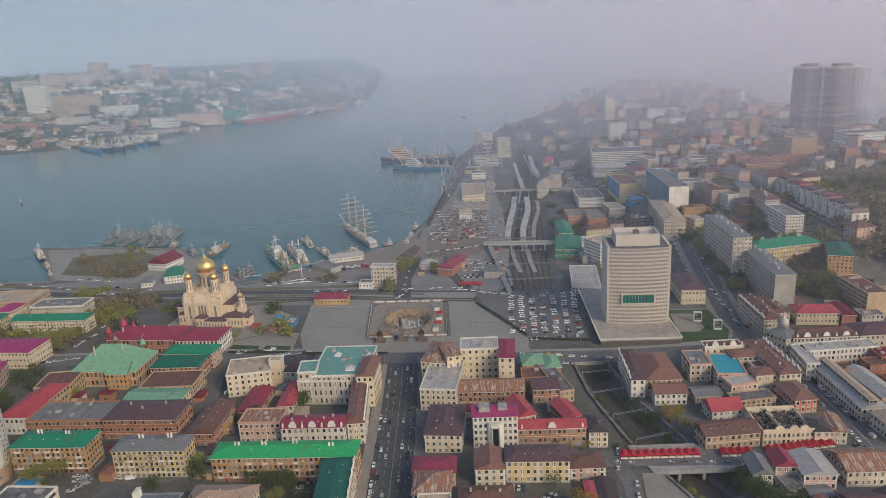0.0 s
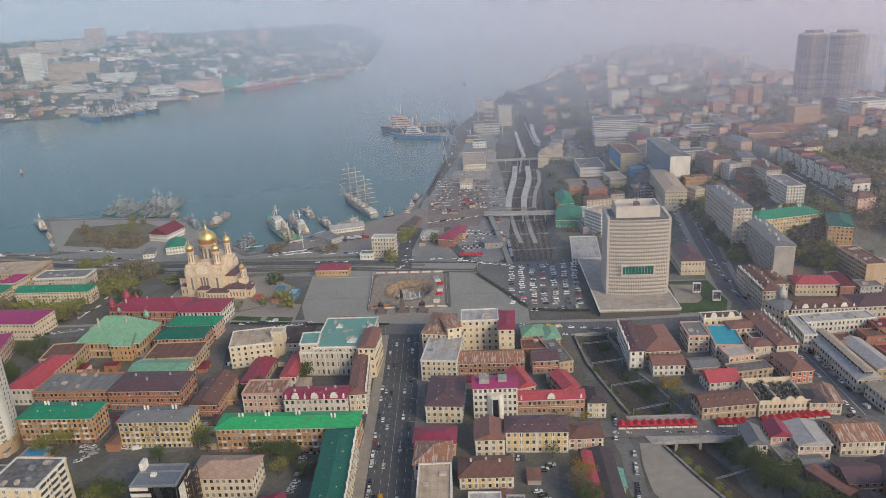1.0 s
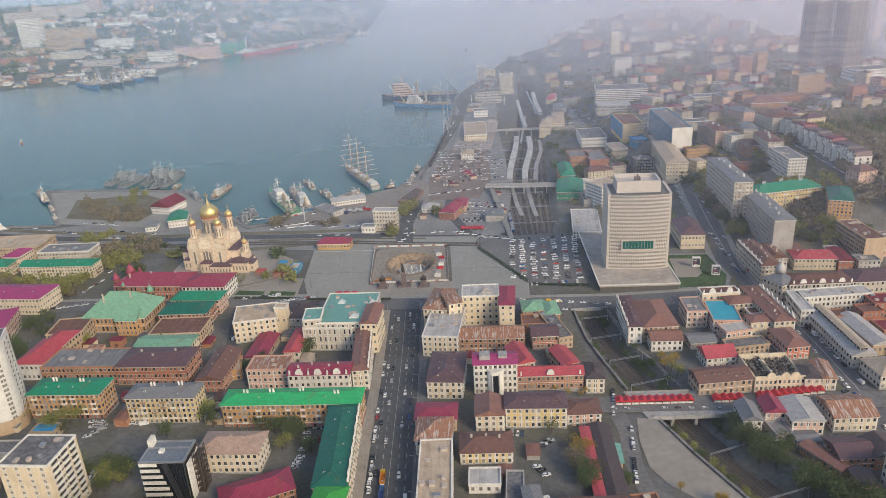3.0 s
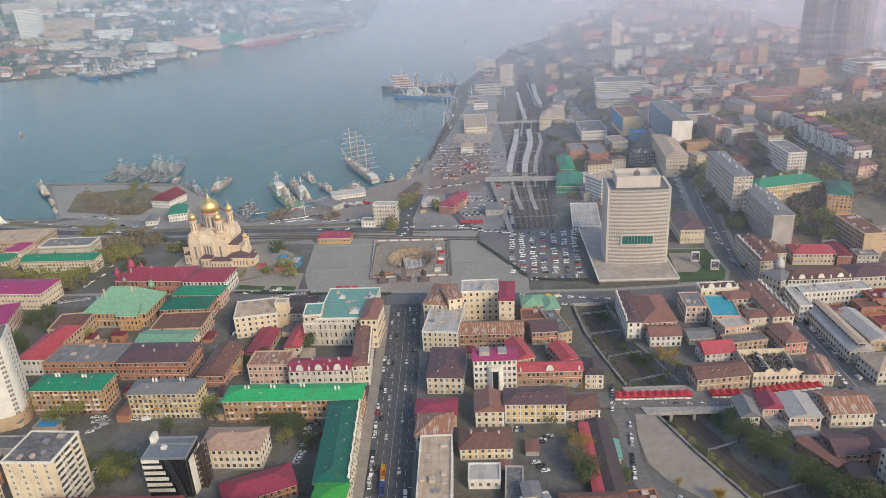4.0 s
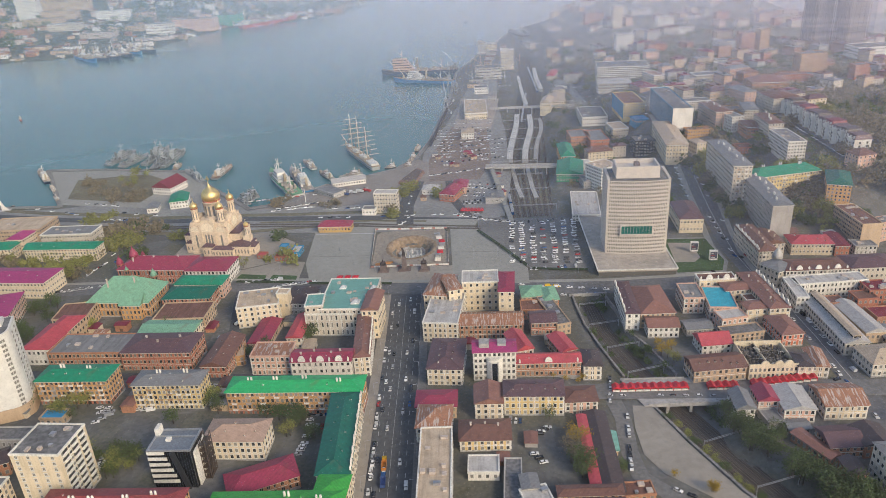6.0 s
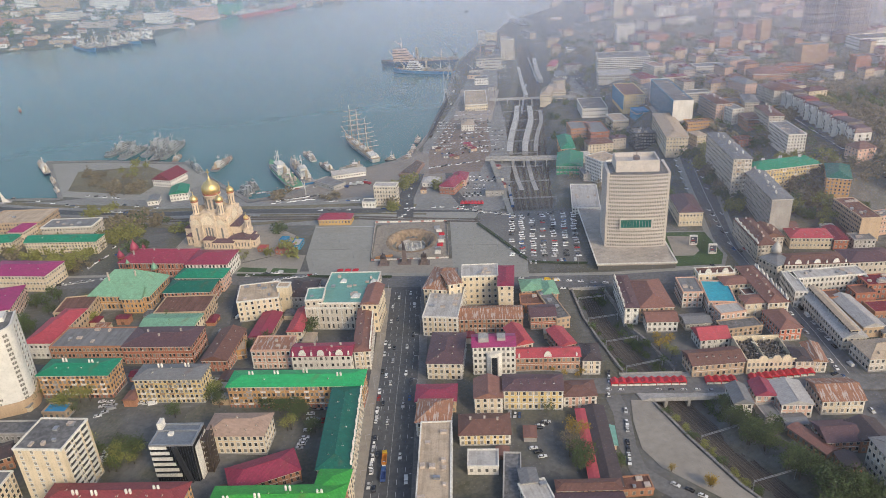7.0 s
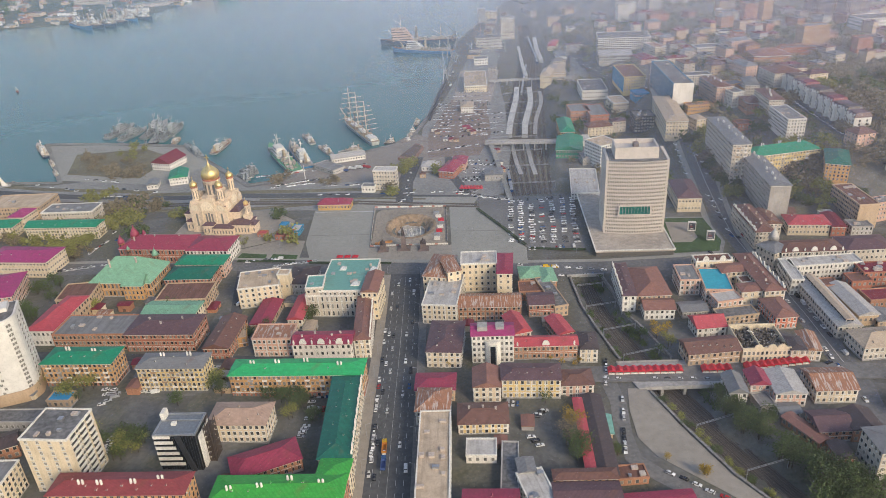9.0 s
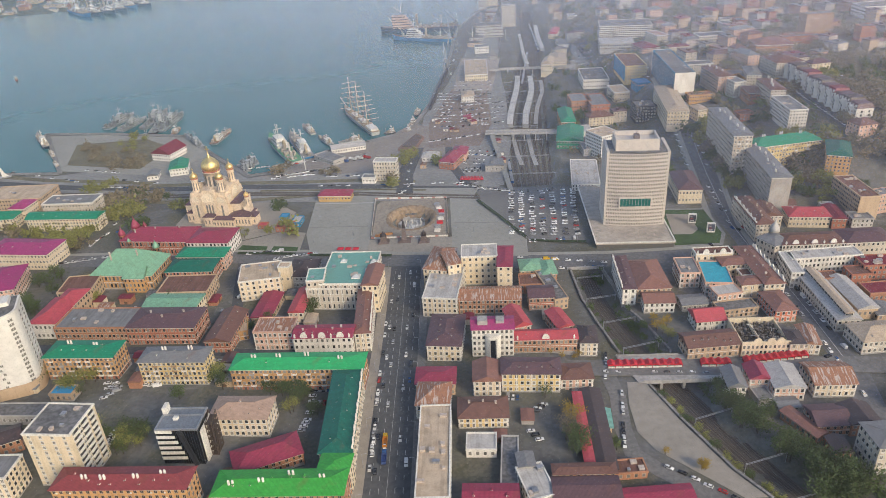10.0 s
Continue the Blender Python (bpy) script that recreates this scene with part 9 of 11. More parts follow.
ship('patrol_ship', -349, 902, 85, 74, 13, 'grey', 'grey', 'grey', label='grey naval ship with stacked deck gear and masts', aft=0.0, tiers=4, masts=3, group='grey naval ships')
ship('patrol_ship', -362, 896, 95, 82, 12, 'black', 'grey', 'grey', label='dark grey naval ship with stacked deck gear and masts', aft=0.05, tiers=4, masts=4, group='grey naval ships')
ship('patrol_ship', -332, 866, 92, 28, 8, 'grey', 'rust', 'white', label='small grey naval boat', tiers=2, masts=1)
ship('patrol_ship', -297, 820, 125, 60, 9, 'grey', 'grey', 'grey', label='small grey naval ship along the quay', tiers=3, masts=2)
ship('survey_ship', -266, 831, 81, 52, 11, 'grey', 'rust', 'white', label='grey survey ship with pale deckhouse', tiers=3, masts=3)
ship('patrol_boat', -215, 722, 130, 26, 8, 'grey', 'grey', 'grey', label='small grey patrol boat moored in row', tiers=3, masts=2, group='patrol boats')
ship('patrol_boat', -214, 734, 126, 30, 8, 'grey', 'grey', 'grey', label='small grey patrol boat moored in row', tiers=3, masts=2, group='patrol boats')
ship('patrol_boat', -210, 744, 121, 29, 8, 'grey', 'grey', 'grey', label='small grey patrol boat moored in row', tiers=3, masts=2, group='patrol boats')
ship('ferry', -494, 854, 125, 66, 9, 'navy', 'grey', 'white', label='white and navy harbour ferry beside pier', tiers=3, masts=1)
ship('launch', -457, 802, 124, 33, 5, 'white', 'grey', 'white', label='small white launch beside pier', tiers=1, masts=1)
ship('launch', -436, 767, 125, 26, 5, 'white', 'grey', 'white', label='small white launch beside pier', tiers=1, masts=1)
ship('icebreaker', -38, 1419, 178, 152, 26, 'navy', 'rust', 'salmon', label='navy hulled icebreaker with orange superstructure', aft=0.2, tiers=5, masts=5, cranes=2, th=4.4, taper=.02)
ship('supply_ship', -30, 1326, 157, 122, 20, 'blue', 'rust', 'white', label='blue hulled supply ship with pale deckhouse', aft=0.12, tiers=4, masts=5, cranes=1, th=3.4, taper=.04)
ship('supply_ship', 204, 1889, 105, 120, 26, 'black', 'grey', 'grey', label='dark ship at the outer pier', tiers=3, masts=4)
# ships across the bay
for x, y, turn, ln, hull, aft, tiers in ((-897, 1879, -49, 156, 'blue', -.18, 6), (-866, 1884, -48, 136, 'navy', -.1, 7), (-840, 1898, -50, 138, 'navy', .12, 7),
                                         (-822, 1930, -49, 124, 'navy', -.05, 6), (-814, 1970, -47, 116, 'blue', .1, 7), (-784, 1986, -46, 130, 'navy', .05, 8)):
    ship('cargo_ship', x, y, turn, ln, 23, hull, 'rust', 'white', label='dark hulled ship with pale deckhouse moored in row across bay', aft=aft, tiers=tiers, masts=4, cranes=1, group='ships moored across the bay')
ship('cargo_ship', -803, 2240, 59, 91, 16, 'white', 'rust', 'white', label='white ship across bay', tiers=3, masts=3)
ship('bulk_carrier', -556, 2492, 52, 246, 30, 'red', 'rust', 'white', label='long red bulk carrier with deck cranes', aft=-0.42, tiers=4, masts=1, cranes=4, free=12)
ship('fishing_ship', -441, 2739, 66, 156, 16, 'navy', 'grey', 'white', label='white decked fishing ship across bay', tiers=4, masts=3)
ship('fishing_ship', -387, 2810, 60, 143, 16, 'navy', 'grey', 'white', label='white decked fishing ship across bay', tiers=4, masts=3)
ship('fishing_ship', -507, 2688, 53, 112, 16, 'navy', 'grey', 'white', label='white decked fishing ship across bay', tiers=4, masts=3)
ship('fishing_ship', -297, 3011, 73, 121, 16, 'white', 'grey', 'white', label='pale ship at the far headland', tiers=4, masts=3)
ship('tug_boat', -1105, 1939, 34, 47, 9, 'navy', 'grey', 'white', label='small dark boat across bay', tiers=2, masts=2)
ship('tug_boat', -1026, 2004, 25, 28, 9, 'navy', 'grey', 'white', label='small dark boat across bay', tiers=2, masts=2)
ship('launch', 87, 2214, -151, 16, 8, 'black', 'grey', 'grey', label='lone dark boat out on the bay', tiers=1, masts=1)
ship('channel_buoy', -708, 1202, 124, 17, 4, 'red', 'rust', 'white', label='small red channel marker on the water', tiers=1, masts=1)
harbour_crane(-847, 2379, 120, 42.0)
harbour_crane(-778, 2288, 95, 42.0)
harbour_crane(-1013, 2556, 60, 42.0)
harbour_crane(-685, 2664, 70, 42.0)
harbour_crane(-671, 2717, 110, 42.0)
harbour_crane(-645, 2831, 80, 42.0)
harbour_crane(-596, 2825, 80, 42.0)
harbour_crane(-522, 3479, 100, 55.0)
harbour_crane(-464, 3437, 60, 55.0)
harbour_crane(-426, 3342, 120, 55.0)
harbour_crane(-355, 3197, 80, 55.0)
harbour_crane(32, 1404, 150, 30.0)
harbour_crane(26, 1214, 150, 30.0)
# cars in car parks and streets
parked(59, 619, 50, 530, 19, 178, 0.85)
parked(68, 619, 59, 529, 19, 2, 0.85)
parked(78, 619, 68, 528, 19, 178, 0.85)
parked(87, 619, 76, 527, 19, 2, 0.85)
parked(96, 619, 85, 525, 19, 178, 0.95)
parked(106, 619, 94, 524, 19, 2, 0.95)
parked(115, 619, 103, 523, 19, 178, 0.95)
parked(60, 518, 104, 519, 13, 88, 0.7)
parked(56, 616, 108, 619, 12, 85, 0.8)
parked(-9, 935, 12, 930, 7, 80, 0.9)
parked(23, 927, 50, 939, 7, 80, 0.75)
parked(-9, 906, 12, 902, 7, 80, 0.9)
parked(22, 899, 49, 910, 7, 80, 0.75)
parked(-9, 879, 11, 875, 7, 80, 0.9)
parked(21, 873, 47, 883, 7, 80, 0.75)
parked(-9, 854, 10, 850, 7, 80, 0.9)
parked(20, 848, 45, 857, 7, 80, 0.75)
parked(-17, 769, 40, 784, 14, 40, 0.7)
parked(13, 725, 54, 714, 12, 60, 0.8)
parked(180, 1083, 233, 1089, 10, 80, 0.8)
parked(195, 1120, 229, 1032, 12, 80, 0.8)
parked(211, 1160, 241, 1174, 8, 80, 0.8)
parked(-329, 672, -270, 655, 16, -4, 0.6)
parked(-380, 691, -343, 685, 8, 0, 0.6)
parked(-391, 740, -348, 726, 8, -4, 0.6)
parked(-177, 684, -109, 693, 14, 15, 0.5)
parked(-127, 659, -50, 651, 9, -5, 0.5)
parked(-306, 551, -300, 577, 9, 80, 0.8)
parked(-167, 521, -136, 525, 10, -6, 0.8)
parked(-305, 511, -201, 513, 11, -6, 0.6)
parked(-308, 608, -291, 576, 6, 80, 0.8)
parked(-115, 508, -70, 508, 6, -6, 0.6)
parked(23, 499, 119, 476, 11, -6, 0.75)
parked(67, 472, 109, 471, 7, -4, 0.8)
parked(-161, 421, -164, 504, 8, 80, 0.5)
parked(-157, 457, -147, 452, 5, 70, 0.9)
parked(-158, 431, -145, 433, 5, 10, 0.8)
parked(-12, 966, 17, 959, 9, 80, 0.8)
parked(22, 958, 63, 960, 10, 80, 0.6)
parked(-12, 950, 16, 944, 9, 80, 0.8)
parked(22, 943, 62, 945, 10, 80, 0.6)
parked(-12, 921, 16, 915, 9, 80, 0.8)
parked(21, 914, 60, 916, 10, 80, 0.6)
parked(-12, 893, 15, 887, 9, 80, 0.8)
parked(20, 886, 58, 889, 10, 80, 0.6)
parked(-12, 867, 14, 861, 9, 80, 0.8)
parked(19, 860, 56, 863, 10, 80, 0.6)
parked(-12, 842, 13, 837, 9, 80, 0.8)
parked(18, 836, 54, 838, 10, 80, 0.6)
parked(-12, 823, 13, 818, 9, 80, 0.8)
parked(17, 817, 53, 819, 10, 80, 0.6)
parked(14, 737, 56, 726, 12, 85, 0.7)
parked(14, 712, 54, 701, 12, 85, 0.7)
parked(13, 701, 53, 691, 12, 85, 0.7)
parked(206, 1157, 262, 1123, 12, 70, 0.7)
parked(201, 1131, 257, 1099, 12, 70, 0.7)
parked(189, 1061, 241, 1032, 12, 70, 0.7)
parked(184, 1032, 235, 1005, 12, 70, 0.7)
parked(7, 1052, 39, 1341, 14, 75, 0.8)
parked(74, 1053, 111, 1318, 12, 80, 0.7)
parked(94, 1448, 189, 1951, 12, 60, 0.8)
parked(68, 1392, 140, 1578, 14, 60, 0.8)
parked(-50, 651, 32, 645, 12, 0, 0.6)
parked(-112, 719, -85, 742, 6, 20, 0.8)
parked(214, 1199, 289, 1153, 16, 70, 0.62)
parked(210, 1174, 284, 1130, 16, 70, 0.62)
parked(206, 1150, 278, 1107, 16, 70, 0.62)
parked(202, 1127, 273, 1086, 16, 70, 0.62)
parked(198, 1105, 268, 1065, 16, 70, 0.62)
parked(194, 1083, 263, 1045, 16, 70, 0.62)
parked(254, 1013, 290, 992, 8, 60, 0.6)
parked(250, 989, 284, 969, 8, 60, 0.6)
parked(245, 965, 277, 946, 8, 60, 0.6)
parked(241, 943, 272, 925, 8, 60, 0.6)
parked(237, 921, 266, 904, 8, 60, 0.6)
parked(265, 781, 259, 686, 6, 95, 0.6)
parked(272, 770, 265, 677, 6, 95, 0.6)
parked(278, 761, 270, 670, 6, 95, 0.6)
parked(284, 750, 275, 661, 6, 95, 0.6)
parked(269, 776, 262, 681, 6, 95, 0.6)
parked(275, 765, 267, 673, 6, 95, 0.6)
parked(70, 1472, 143, 1449, 12, 80, 0.7)
parked(67, 1425, 139, 1403, 12, 80, 0.7)
parked(65, 1380, 134, 1359, 12, 80, 0.7)
parked(63, 1337, 130, 1318, 12, 80, 0.7)
parked(61, 1297, 126, 1279, 12, 80, 0.7)
parked(59, 1259, 122, 1242, 12, 80, 0.7)
parked(15, 1020, 71, 1013, 13, 80, 0.8)
parked(15, 998, 70, 992, 13, 80, 0.8)
parked(14, 974, 68, 969, 13, 80, 0.8)
parked(13, 952, 66, 946, 13, 80, 0.8)
parked(13, 930, 65, 924, 13, 80, 0.8)
parked(23, 901, 78, 906, 13, 70, 0.7)
parked(22, 882, 76, 886, 13, 70, 0.7)
parked(22, 862, 74, 867, 13, 70, 0.7)
parked(21, 840, 72, 844, 13, 70, 0.7)
parked(20, 822, 71, 826, 13, 70, 0.7)
parked(308, 847, 360, 813, 12, 20, 0.6)
parked(321, 798, 340, 764, 10, 20, 0.6)
parked(436, 821, 444, 761, 12, -25, 0.8)
parked(343, 612, 334, 533, 9, -40, 0.7)
parked(386, 649, 383, 586, 9, -40, 0.8)
parked(243, 732, 226, 609, 9, 110, 0.8)
parked(234, 608, 229, 500, 9, 110, 0.6)
parked(280, 614, 279, 594, 3, 100, 0.9)
pad('car_park', [(4.6, 639.2), (54.2, 637.2), (72.5, 752.4), (83.8, 949.4), (87.4, 1129.1), (110.4, 1377.6), (73.5, 1390.1), (31.6, 1144.5), (6.2, 1000.0), (-24.5, 861.9), (-28.7, 771.4), (-17.2, 749.1)], APRON, 0.07, 'pale worn asphalt of the harbour car park')
pad('forecourt', [(184.7, 1057.0), (219.0, 1215.1), (261.8, 1240.1), (309.4, 1199.1), (293.3, 1004.2), (259.8, 881.6), (231.7, 927.6), (225.2, 1020.2)], APRON, 0.07, 'pale worn asphalt of the station forecourt')
# traffic on the avenue
for i in range(8):
    y = 215 + 33.8 * (i + SEED.uniform(.1, .9))
    car_at(-42.5 + SEED.uniform(-.4, .4), y, 90, None, SEED.random() < .07, y < 270)
for i in range(9):
    y = 215 + 30.0 * (i + SEED.uniform(.1, .9))
    car_at(-38.8 + SEED.uniform(-.4, .4), y, 90, None, SEED.random() < .07, y < 270)
for i in range(6):
    y = 215 + 45.0 * (i + SEED.uniform(.1, .9))
    car_at(-30.5 + SEED.uniform(-.4, .4), y, -90, None, SEED.random() < .07, y < 270)
for i in range(6):
    y = 215 + 45.0 * (i + SEED.uniform(.1, .9))
    car_at(-27 + SEED.uniform(-.4, .4), y, -90, None, SEED.random() < .07, y < 270)
parked(-45, 268, -45, 337, 14, 88, 0.8, wheels=True)
parked(-45, 342, -45, 434, 13, 88, 0.6)
parked(-25, 267, -24, 391, 8, 92, 0.12)
parked(86, 340, 92, 366, 5, 75, 0.8, wheels=True)
parked(84, 284, 93, 330, 9, 82, 0.7, wheels=True)
parked(100, 272, 130, 247, 6, -38, 0.8, wheels=True)
parked(84, 347, 148, 341, 9, 0, 0.7)
parked(222, 312, 226.5, 440, 16, 92, 0.75)
parked(233, 345, 235.5, 440, 10, 92, 0.6)
parked(218, 352, 225, 338, 3, 20, 0.8)
parked(198, 509, 208, 454, 6, 100, 0.6)
parked(222, 470, 235, 607, 12, 100, 0.6)
parked(235, 513, 257, 758, 18, 100, 0.55)
parked(242, 552, 256, 738, 12, 100, 0.5)
parked(-212, 326, -195, 349, 7, 20, 0.7, wheels=True)
parked(-210, 353, -184, 348, 5, 5, 0.8, wheels=True)
parked(-186, 295, -185, 304, 2, 60, 1, wheels=True)
parked(-82, 316, -82, 340, 5, 5, 0.9, wheels=True)
parked(-91, 336, -72, 339, 6, 88, 0.7, wheels=True)
parked(-85, 325, -70, 327, 5, 88, 0.9, wheels=True)
parked(-84, 303, -82, 314, 4, 0, 0.9, wheels=True)
parked(37, 298, 44, 285, 4, 10, 0.9, wheels=True)
parked(41, 311, 48, 317, 4, 0, 0.9, wheels=True)
parked(27, 324, 35, 323, 3, 80, 0.9, wheels=True)
parked(5, 285, 10, 285, 1, 0, 1, wheels=True)
parked(-369, 689, -322, 682, 12, -4, 0.8)
parked(-476, 747, -382, 705, 14, -6, 0.7)
parked(-255, 685, -210, 691, 12, 5, 0.8)
parked(-322, 523, -274, 531, 12, -6, 0.7)
parked(-366, 583, -382, 629, 5, 80, 0.8)
parked(-208, 716, -138, 727, 16, 12, 0.7)
parked(-131, 682, -51, 678, 14, 0, 0.6)
parked(-382, 718, -262, 680, 16, 0, 0.35)
parked(-141, 511, -106, 517, 9, -6, 0.8)
parked(-206, 347, -198, 348, 4, 15, 0.9, wheels=True)
parked(-193, 350, -174, 347, 5, 10, 0.8)
parked(-184, 295, -186, 308, 4, 70, 0.9, wheels=True)
parked(-209, 359, -204, 364, 3, 20, 0.9)
parked(-163, 360, -150, 362, 5, 0, 0.7)
parked(-180, 379, -142, 371, 9, 0, 0.5)
parked(-263, 375, -272, 400, 3, 80, 0.6)
parked(-221, 421, -230, 451, 4, 80, 0.6)
# trees
for x, y, r, n, kind in ((258, 721, 8, 9, 'green'), (257, 690, 7, 9, 'spring'), (256, 652, 7, 10, 'green'), (256, 620, 7, 9, 'green'), (255, 592, 7, 8, 'spring'), (311, 618, 9, 10, 'bare'),
                          (317, 602, 10, 10, 'green'), (320, 581, 10, 9, 'bare'), (304, 566, 7, 6, 'green'), (322, 710, 9, 8, 'green'), (334, 733, 9, 8, 'spring'), (301, 582, 7, 6, 'spring')):
    grove(x, y, r, n, kind, 1.1)
for x, y, r, n, kind in ((-223, 344, 5, 3, 'green'), (-194, 310, 4, 3, 'spring'), (-173, 295, 7, 5, 'green'), (-168, 299, 5, 3, 'spring'), (-137, 344, 4, 3, 'green'), (-90, 331, 5, 4, 'green'), (-92, 320, 4, 2, 'spring'), (-158, 334, 3, 2, 'green'), (-252, 354, 5, 3, 'green'), (336, 552, 9, 8, 'bare'), (350, 557, 8, 7, 'green')):
    grove(x, y, r, n, kind, .85)
grove(-319, 551, 20, 9, 'spring', 1.4)
grove(-345, 586, 32, 14, 'spring', 1.4)
grove(-321, 601, 14, 6, 'bare', 1.4)
grove(-309, 611, 11, 7, 'spring', 1.3)
grove(-319, 561, 15, 8, 'bare', 1.3)
grove(-367, 578, 27, 10, 'spring', 1.2)
grove(-387, 597, 22, 8, 'bare', 1.0)
grove(-302, 649, 23, 12, 'bare', 0.8)
grove(-287, 653, 17, 6, 'green', 0.7)
grove(-304, 497, 7, 3, 'green', 1.0)
grove(-314, 489, 9, 4, 'green', 1.0)
grove(-298, 475, 7, 2, 'green', 1.0)
grove(-279, 482, 11, 4, 'spring', 1.0)
grove(-271, 485, 5, 2, 'yellow', 1.0)
grove(-224, 354, 9, 6, 'spring', 1.0)
grove(-253, 360, 5, 4, 'spring', 1.0)
grove(-141, 351, 6, 5, 'spring', 1.0)
grove(-176, 303, 11, 8, 'green', 1.0)
grove(-178, 297, 6, 3, 'spring', 1.0)
grove(-96, 346, 8, 6, 'green', 1.0)
grove(-104, 352, 7, 3, 'spring', 1.0)
grove(-94, 425, 6, 3, 'green', 1.0)
grove(-199, 446, 8, 3, 'green', 1.0)
grove(-192, 438, 4, 2, 'green', 1.0)
grove(15, 367, 10, 5, 'yellow', 0.55)
grove(-9, 366, 7, 4, 'yellow', 0.5)
grove(42, 373, 3, 3, 'spring', 0.8)
grove(66, 360, 10, 4, 'yellow', 0.5)
grove(39, 335, 4, 2, 'green', 1.0)
grove(55, 334, 4, 3, 'green', 1.0)
grove(57, 297, 9, 9, 'bare', 1.1)
grove(57, 284, 7, 6, 'green', 1.0)
grove(62, 305, 4, 4, 'yellow', 0.9)
grove(132, 390, 7, 4, 'yellow', 0.8)
grove(135, 380, 5, 3, 'spring', 0.8)
grove(176, 262, 9, 16, 'green', 1.25, -3)
grove(166, 277, 7, 12, 'green', 1.2, -3)
grove(186, 252, 8, 12, 'green', 1.2, -2)
grove(154, 298, 6, 10, 'green', 1.15, -3)
grove(149, 312, 4, 8, 'green', 1.1, -3)
grove(172, 248, 8, 10, 'green', 1.2, -4)
grove(148, 326, 3, 6, 'green', 0.9, -2)
grove(163, 302, 5, 5, 'green', 0.8)
grove(119, 268, 4, 2, 'yellow', 0.6)
grove(80, 285, 2, 3, 'green', 0.6)
grove(-230, 350, 4, 4, 'spring', 0.8)
grove(-252, 352, 4, 5, 'green', 0.8)
grove(-109, 339, 5, 4, 'green', 0.8)
grove(-98, 336, 5, 5, 'green', 0.8)
grove(-87, 331, 4, 5, 'green', 0.8)
grove(-79, 318, 3, 4, 'green', 0.8)
grove(-312, 459, 5, 5, 'green', 0.9)
grove(-300, 447, 4, 4, 'green', 0.9)
grove(-262, 460, 5, 4, 'spring', 0.8)
grove(-127, 418, 4, 4, 'green', 0.8)
grove(-135, 409, 3, 3, 'green', 0.8)
grove(48, 327, 4, 4, 'green', 0.8)
grove(-220, 271, 4, 3, 'green', 0.8)
grove(-50, 667, 8, 6, 'bare', 1.0)
grove(-55, 652, 7, 4, 'spring', 1.0)
grove(-393, 787, 35, 12, 'bare', 1.0)
grove(-374, 815, 25, 6, 'spring', 1.1)
grove(-346, 750, 20, 8, 'bare', 1.0)
grove(-175, 704, 12, 4, 'bare', 0.8)
grove(-121, 695, 12, 5, 'bare', 0.8)
grove(-151, 609, 6, 3, 'green', 0.8)
grove(-249, 624, 10, 5, 'spring', 0.8)
grove(278, 714, 14, 8, 'spring', 1.1)
grove(280, 754, 12, 6, 'bare', 1.1)
grove(287, 693, 11, 8, 'bare', 1.1)
grove(267, 654, 7, 5, 'green', 1.0)
grove(320, 606, 14, 14, 'bare', 1.0)
grove(343, 632, 15, 12, 'spring', 1.0)
grove(313, 553, 9, 6, 'spring', 0.9)
grove(276, 799, 7, 4, 'green', 1.0)
grove(-302, 617, 17, 12, 'spring', 1.1)
grove(-330, 602, 22, 10, 'spring', 1.0)
grove(-325, 641, 17, 8, 'bare', 1.0)
grove(-291, 643, 17, 10, 'bare', 0.9)
grove(-276, 589, 8, 5, 'green', 0.9)
grove(-175, 558, 10, 4, 'spring', 0.6)
grove(-345, 680, 16, 8, 'spring', 0.9)
grove(-353, 587, 14, 5, 'spring', 0.8)
grove(-142, 561, 15, 5, 'spring', 0.5)
for i in range(12):
    t = i / 11
    y = 326 - 78 * t
    x = float(np.interp(-y, (-333, -303, -267, -248), (110, 119.5, 133, 144))) + 3.2
    grove(x, y, 2.2, 5, ('green', 'spring', 'spring')[i % 3], .42, -2.5)
grove(103, 279, 1, 1, 'yellow', 0.5)
grove(118, 268, 1, 2, 'yellow', 0.6)
grove(160, 917, 8, 4, 'green', 1.0)
grove(265, 669, 14, 26, 'bare', 1.1)
grove(263, 631, 11, 22, 'bare', 1.0)
grove(274, 727, 8, 12, 'spring', 1.0)
grove(288, 805, 10, 12, 'green', 1.0)
grove(260, 611, 7, 10, 'green', 1.0)
grove(322, 622, 13, 26, 'bare', 1.0)
grove(322, 595, 12, 24, 'bare', 1.0)
grove(323, 575, 8, 12, 'spring', 1.0)
grove(328, 659, 9, 10, 'spring', 1.0)
grove(300, 585, 7, 10, 'green', 1.0)
grove(376, 651, 10, 14, 'bare', 1.0)
grove(403, 632, 13, 26, 'bare', 1.0)
grove(425, 692, 21, 40, 'bare', 1.0)
grove(420, 739, 20, 30, 'bare', 1.0)
grove(421, 790, 13, 18, 'spring', 1.0)
grove(302, 860, 12, 10, 'green', 1.0)
grove(385, 895, 20, 16, 'bare', 1.0)
grove(215, 842, 9, 8, 'green', 1.0)
grove(218, 890, 7, 6, 'green', 1.0)
grove(158, 829, 8, 6, 'green', 1.0)
grove(349, 876, 10, 8, 'spring', 1.0)
grove(146, 799, 6, 6, 'green', 1.0)
grove(350, 960, 11, 8, 'bare', 1.0)
grove(368, 758, 11, 12, 'bare', 1.0)
grove(238, 1166, 17, 6, 'spring', 1.0)
grove(138, 853, 5, 3, 'green', 1.0)
grove(150, 949, 6, 3, 'green', 1.0)

# ---------------------------------------------------------------- the town further off
FILL = random.Random(11)


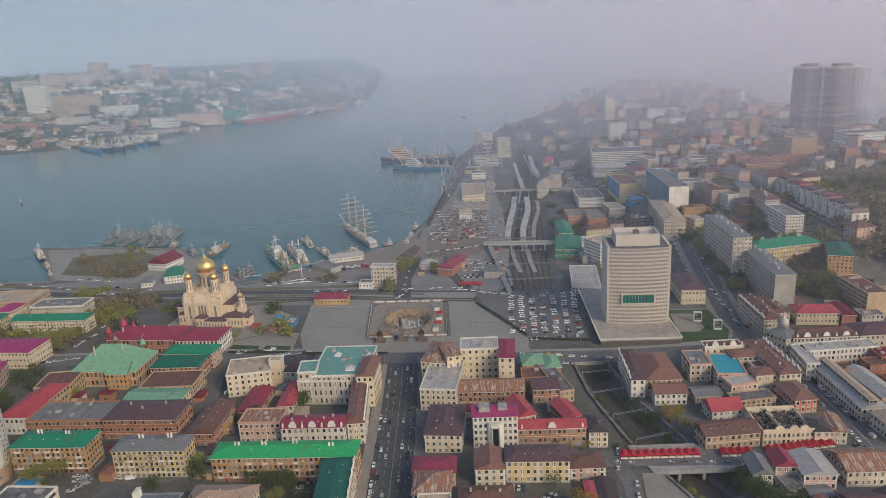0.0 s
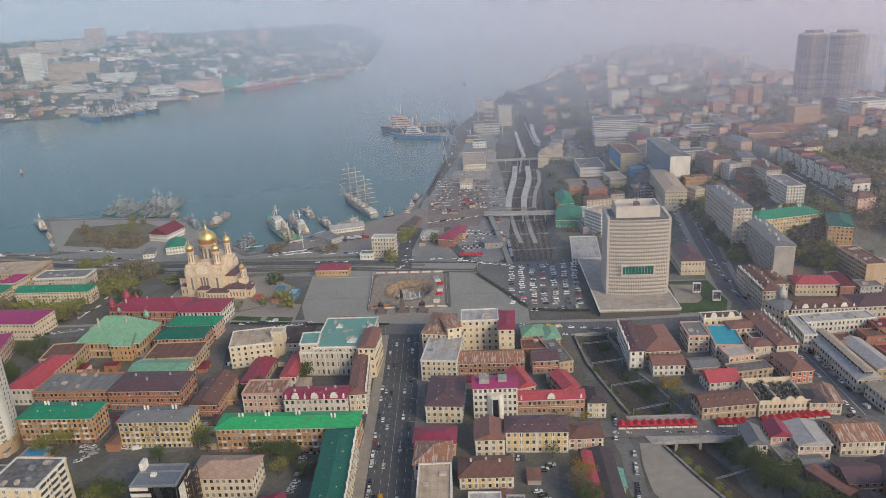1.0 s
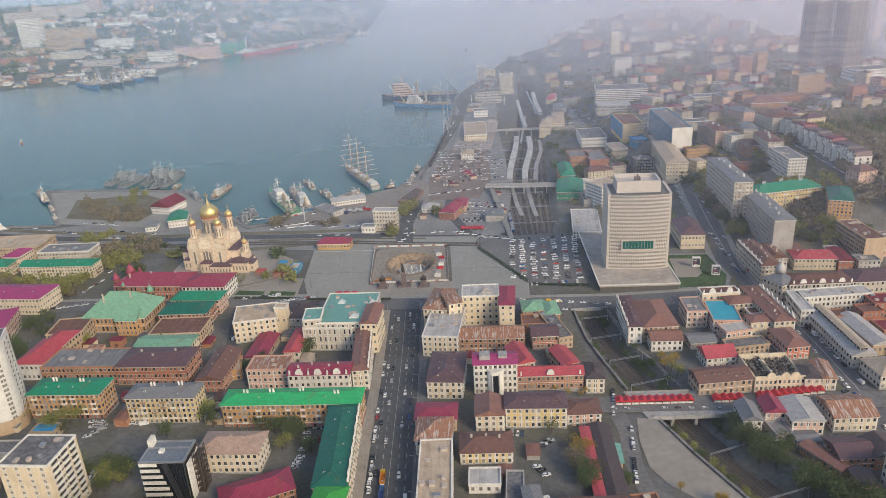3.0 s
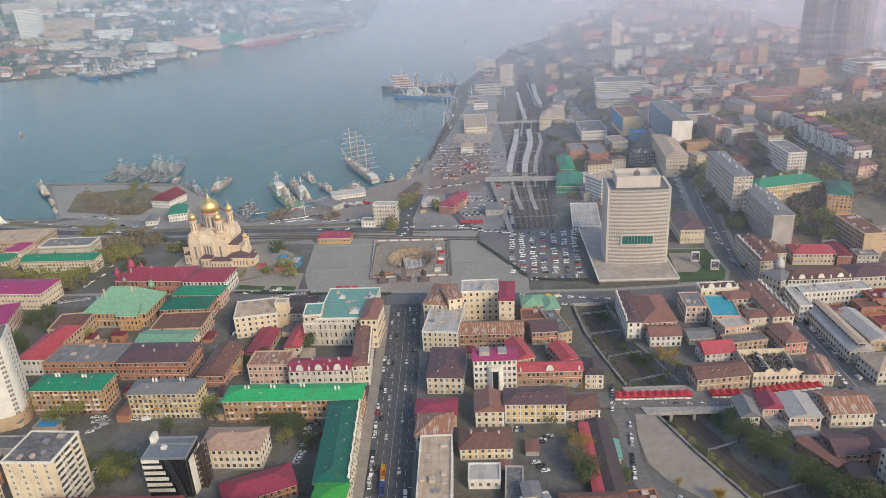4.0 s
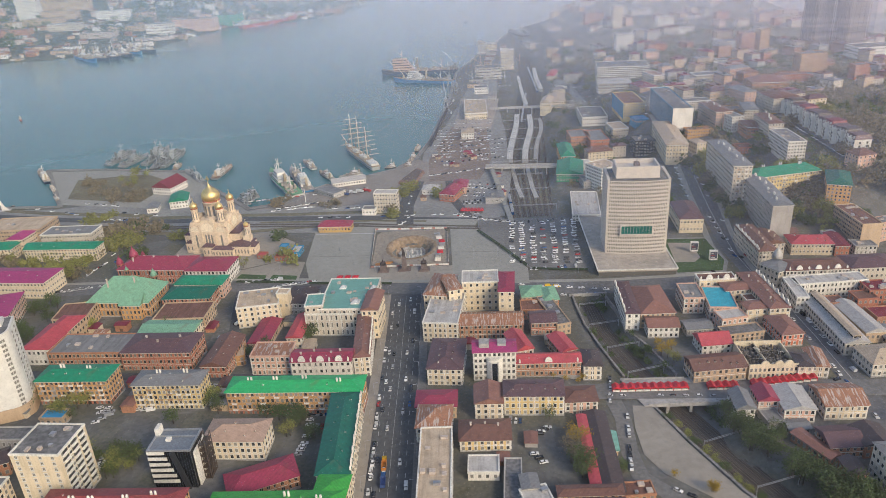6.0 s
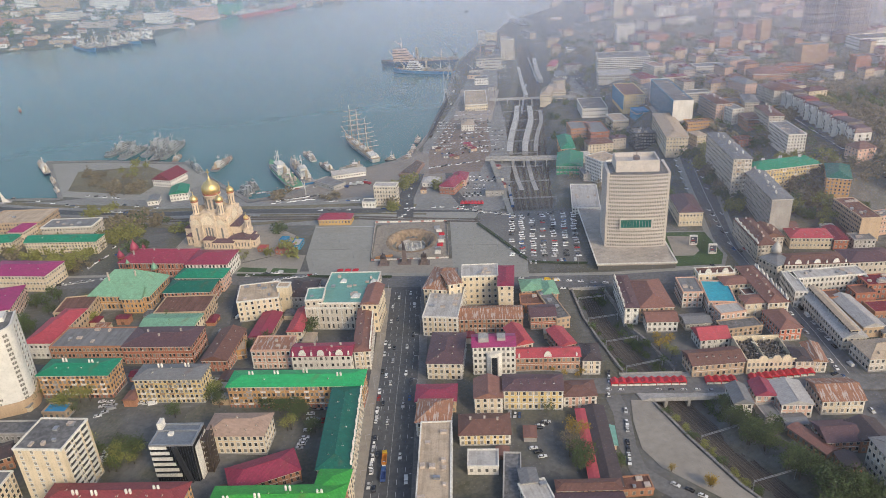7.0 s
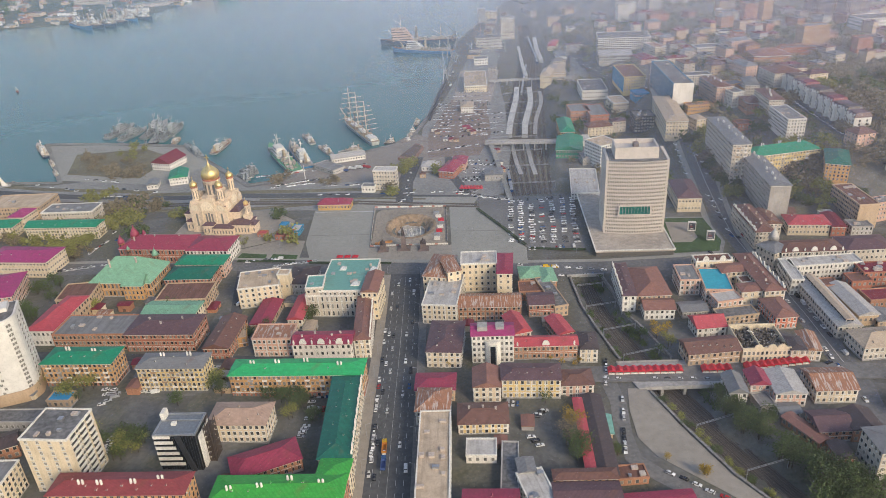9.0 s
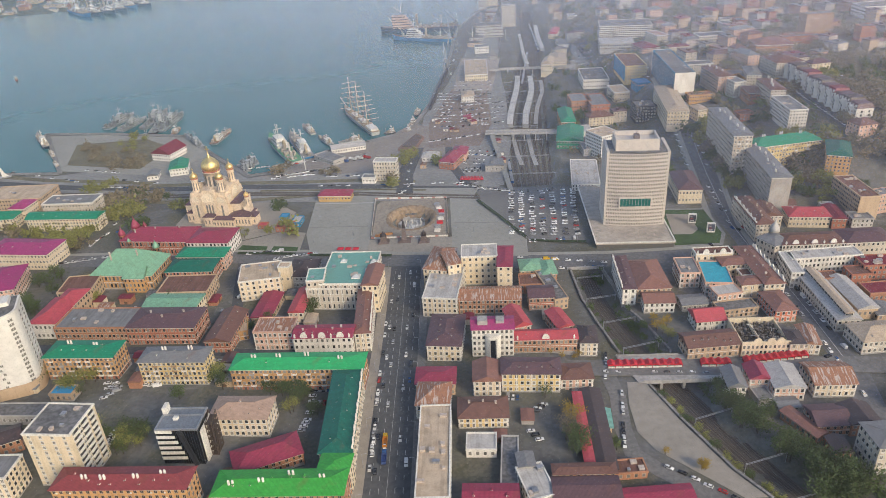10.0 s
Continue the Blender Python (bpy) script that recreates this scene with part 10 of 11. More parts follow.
def road_gap(x, y):
    best = 1e9
    for pts, width in ROADS:
        for (ax, ay), (bx0, by0) in zip(pts, pts[1:]):
            dx, dy = bx0 - ax, by0 - ay
            t = min(1, max(0, ((x - ax) * dx + (y - ay) * dy) / (dx * dx + dy * dy + 1e-9)))
            best = min(best, math.hypot(x - ax - t * dx, y - ay - t * dy) - width / 2)
    return best


def dry(x, y, poly=LAND):
    return float(inside_depth(np.array([x]), np.array([y]), poly)[0])


def free_spot(x, y, r, cars=6.0):
    return all(math.hypot(x - a, y - b) > (r + c) * .86 for a, b, c in BUILT) and road_gap(x, y) > r * .6 + 2


FORECOURT = [(184, 1057), (219, 1215), (262, 1240), (309, 1199), (293, 1004), (260, 882), (190, 880), (150, 905)]


def far_town(n, x0, x1, y0, y1, turn, walls, roofs, hs, ws, flat=.5, keep=40):
    made = 0
    for i in range(n * 14):
        if made >= n:
            break
        x, y = FILL.uniform(x0, x1), FILL.uniform(y0, y1)
        w, d, h = FILL.uniform(*ws), FILL.uniform(11, 17), FILL.uniform(*hs)
        if dry(x, y) < keep or dry(x, y, CUT_FAR) > -w * .6 or dry(x, y, CUT_NEAR) > -14 or dry(x, y, FORECOURT) > -12 or not free_spot(x, y, math.hypot(w, d) / 2):
            continue
        wall, roof, isflat = FILL.choice(walls), FILL.choice(roofs), FILL.random() < flat
        z = base_height(x, y) * min(1, dry(x, y) / 90)
        words = dict(white="white", stone="pale stone", tan="tan", brick="brick", orange="orange brick", pink="pink", cream="cream", redbrick="red brick", haze="grey", yellow="yellow", grey="grey")[wall]
        small_house(x, y, z, w, d, h, turn + FILL.choice((0, 90)) + FILL.uniform(-6, 6), wall, roof, isflat, f"{words} house with {'flat' if isflat else 'pitched ' + roof.replace('jade', 'green')} roof in mist")
        made += 1


def terraced_house(x, y, z, i):
    """One house of the terrace: bowed white front to the street, steep maroon roof with dormers."""
    h = 12.0 + 1.5 * (i % 2)
    BUILT.append((x, y, 11))
    e = empty("terraced_house", x, y, z, 92)
    tagged(e, "white terraced house with bowed front and maroon roof", "building", "terraced houses")
    bm = bmesh.new()
    box(bm, -7.5, -8, -8, 7.5, 8, h)
    part("wall", bm, wall_mat("white"), e)
    bm = bmesh.new()
    prism(bm, [(3.2 * math.cos(a), 8 + 2.6 * math.sin(a)) for a in np.linspace(0, math.pi, 9)], -8, h + 1.5)
    part("bow_front", bm, wall_mat("white"), e)
    bm = bmesh.new()
    prism(bm, [(-7.8, -8.4), (7.8, -8.4), (7.8, 8.4), (-7.8, 8.4)], h, h + 4.2, 0, .78)
    part("roof", bm, roof_mat(("purple", "dark", "purple", "maroon")[i % 4]), e)
    for px in (-5, 0, 5):
        bm = bmesh.new()
        box(bm, px - .9, 6.3, h + .6, px + .9, 8.2, h + 2.8)
        part("dormer", bm, TRIM, e)
    bm = bmesh.new()
    places = [((px, 8.0, zz), (-1, 0)) for px in (-5.5, 5.5) for zz in (2.2, 5.6, 9.0)] + [((px, 10.5, zz), (-1, 0)) for px in (-.2, .2) for zz in (2.2, 5.6, 9.0)]
    places += [((px, -8.0, zz), (1, 0)) for px in (-5, 0, 5) for zz in (2.2, 5.6, 9.0)] + [((-7.5, py, zz), (0, -1)) for py in (-4, 3) for zz in (2.2, 5.6, 9.0)]
    row_windows(bm, places, 1.7, 2.0)
    part("window_rows", bm, (FRAME, GLASS), e, "rows of small windows", "stuff")


# a row of terraced houses on the hill
for i in range(11):
    t = i / 10
    x, y = 392 + (-6) * t, 802 + (-152) * t
    z = base_height(x, y)
    terraced_house(x, y, z, i)
ribbon("road", [(372, 640), (374, 720), (378, 815)], 8.0, ASPHALT, .15, "asphalt street below the terraced houses", "road")
for i in range(22):
    FAR_CARS.append((370.5 + .03 * 7.5 * i, 645 + 7.5 * i, 88, FILL.choice(("white", "silver", "black", "white"))))

PALE = ("white", "stone", "tan", "cream", "haze", "grey", "pink", "brick", "stone", "haze")
MUTED = ("stone", "tan", "haze", "grey", "brick", "redbrick", "pink", "grey", "tan")
DULL = ("brown", "grey", "redbrown", "maroon", "purple", "brown", "flat")
far_town(30, 150, 420, 780, 1150, 12, PALE, DULL, (9, 16), (14, 34), .55)
far_town(30, 410, 640, 860, 1180, 20, MUTED, DULL, (7, 18), (12, 30), .5)
far_town(60, 200, 800, 1150, 1700, 10, MUTED, DULL, (8, 18), (14, 36), .6)
far_town(36, 300, 850, 1700, 2500, 14, MUTED, DULL, (10, 26), (20, 55), .6)
far_town(9, 40, 150, 1080, 1800, 75, ("stone", "grey", "tan", "grey"), ("grey", "flat", "brown"), (4, 8), (12, 30), .8, 26)
far_town(22, 300, 560, 470, 640, 8, PALE, DULL, (9, 14), (14, 26), .3)
far_town(10, -520, -360, 420, 700, -6, ("cream", "pink", "stone"), ("magenta", "brown", "jade", "grey"), (10, 14), (18, 34), .3)
far_town(14, 240, 340, 300, 430, 8, ("stone", "brick", "cream", "tan"), ("grey", "redbrown", "maroon", "dark"), (6, 11), (12, 24), .3)

def kiosk(x, y, red):
    small_house(x, y, base_height(x, y), FILL.uniform(5, 9), FILL.uniform(4, 6), FILL.uniform(2.8, 4), FILL.uniform(-15, 15), 'tan' if red else 'white', FILL.choice(('maroon', 'crimson', 'brown')) if red else 'grey', FILL.random() < .4, 'small red roofed harbour kiosk' if red else 'small white harbour kiosk hut', 'kiosk')


kiosk(-11, 845, False)
kiosk(-7, 834, True)
kiosk(28, 847, True)
kiosk(31, 836, True)
kiosk(35, 826, True)
kiosk(2, 805, False)
kiosk(9, 803, True)
kiosk(14, 800, True)
kiosk(-16, 730, True)
kiosk(-11, 725, True)
kiosk(-23, 692, True)
kiosk(57, 756, True)
kiosk(57, 717, False)
kiosk(58, 695, True)

for i in range(7):
    e = empty("market_tent", 15.0 + 3.07 * i, 652.5 + -0.45 * i, .14, -3)
    tagged(e, "red canvas tent with pitched roof by the harbour", "tent", "red tents by the harbour")
    part("canopy", hip_roof(3.6, 5.4, 1.6, .2, False), PLASTIC_RED, e).location.z = 2.2
    for sx in (-1.6, 1.6):
        for sy in (-2.4, 2.4):
            bm = bmesh.new()
            bar(bm, (sx, sy, 0), (sx, sy, 2.2), .14)
            part("post", bm, STEEL, e)
for i in range(7):
    car_at(17.2 + 2.85 * i, 681.9, 88, ("black", "white")[i % 2], True)
    car_at(17.2 + 2.85 * i, 674.9, 88, ("white", "black")[i % 2], True)
small_house(-15.2, 715.1, .1, 17, 15, 5, -8, "white", "white", False, "white pitched tent hall by the harbour", "tent_hall")
small_house(15.3, 717.2, .1, 15, 22, 7, -10, "pink", "crimson", False, "pink house with faded crimson roof by harbour", "house")
small_house(48.3, 680.6, .1, 18, 20, 6, -3, "grey", "grey", True, "grey flat roofed station shed", "shed")
for x, y, turn, cab in ((-99, 726, 150, "white"), (-92, 728, 150, "white"), (-107, 722, 150, "blue")):
    truck(x, y, turn, cab, plain("white_truck_body", (.62, .62, .6), .5) if cab == "white" else plain("blue_truck_bed", (.05, .09, .25), .6), cab + " goods truck parked on the quay")
truck(-84, 728.5, 150, "red", plain("red_truck_bed", (.42, .04, .05), .6), "red lorry parked on the quay")
parked(-172, 690, -118, 704, 24, 14, .9)
parked(11.4, 643.1, 31.4, 634.7, 12, -4, .85)
parked(27.0, 632.6, 57.8, 620.2, 14, 0, .8)
# low outbuildings and garages in the courtyards
made = 0
for i in range(900):
    if made >= 40:
        break
    x, y = FILL.uniform(-260, 75), FILL.uniform(245, 478)
    w, d = FILL.uniform(6, 13), FILL.uniform(5, 8)
    if not free_spot(x, y, math.hypot(w, d) / 2) or abs(x + 35) < 24 or (-215 < x < -115 and 255 < y < 345) or (-75 < x < -62 and y < 345):
        continue
    made += 1
    BUILT.append((x, y, math.hypot(w, d) / 2))
    e = empty("outbuilding", x, y, base_height(x, y), -5 + FILL.choice((0, 90)))
    roof = FILL.choice(("brown", "grey", "rust", "maroon", "flat", "redbrown", "beige"))
    tagged(e, f"low courtyard outbuilding with {'grey felt' if roof == 'flat' else roof} roof", "outbuilding", "courtyard outbuildings")
    h = FILL.uniform(2.6, 5)
    bm = bmesh.new()
    box(bm, -w / 2, -d / 2, -3, w / 2, d / 2, h)
    part("wall", bm, wall_mat(FILL.choice(("brick", "tan", "grey", "cream"))), e)
    part("roof", hip_roof(w, d, d * FILL.uniform(.06, .2), .4, False), BITUMEN if roof == "flat" else roof_mat(roof), e).location.z = h + .25
    bm = bmesh.new()
    box(bm, -1.2, -d / 2 - .06, 0, 1.2, -d / 2 + .05, 2.2)
    part("door", bm, plain("brown_door", (.14, .08, .05), .7), e)

# across the bay
made = 0
for i in range(4000):
    if made >= 130:
        break
    x, y = FILL.uniform(-2050, -330), FILL.uniform(1930, 3600)
    z = float(bay_height(np.array(x), np.array(y)))
    s = y - float(np.interp(x, SHORE_X, SHORE_Y))
    if z < 0.5 or s < 35 or abs(x) > y * .68:
        continue
    low = s < 330
    w, d, h = (FILL.uniform(40, 110), FILL.uniform(18, 30), FILL.uniform(7, 13)) if low else (FILL.uniform(20, 60), 16, FILL.uniform(7, 24))
    if not free_spot(x, y, w * .5):
        continue
    made += 1
    wall = FILL.choice(("tan", "white", "stone", "haze", "brick") if low else ("white", "haze", "stone", "pink", "tan"))
    small_house(x, y, z, w, d, h, FILL.uniform(-15, 25), wall, FILL.choice(("grey", "brown", "white", "flat", "rust")), low or FILL.random() < .6, "low harbour shed across the misty bay" if low else "pale block on the misty hillside", "harbour_shed" if low else "house")

# the many small houses on the slopes across the bay
me_v, me_f, me_m = [], [], []
tints = [wall_mat(k) for k in ("tan", "stone", "brick", "haze", "white")] + [roof_mat(k) for k in ("brown", "grey", "rust", "redbrown")] + [GLASS]
for i in range(1500):
    x, y = FILL.uniform(-2050, -320), FILL.uniform(1930, 3700)
    z = float(bay_height(np.array(x), np.array(y)))
    if z < 0.5 or abs(x) > y * .68 or not free_spot(x, y, 9):
        continue
    w, d, h, a = FILL.uniform(7, 26), FILL.uniform(6, 11), FILL.uniform(3.5, 11), radians(FILL.uniform(-30, 30))
    wi, ri, n0 = FILL.choice((0, 0, 1, 1, 2, 3, 3, 4)), FILL.randrange(5, 9), len(me_v)
    for px, py, pz in ((-w, -d, -4), (w, -d, -4), (w, d, -4), (-w, d, -4), (-w, -d, h), (w, -d, h), (w, d, h), (-w, d, h), (-w * .8, 0, h + d * .45), (w * .8, 0, h + d * .45)):
        px, py = px / 2, py / 2
        me_v.append((x + px * math.cos(a) - py * math.sin(a), y + px * math.sin(a) + py * math.cos(a), z + pz))
    for ids in ((0, 1, 5, 4), (1, 2, 6, 5), (2, 3, 7, 6), (3, 0, 4, 7)):
        me_f.append([n0 + k for k in ids]), me_m.append(wi)
    for ids in ((4, 5, 9, 8), (6, 7, 8, 9), (5, 6, 9), (7, 4, 8)):
        me_f.append([n0 + k for k in ids]), me_m.append(ri)
    for k in range(int(w / 4)):
        px, n1 = -w / 2 + 2 + 4 * k, len(me_v)
        for qx, qz in ((-.8, h * .3), (.8, h * .3), (.8, h * .75), (-.8, h * .75)):
            ux, uy = px + qx, -d / 2 - .08
            me_v.append((x + ux * math.cos(a) - uy * math.sin(a), y + ux * math.sin(a) + uy * math.cos(a), z + qz))
        me_f.append([n1, n1 + 1, n1 + 2, n1 + 3]), me_m.append(9)
me = bpy.data.meshes.new("hillside_houses")
me.from_pydata(me_v, [], me_f)
for mm in tints:
    me.materials.append(mm)
me.polygons.foreach_set("material_index", me_m)
tagged(new("hillside_houses", me), "many small pale and brown houses on hazy slopes", "houses", kind="stuff")

# woods
for kind, places in FAR_TREES.items():
    if places:
        woods(kind + "_trees", places, kind, f"{'bare brown' if kind == 'bare' else kind} trees by harbour and streets", 90, 5.2)
spots = []
for i in range(2600):
    x, y = FILL.uniform(285, 640), FILL.uniform(545, 1000)
    if not (340 < x < 400 and 630 < y < 820) and noise.noise((x * .012, y * .012, 2)) > -.02 + .3 * (x < 340) and all(math.hypot(x - a, y - b) > c * .8 for a, b, c in BUILT) and road_gap(x, y) > 3:
        spots.append((x, y, base_height(x, y)))
town = []
for i in range(5200):
    x, y = FILL.uniform(130, 640), FILL.uniform(640, 1450)
    if dry(x, y, CUT_FAR) < -8 and dry(x, y) > 40 and noise.noise((x * .01, y * .01, 7)) > -.05 and all(math.hypot(x - a, y - b) > c * .9 + 1 for a, b, c in BUILT) and road_gap(x, y) > 3:
        town.append((x, y, base_height(x, y)))
FILL.shuffle(town)
woods("street_trees", town[:520], "green", "green trees between the houses of the town", 44, 4.6)
woods("garden_trees", town[520:1150], "bare", "bare brown trees between the houses of the town", 44, 4.8)
woods("hillside_woods", spots[:900], "bare", "bare brown spring woods on the hillside", 52, 6.0)
woods("hillside_bushes", spots[900:1300], "green", "dull green bushes on the hillside", 40, 3.6)
spots = []
for i in range(2600):
    x, y = FILL.uniform(-2000, -330), FILL.uniform(2000, 3700)
    z = float(bay_height(np.array(x), np.array(y)))
    if z > 3 and noise.noise((x * .004, y * .004, 5)) > -.1 and abs(x) < y * .68:
        spots.append((x, y, z))
woods("bay_woods", spots[:1300], "green", "dark woods on the hills across the bay", 26, 13.0)
spots = []
for i in range(900):
    t, s = FILL.random(), FILL.choice((-1, 1))
    y = 470 - 230 * t
    mid = float(np.interp(y, (190, 248, 267, 303, 333, 365, 396, 428, 470), (189, 168, 157, 138, 128, 115.5, 108, 102, 99.5)))
    half = float(np.interp(y, (190, 248, 267, 303, 333, 365, 396, 428, 470), (23, 24, 24, 19, 18, 15.5, 14, 13, 11.5)))
    if 336 < y < 362 or (s < 0 and y < 345) or (s < 0 and FILL.random() < .75) or (y > 362 and FILL.random() < .6):
        continue
    x = mid + s * (half + FILL.uniform(-7, -1.5 if s < 0 or y > 335 else 6))
    if all(math.hypot(x - a, y - b) > c * .75 for a, b, c in BUILT):
        spots.append((x, y, -6.0 if abs(x - mid) < half - 2 else -2.5 if s > 0 and y < 335 else 0))
woods("cutting_bushes", spots, "green", "green bushes on the banks of the cutting", 60, 2.6)

# parked cars too far off to tell apart
order = list(PAINT)
verts, faces, mats = [], [], []
tmpl = bmesh.new()
car_body(tmpl)
prism(tmpl, [(-2.0, -.82), (.85, -.82), (.85, .82), (-2.0, .82)], .96, 1.42, 1, .76, -.6, 0)
tmpl.verts.index_update()
tv, tf = [v.co.copy() for v in tmpl.verts], [([v.index for v in f.verts], f.material_index) for f in tmpl.faces]
tmpl.free()
for x, y, turn, colour in FAR_CARS:
    m, n0 = pose(x, y, .14 + base_height(x, y), 0, 0, turn), len(verts)
    verts += [tuple(m @ v) for v in tv]
    for ids, mi in tf:
        faces.append([n0 + k for k in ids])
        mats.append(len(order) if mi else order.index(colour))
me = bpy.data.meshes.new("distant_cars")
me.from_pydata(verts, [], faces)
for k in order:
    me.materials.append(PAINT[k])
me.materials.append(GLASS)
me.polygons.foreach_set("material_index", mats)
tagged(new("distant_cars", me), "rows of small parked cars by the harbour", "cars", kind="stuff")

# ---------------------------------------------------------------- mist
def haze_sheet_mat(name, alpha, wide, top, warm):
    """Haze painted on a mostly clear sheet, scattering a little light on both sides."""
    m, nt, p = nodes_of(name)
    nt.nodes.remove(p)
    out = nt.nodes["Material Output"]
    tr, df, tl = (nt.nodes.new("ShaderNodeBsdf" + k) for k in ("Transparent", "Diffuse", "Translucent"))
    h, mx = nt.nodes.new("ShaderNodeMixShader"), nt.nodes.new("ShaderNodeMixShader")
    h.inputs[0].default_value = 0.5
    nt.links.new(df.outputs[0], h.inputs[1])
    nt.links.new(tl.outputs[0], h.inputs[2])
    tc = nt.nodes.new("ShaderNodeTexCoord")
    sx = nt.nodes.new("ShaderNodeSeparateXYZ")
    nt.links.new(tc.outputs["Object"], sx.inputs[0])
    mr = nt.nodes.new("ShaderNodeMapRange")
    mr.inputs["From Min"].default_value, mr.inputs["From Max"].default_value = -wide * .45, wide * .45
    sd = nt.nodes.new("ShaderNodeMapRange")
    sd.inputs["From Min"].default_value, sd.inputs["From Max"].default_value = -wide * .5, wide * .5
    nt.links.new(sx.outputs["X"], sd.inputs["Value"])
    # haze light put into the tint: bluish on the left, warm on the right
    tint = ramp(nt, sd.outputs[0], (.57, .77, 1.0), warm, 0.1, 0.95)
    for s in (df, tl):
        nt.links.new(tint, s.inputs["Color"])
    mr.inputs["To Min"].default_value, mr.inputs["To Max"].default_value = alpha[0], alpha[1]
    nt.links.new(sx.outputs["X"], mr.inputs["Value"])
    n = grain(nt, 0.004, 4.0, (1, 1, 2.5))
    k = nt.nodes.new("ShaderNodeMapRange")
    k.inputs["From Min"].default_value, k.inputs["From Max"].default_value = 0.3, 0.7
    k.inputs["To Min"].default_value, k.inputs["To Max"].default_value = 0.96, 1.04
    nt.links.new(n, k.inputs["Value"])
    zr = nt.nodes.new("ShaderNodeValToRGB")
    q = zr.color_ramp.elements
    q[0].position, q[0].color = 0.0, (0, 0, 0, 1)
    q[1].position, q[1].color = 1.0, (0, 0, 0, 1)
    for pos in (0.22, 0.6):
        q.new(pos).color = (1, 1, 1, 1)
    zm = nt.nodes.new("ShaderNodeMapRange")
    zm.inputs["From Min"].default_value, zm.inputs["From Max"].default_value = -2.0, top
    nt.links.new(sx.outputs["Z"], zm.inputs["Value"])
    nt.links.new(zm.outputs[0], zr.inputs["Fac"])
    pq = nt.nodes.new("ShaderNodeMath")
    pq.operation = "MULTIPLY"
    nt.links.new(mr.outputs[0], pq.inputs[0])
    nt.links.new(zr.outputs["Color"], pq.inputs[1])
    pr = nt.nodes.new("ShaderNodeMath")
    pr.operation = "MULTIPLY"
    nt.links.new(pq.outputs[0], pr.inputs[0])
    nt.links.new(k.outputs[0], pr.inputs[1])
    nt.links.new(pr.outputs[0], mx.inputs[0])
    nt.links.new(tr.outputs[0], mx.inputs[1])
    nt.links.new(h.outputs[0], mx.inputs[2])
    nt.links.new(mx.outputs[0], out.inputs["Surface"])
    return m


# flat upright sheets added across the view stand in for distance haze
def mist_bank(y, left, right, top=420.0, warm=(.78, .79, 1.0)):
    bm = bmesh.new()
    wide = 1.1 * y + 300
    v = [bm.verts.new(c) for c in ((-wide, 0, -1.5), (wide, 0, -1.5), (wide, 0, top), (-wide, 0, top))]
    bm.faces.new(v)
    o = part("mist_bank", bm, haze_sheet_mat(f"mist_{int(y)}", (left, right), wide, top, warm))
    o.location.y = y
    tagged(o, "thin upright sheet imitating pale distance haze", "mist", "mist over the town", "stuff")


scene.cycles.transparent_max_bounces = 32
# sheet opacity climbs with distance and to the right to imitate haze
PALE_HAZE_TINT, PINK_HAZE_TINT = (.79, .80, 1.0), (.86, .80, .93)
for y, left, right, top, warm in ((225, .01, .05, 420, PALE_HAZE_TINT), (500, .03, .12, 420, PALE_HAZE_TINT), (820, .05, .19, 420, PALE_HAZE_TINT), (980, .03, .12, 420, PALE_HAZE_TINT), (1150, .04, .18, 420, PINK_HAZE_TINT),
                                  (1320, .03, .18, 420, PINK_HAZE_TINT), (1480, .03, .20, 420, PINK_HAZE_TINT), (1620, .035, .20, 420, PINK_HAZE_TINT), (1780, .05, .22, 420, PINK_HAZE_TINT), (1950, .03, .22, 440, PINK_HAZE_TINT),
                                  (2150, .03, .22, 440, PINK_HAZE_TINT), (2350, .04, .235, 460, PINK_HAZE_TINT), (2650, .06, .235, 480, PINK_HAZE_TINT), (3100, .16, .235, 520, PINK_HAZE_TINT), (3450, .22, .235, 560, PINK_HAZE_TINT), (3900, .235, .235, 580, PINK_HAZE_TINT)):
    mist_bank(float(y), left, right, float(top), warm)


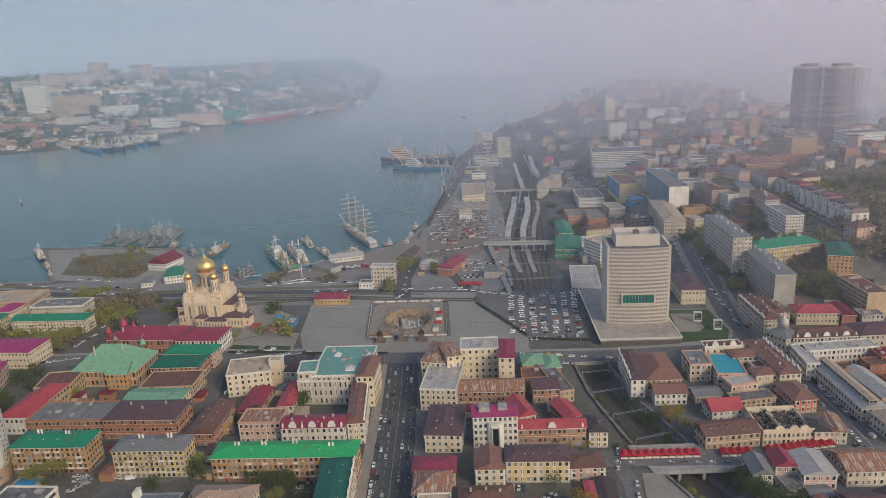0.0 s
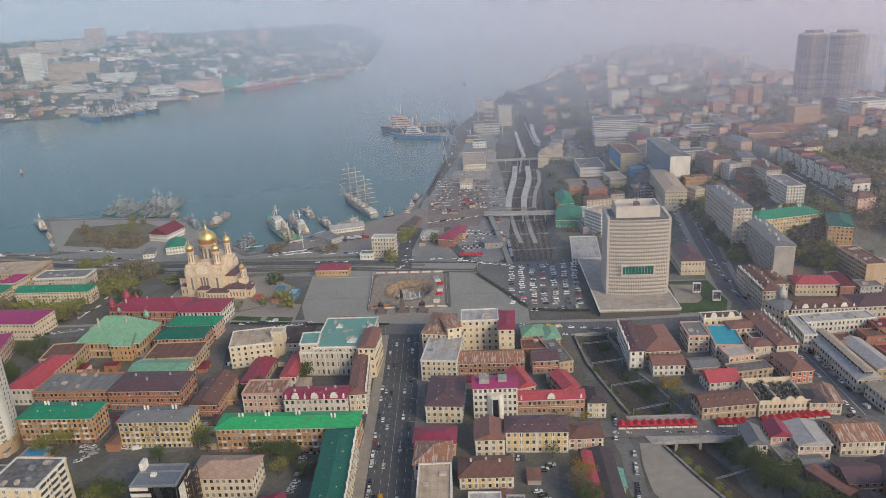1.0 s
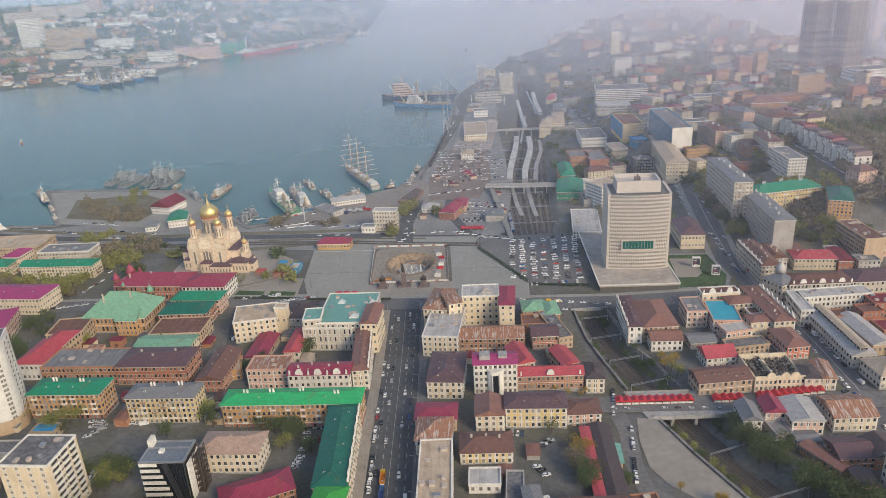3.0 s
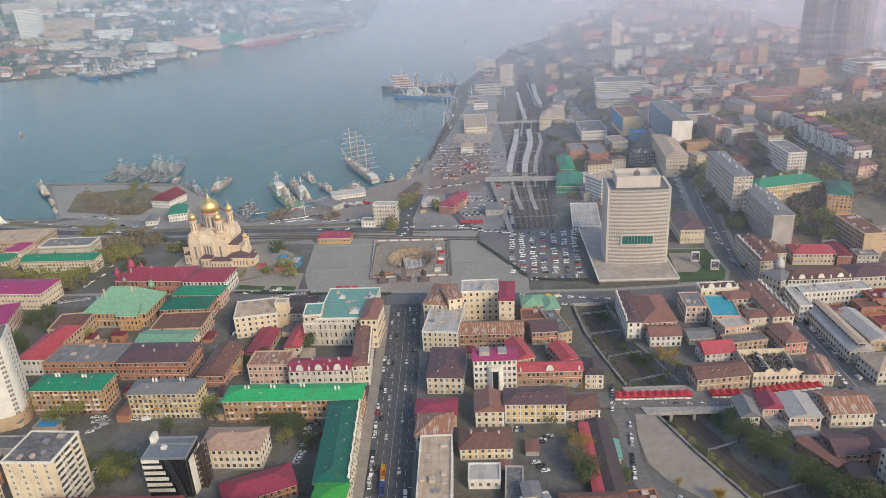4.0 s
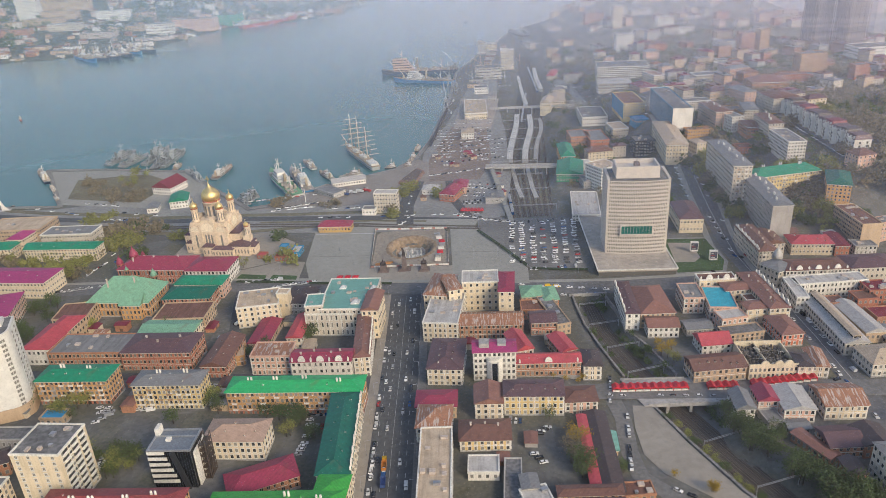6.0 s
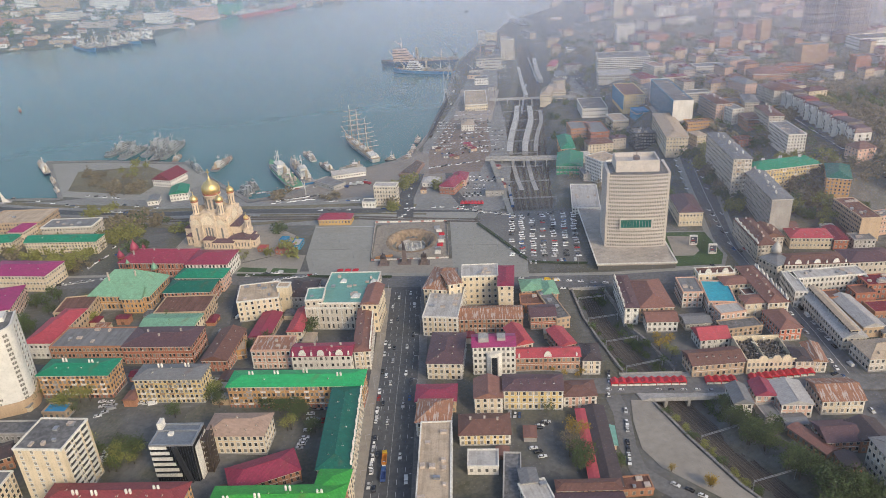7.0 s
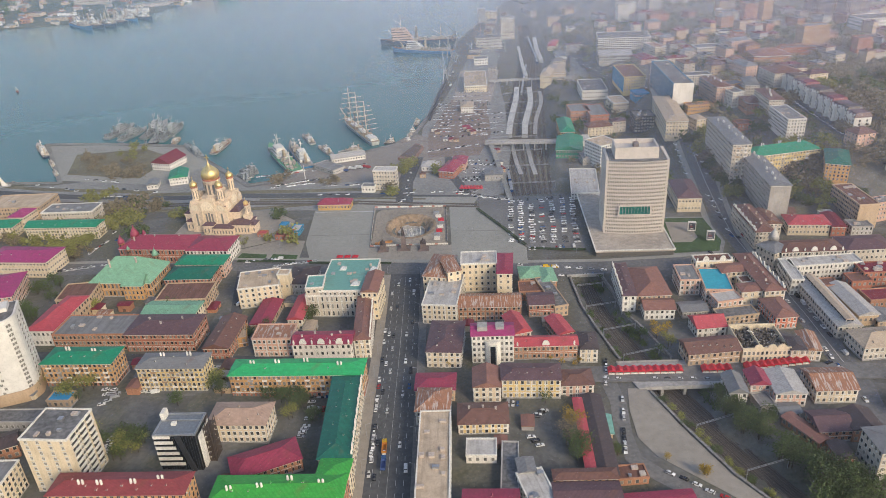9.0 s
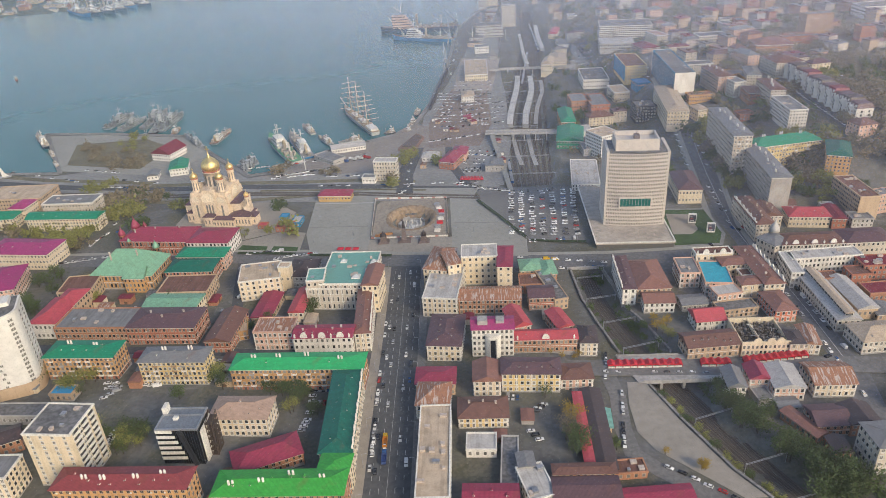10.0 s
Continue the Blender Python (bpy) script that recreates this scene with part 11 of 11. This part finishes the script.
def glowing_fog_mat():
    """Glowing backdrop of far sea fog that closes the view, its lit band painted in."""
    m, nt, p = nodes_of("glowing_fog_backdrop")
    nt.nodes.remove(p)
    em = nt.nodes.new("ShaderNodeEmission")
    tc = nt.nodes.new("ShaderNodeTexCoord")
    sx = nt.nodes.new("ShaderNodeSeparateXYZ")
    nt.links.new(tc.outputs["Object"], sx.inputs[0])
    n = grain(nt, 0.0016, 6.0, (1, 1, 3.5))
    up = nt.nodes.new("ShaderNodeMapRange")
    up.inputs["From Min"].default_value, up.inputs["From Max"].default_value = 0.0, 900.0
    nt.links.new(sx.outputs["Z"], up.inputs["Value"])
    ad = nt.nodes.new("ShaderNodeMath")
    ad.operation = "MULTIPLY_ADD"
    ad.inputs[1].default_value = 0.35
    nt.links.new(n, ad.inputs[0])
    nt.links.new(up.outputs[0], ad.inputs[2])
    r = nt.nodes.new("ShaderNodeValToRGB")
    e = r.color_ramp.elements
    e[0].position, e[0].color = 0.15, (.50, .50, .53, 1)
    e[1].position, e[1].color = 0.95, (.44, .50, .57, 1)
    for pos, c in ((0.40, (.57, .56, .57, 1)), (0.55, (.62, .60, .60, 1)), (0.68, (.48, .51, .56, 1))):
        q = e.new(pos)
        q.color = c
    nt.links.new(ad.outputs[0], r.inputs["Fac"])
    # warm light on the right side is painted into the glow
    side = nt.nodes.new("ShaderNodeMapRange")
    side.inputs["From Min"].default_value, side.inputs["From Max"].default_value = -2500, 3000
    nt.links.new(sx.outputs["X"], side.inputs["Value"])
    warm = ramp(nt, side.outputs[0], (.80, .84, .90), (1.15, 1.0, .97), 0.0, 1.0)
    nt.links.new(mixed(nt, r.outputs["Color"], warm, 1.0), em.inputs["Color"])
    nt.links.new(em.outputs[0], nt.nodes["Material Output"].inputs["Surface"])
    return m


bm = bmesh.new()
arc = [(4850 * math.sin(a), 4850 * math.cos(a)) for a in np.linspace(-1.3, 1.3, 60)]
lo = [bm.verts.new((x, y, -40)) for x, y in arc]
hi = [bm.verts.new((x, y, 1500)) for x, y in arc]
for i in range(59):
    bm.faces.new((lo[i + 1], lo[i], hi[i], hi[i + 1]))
tagged(part("backdrop", bm, glowing_fog_mat()), "glowing backdrop painted as pale sea fog and low cloud", "backdrop", kind="structure")
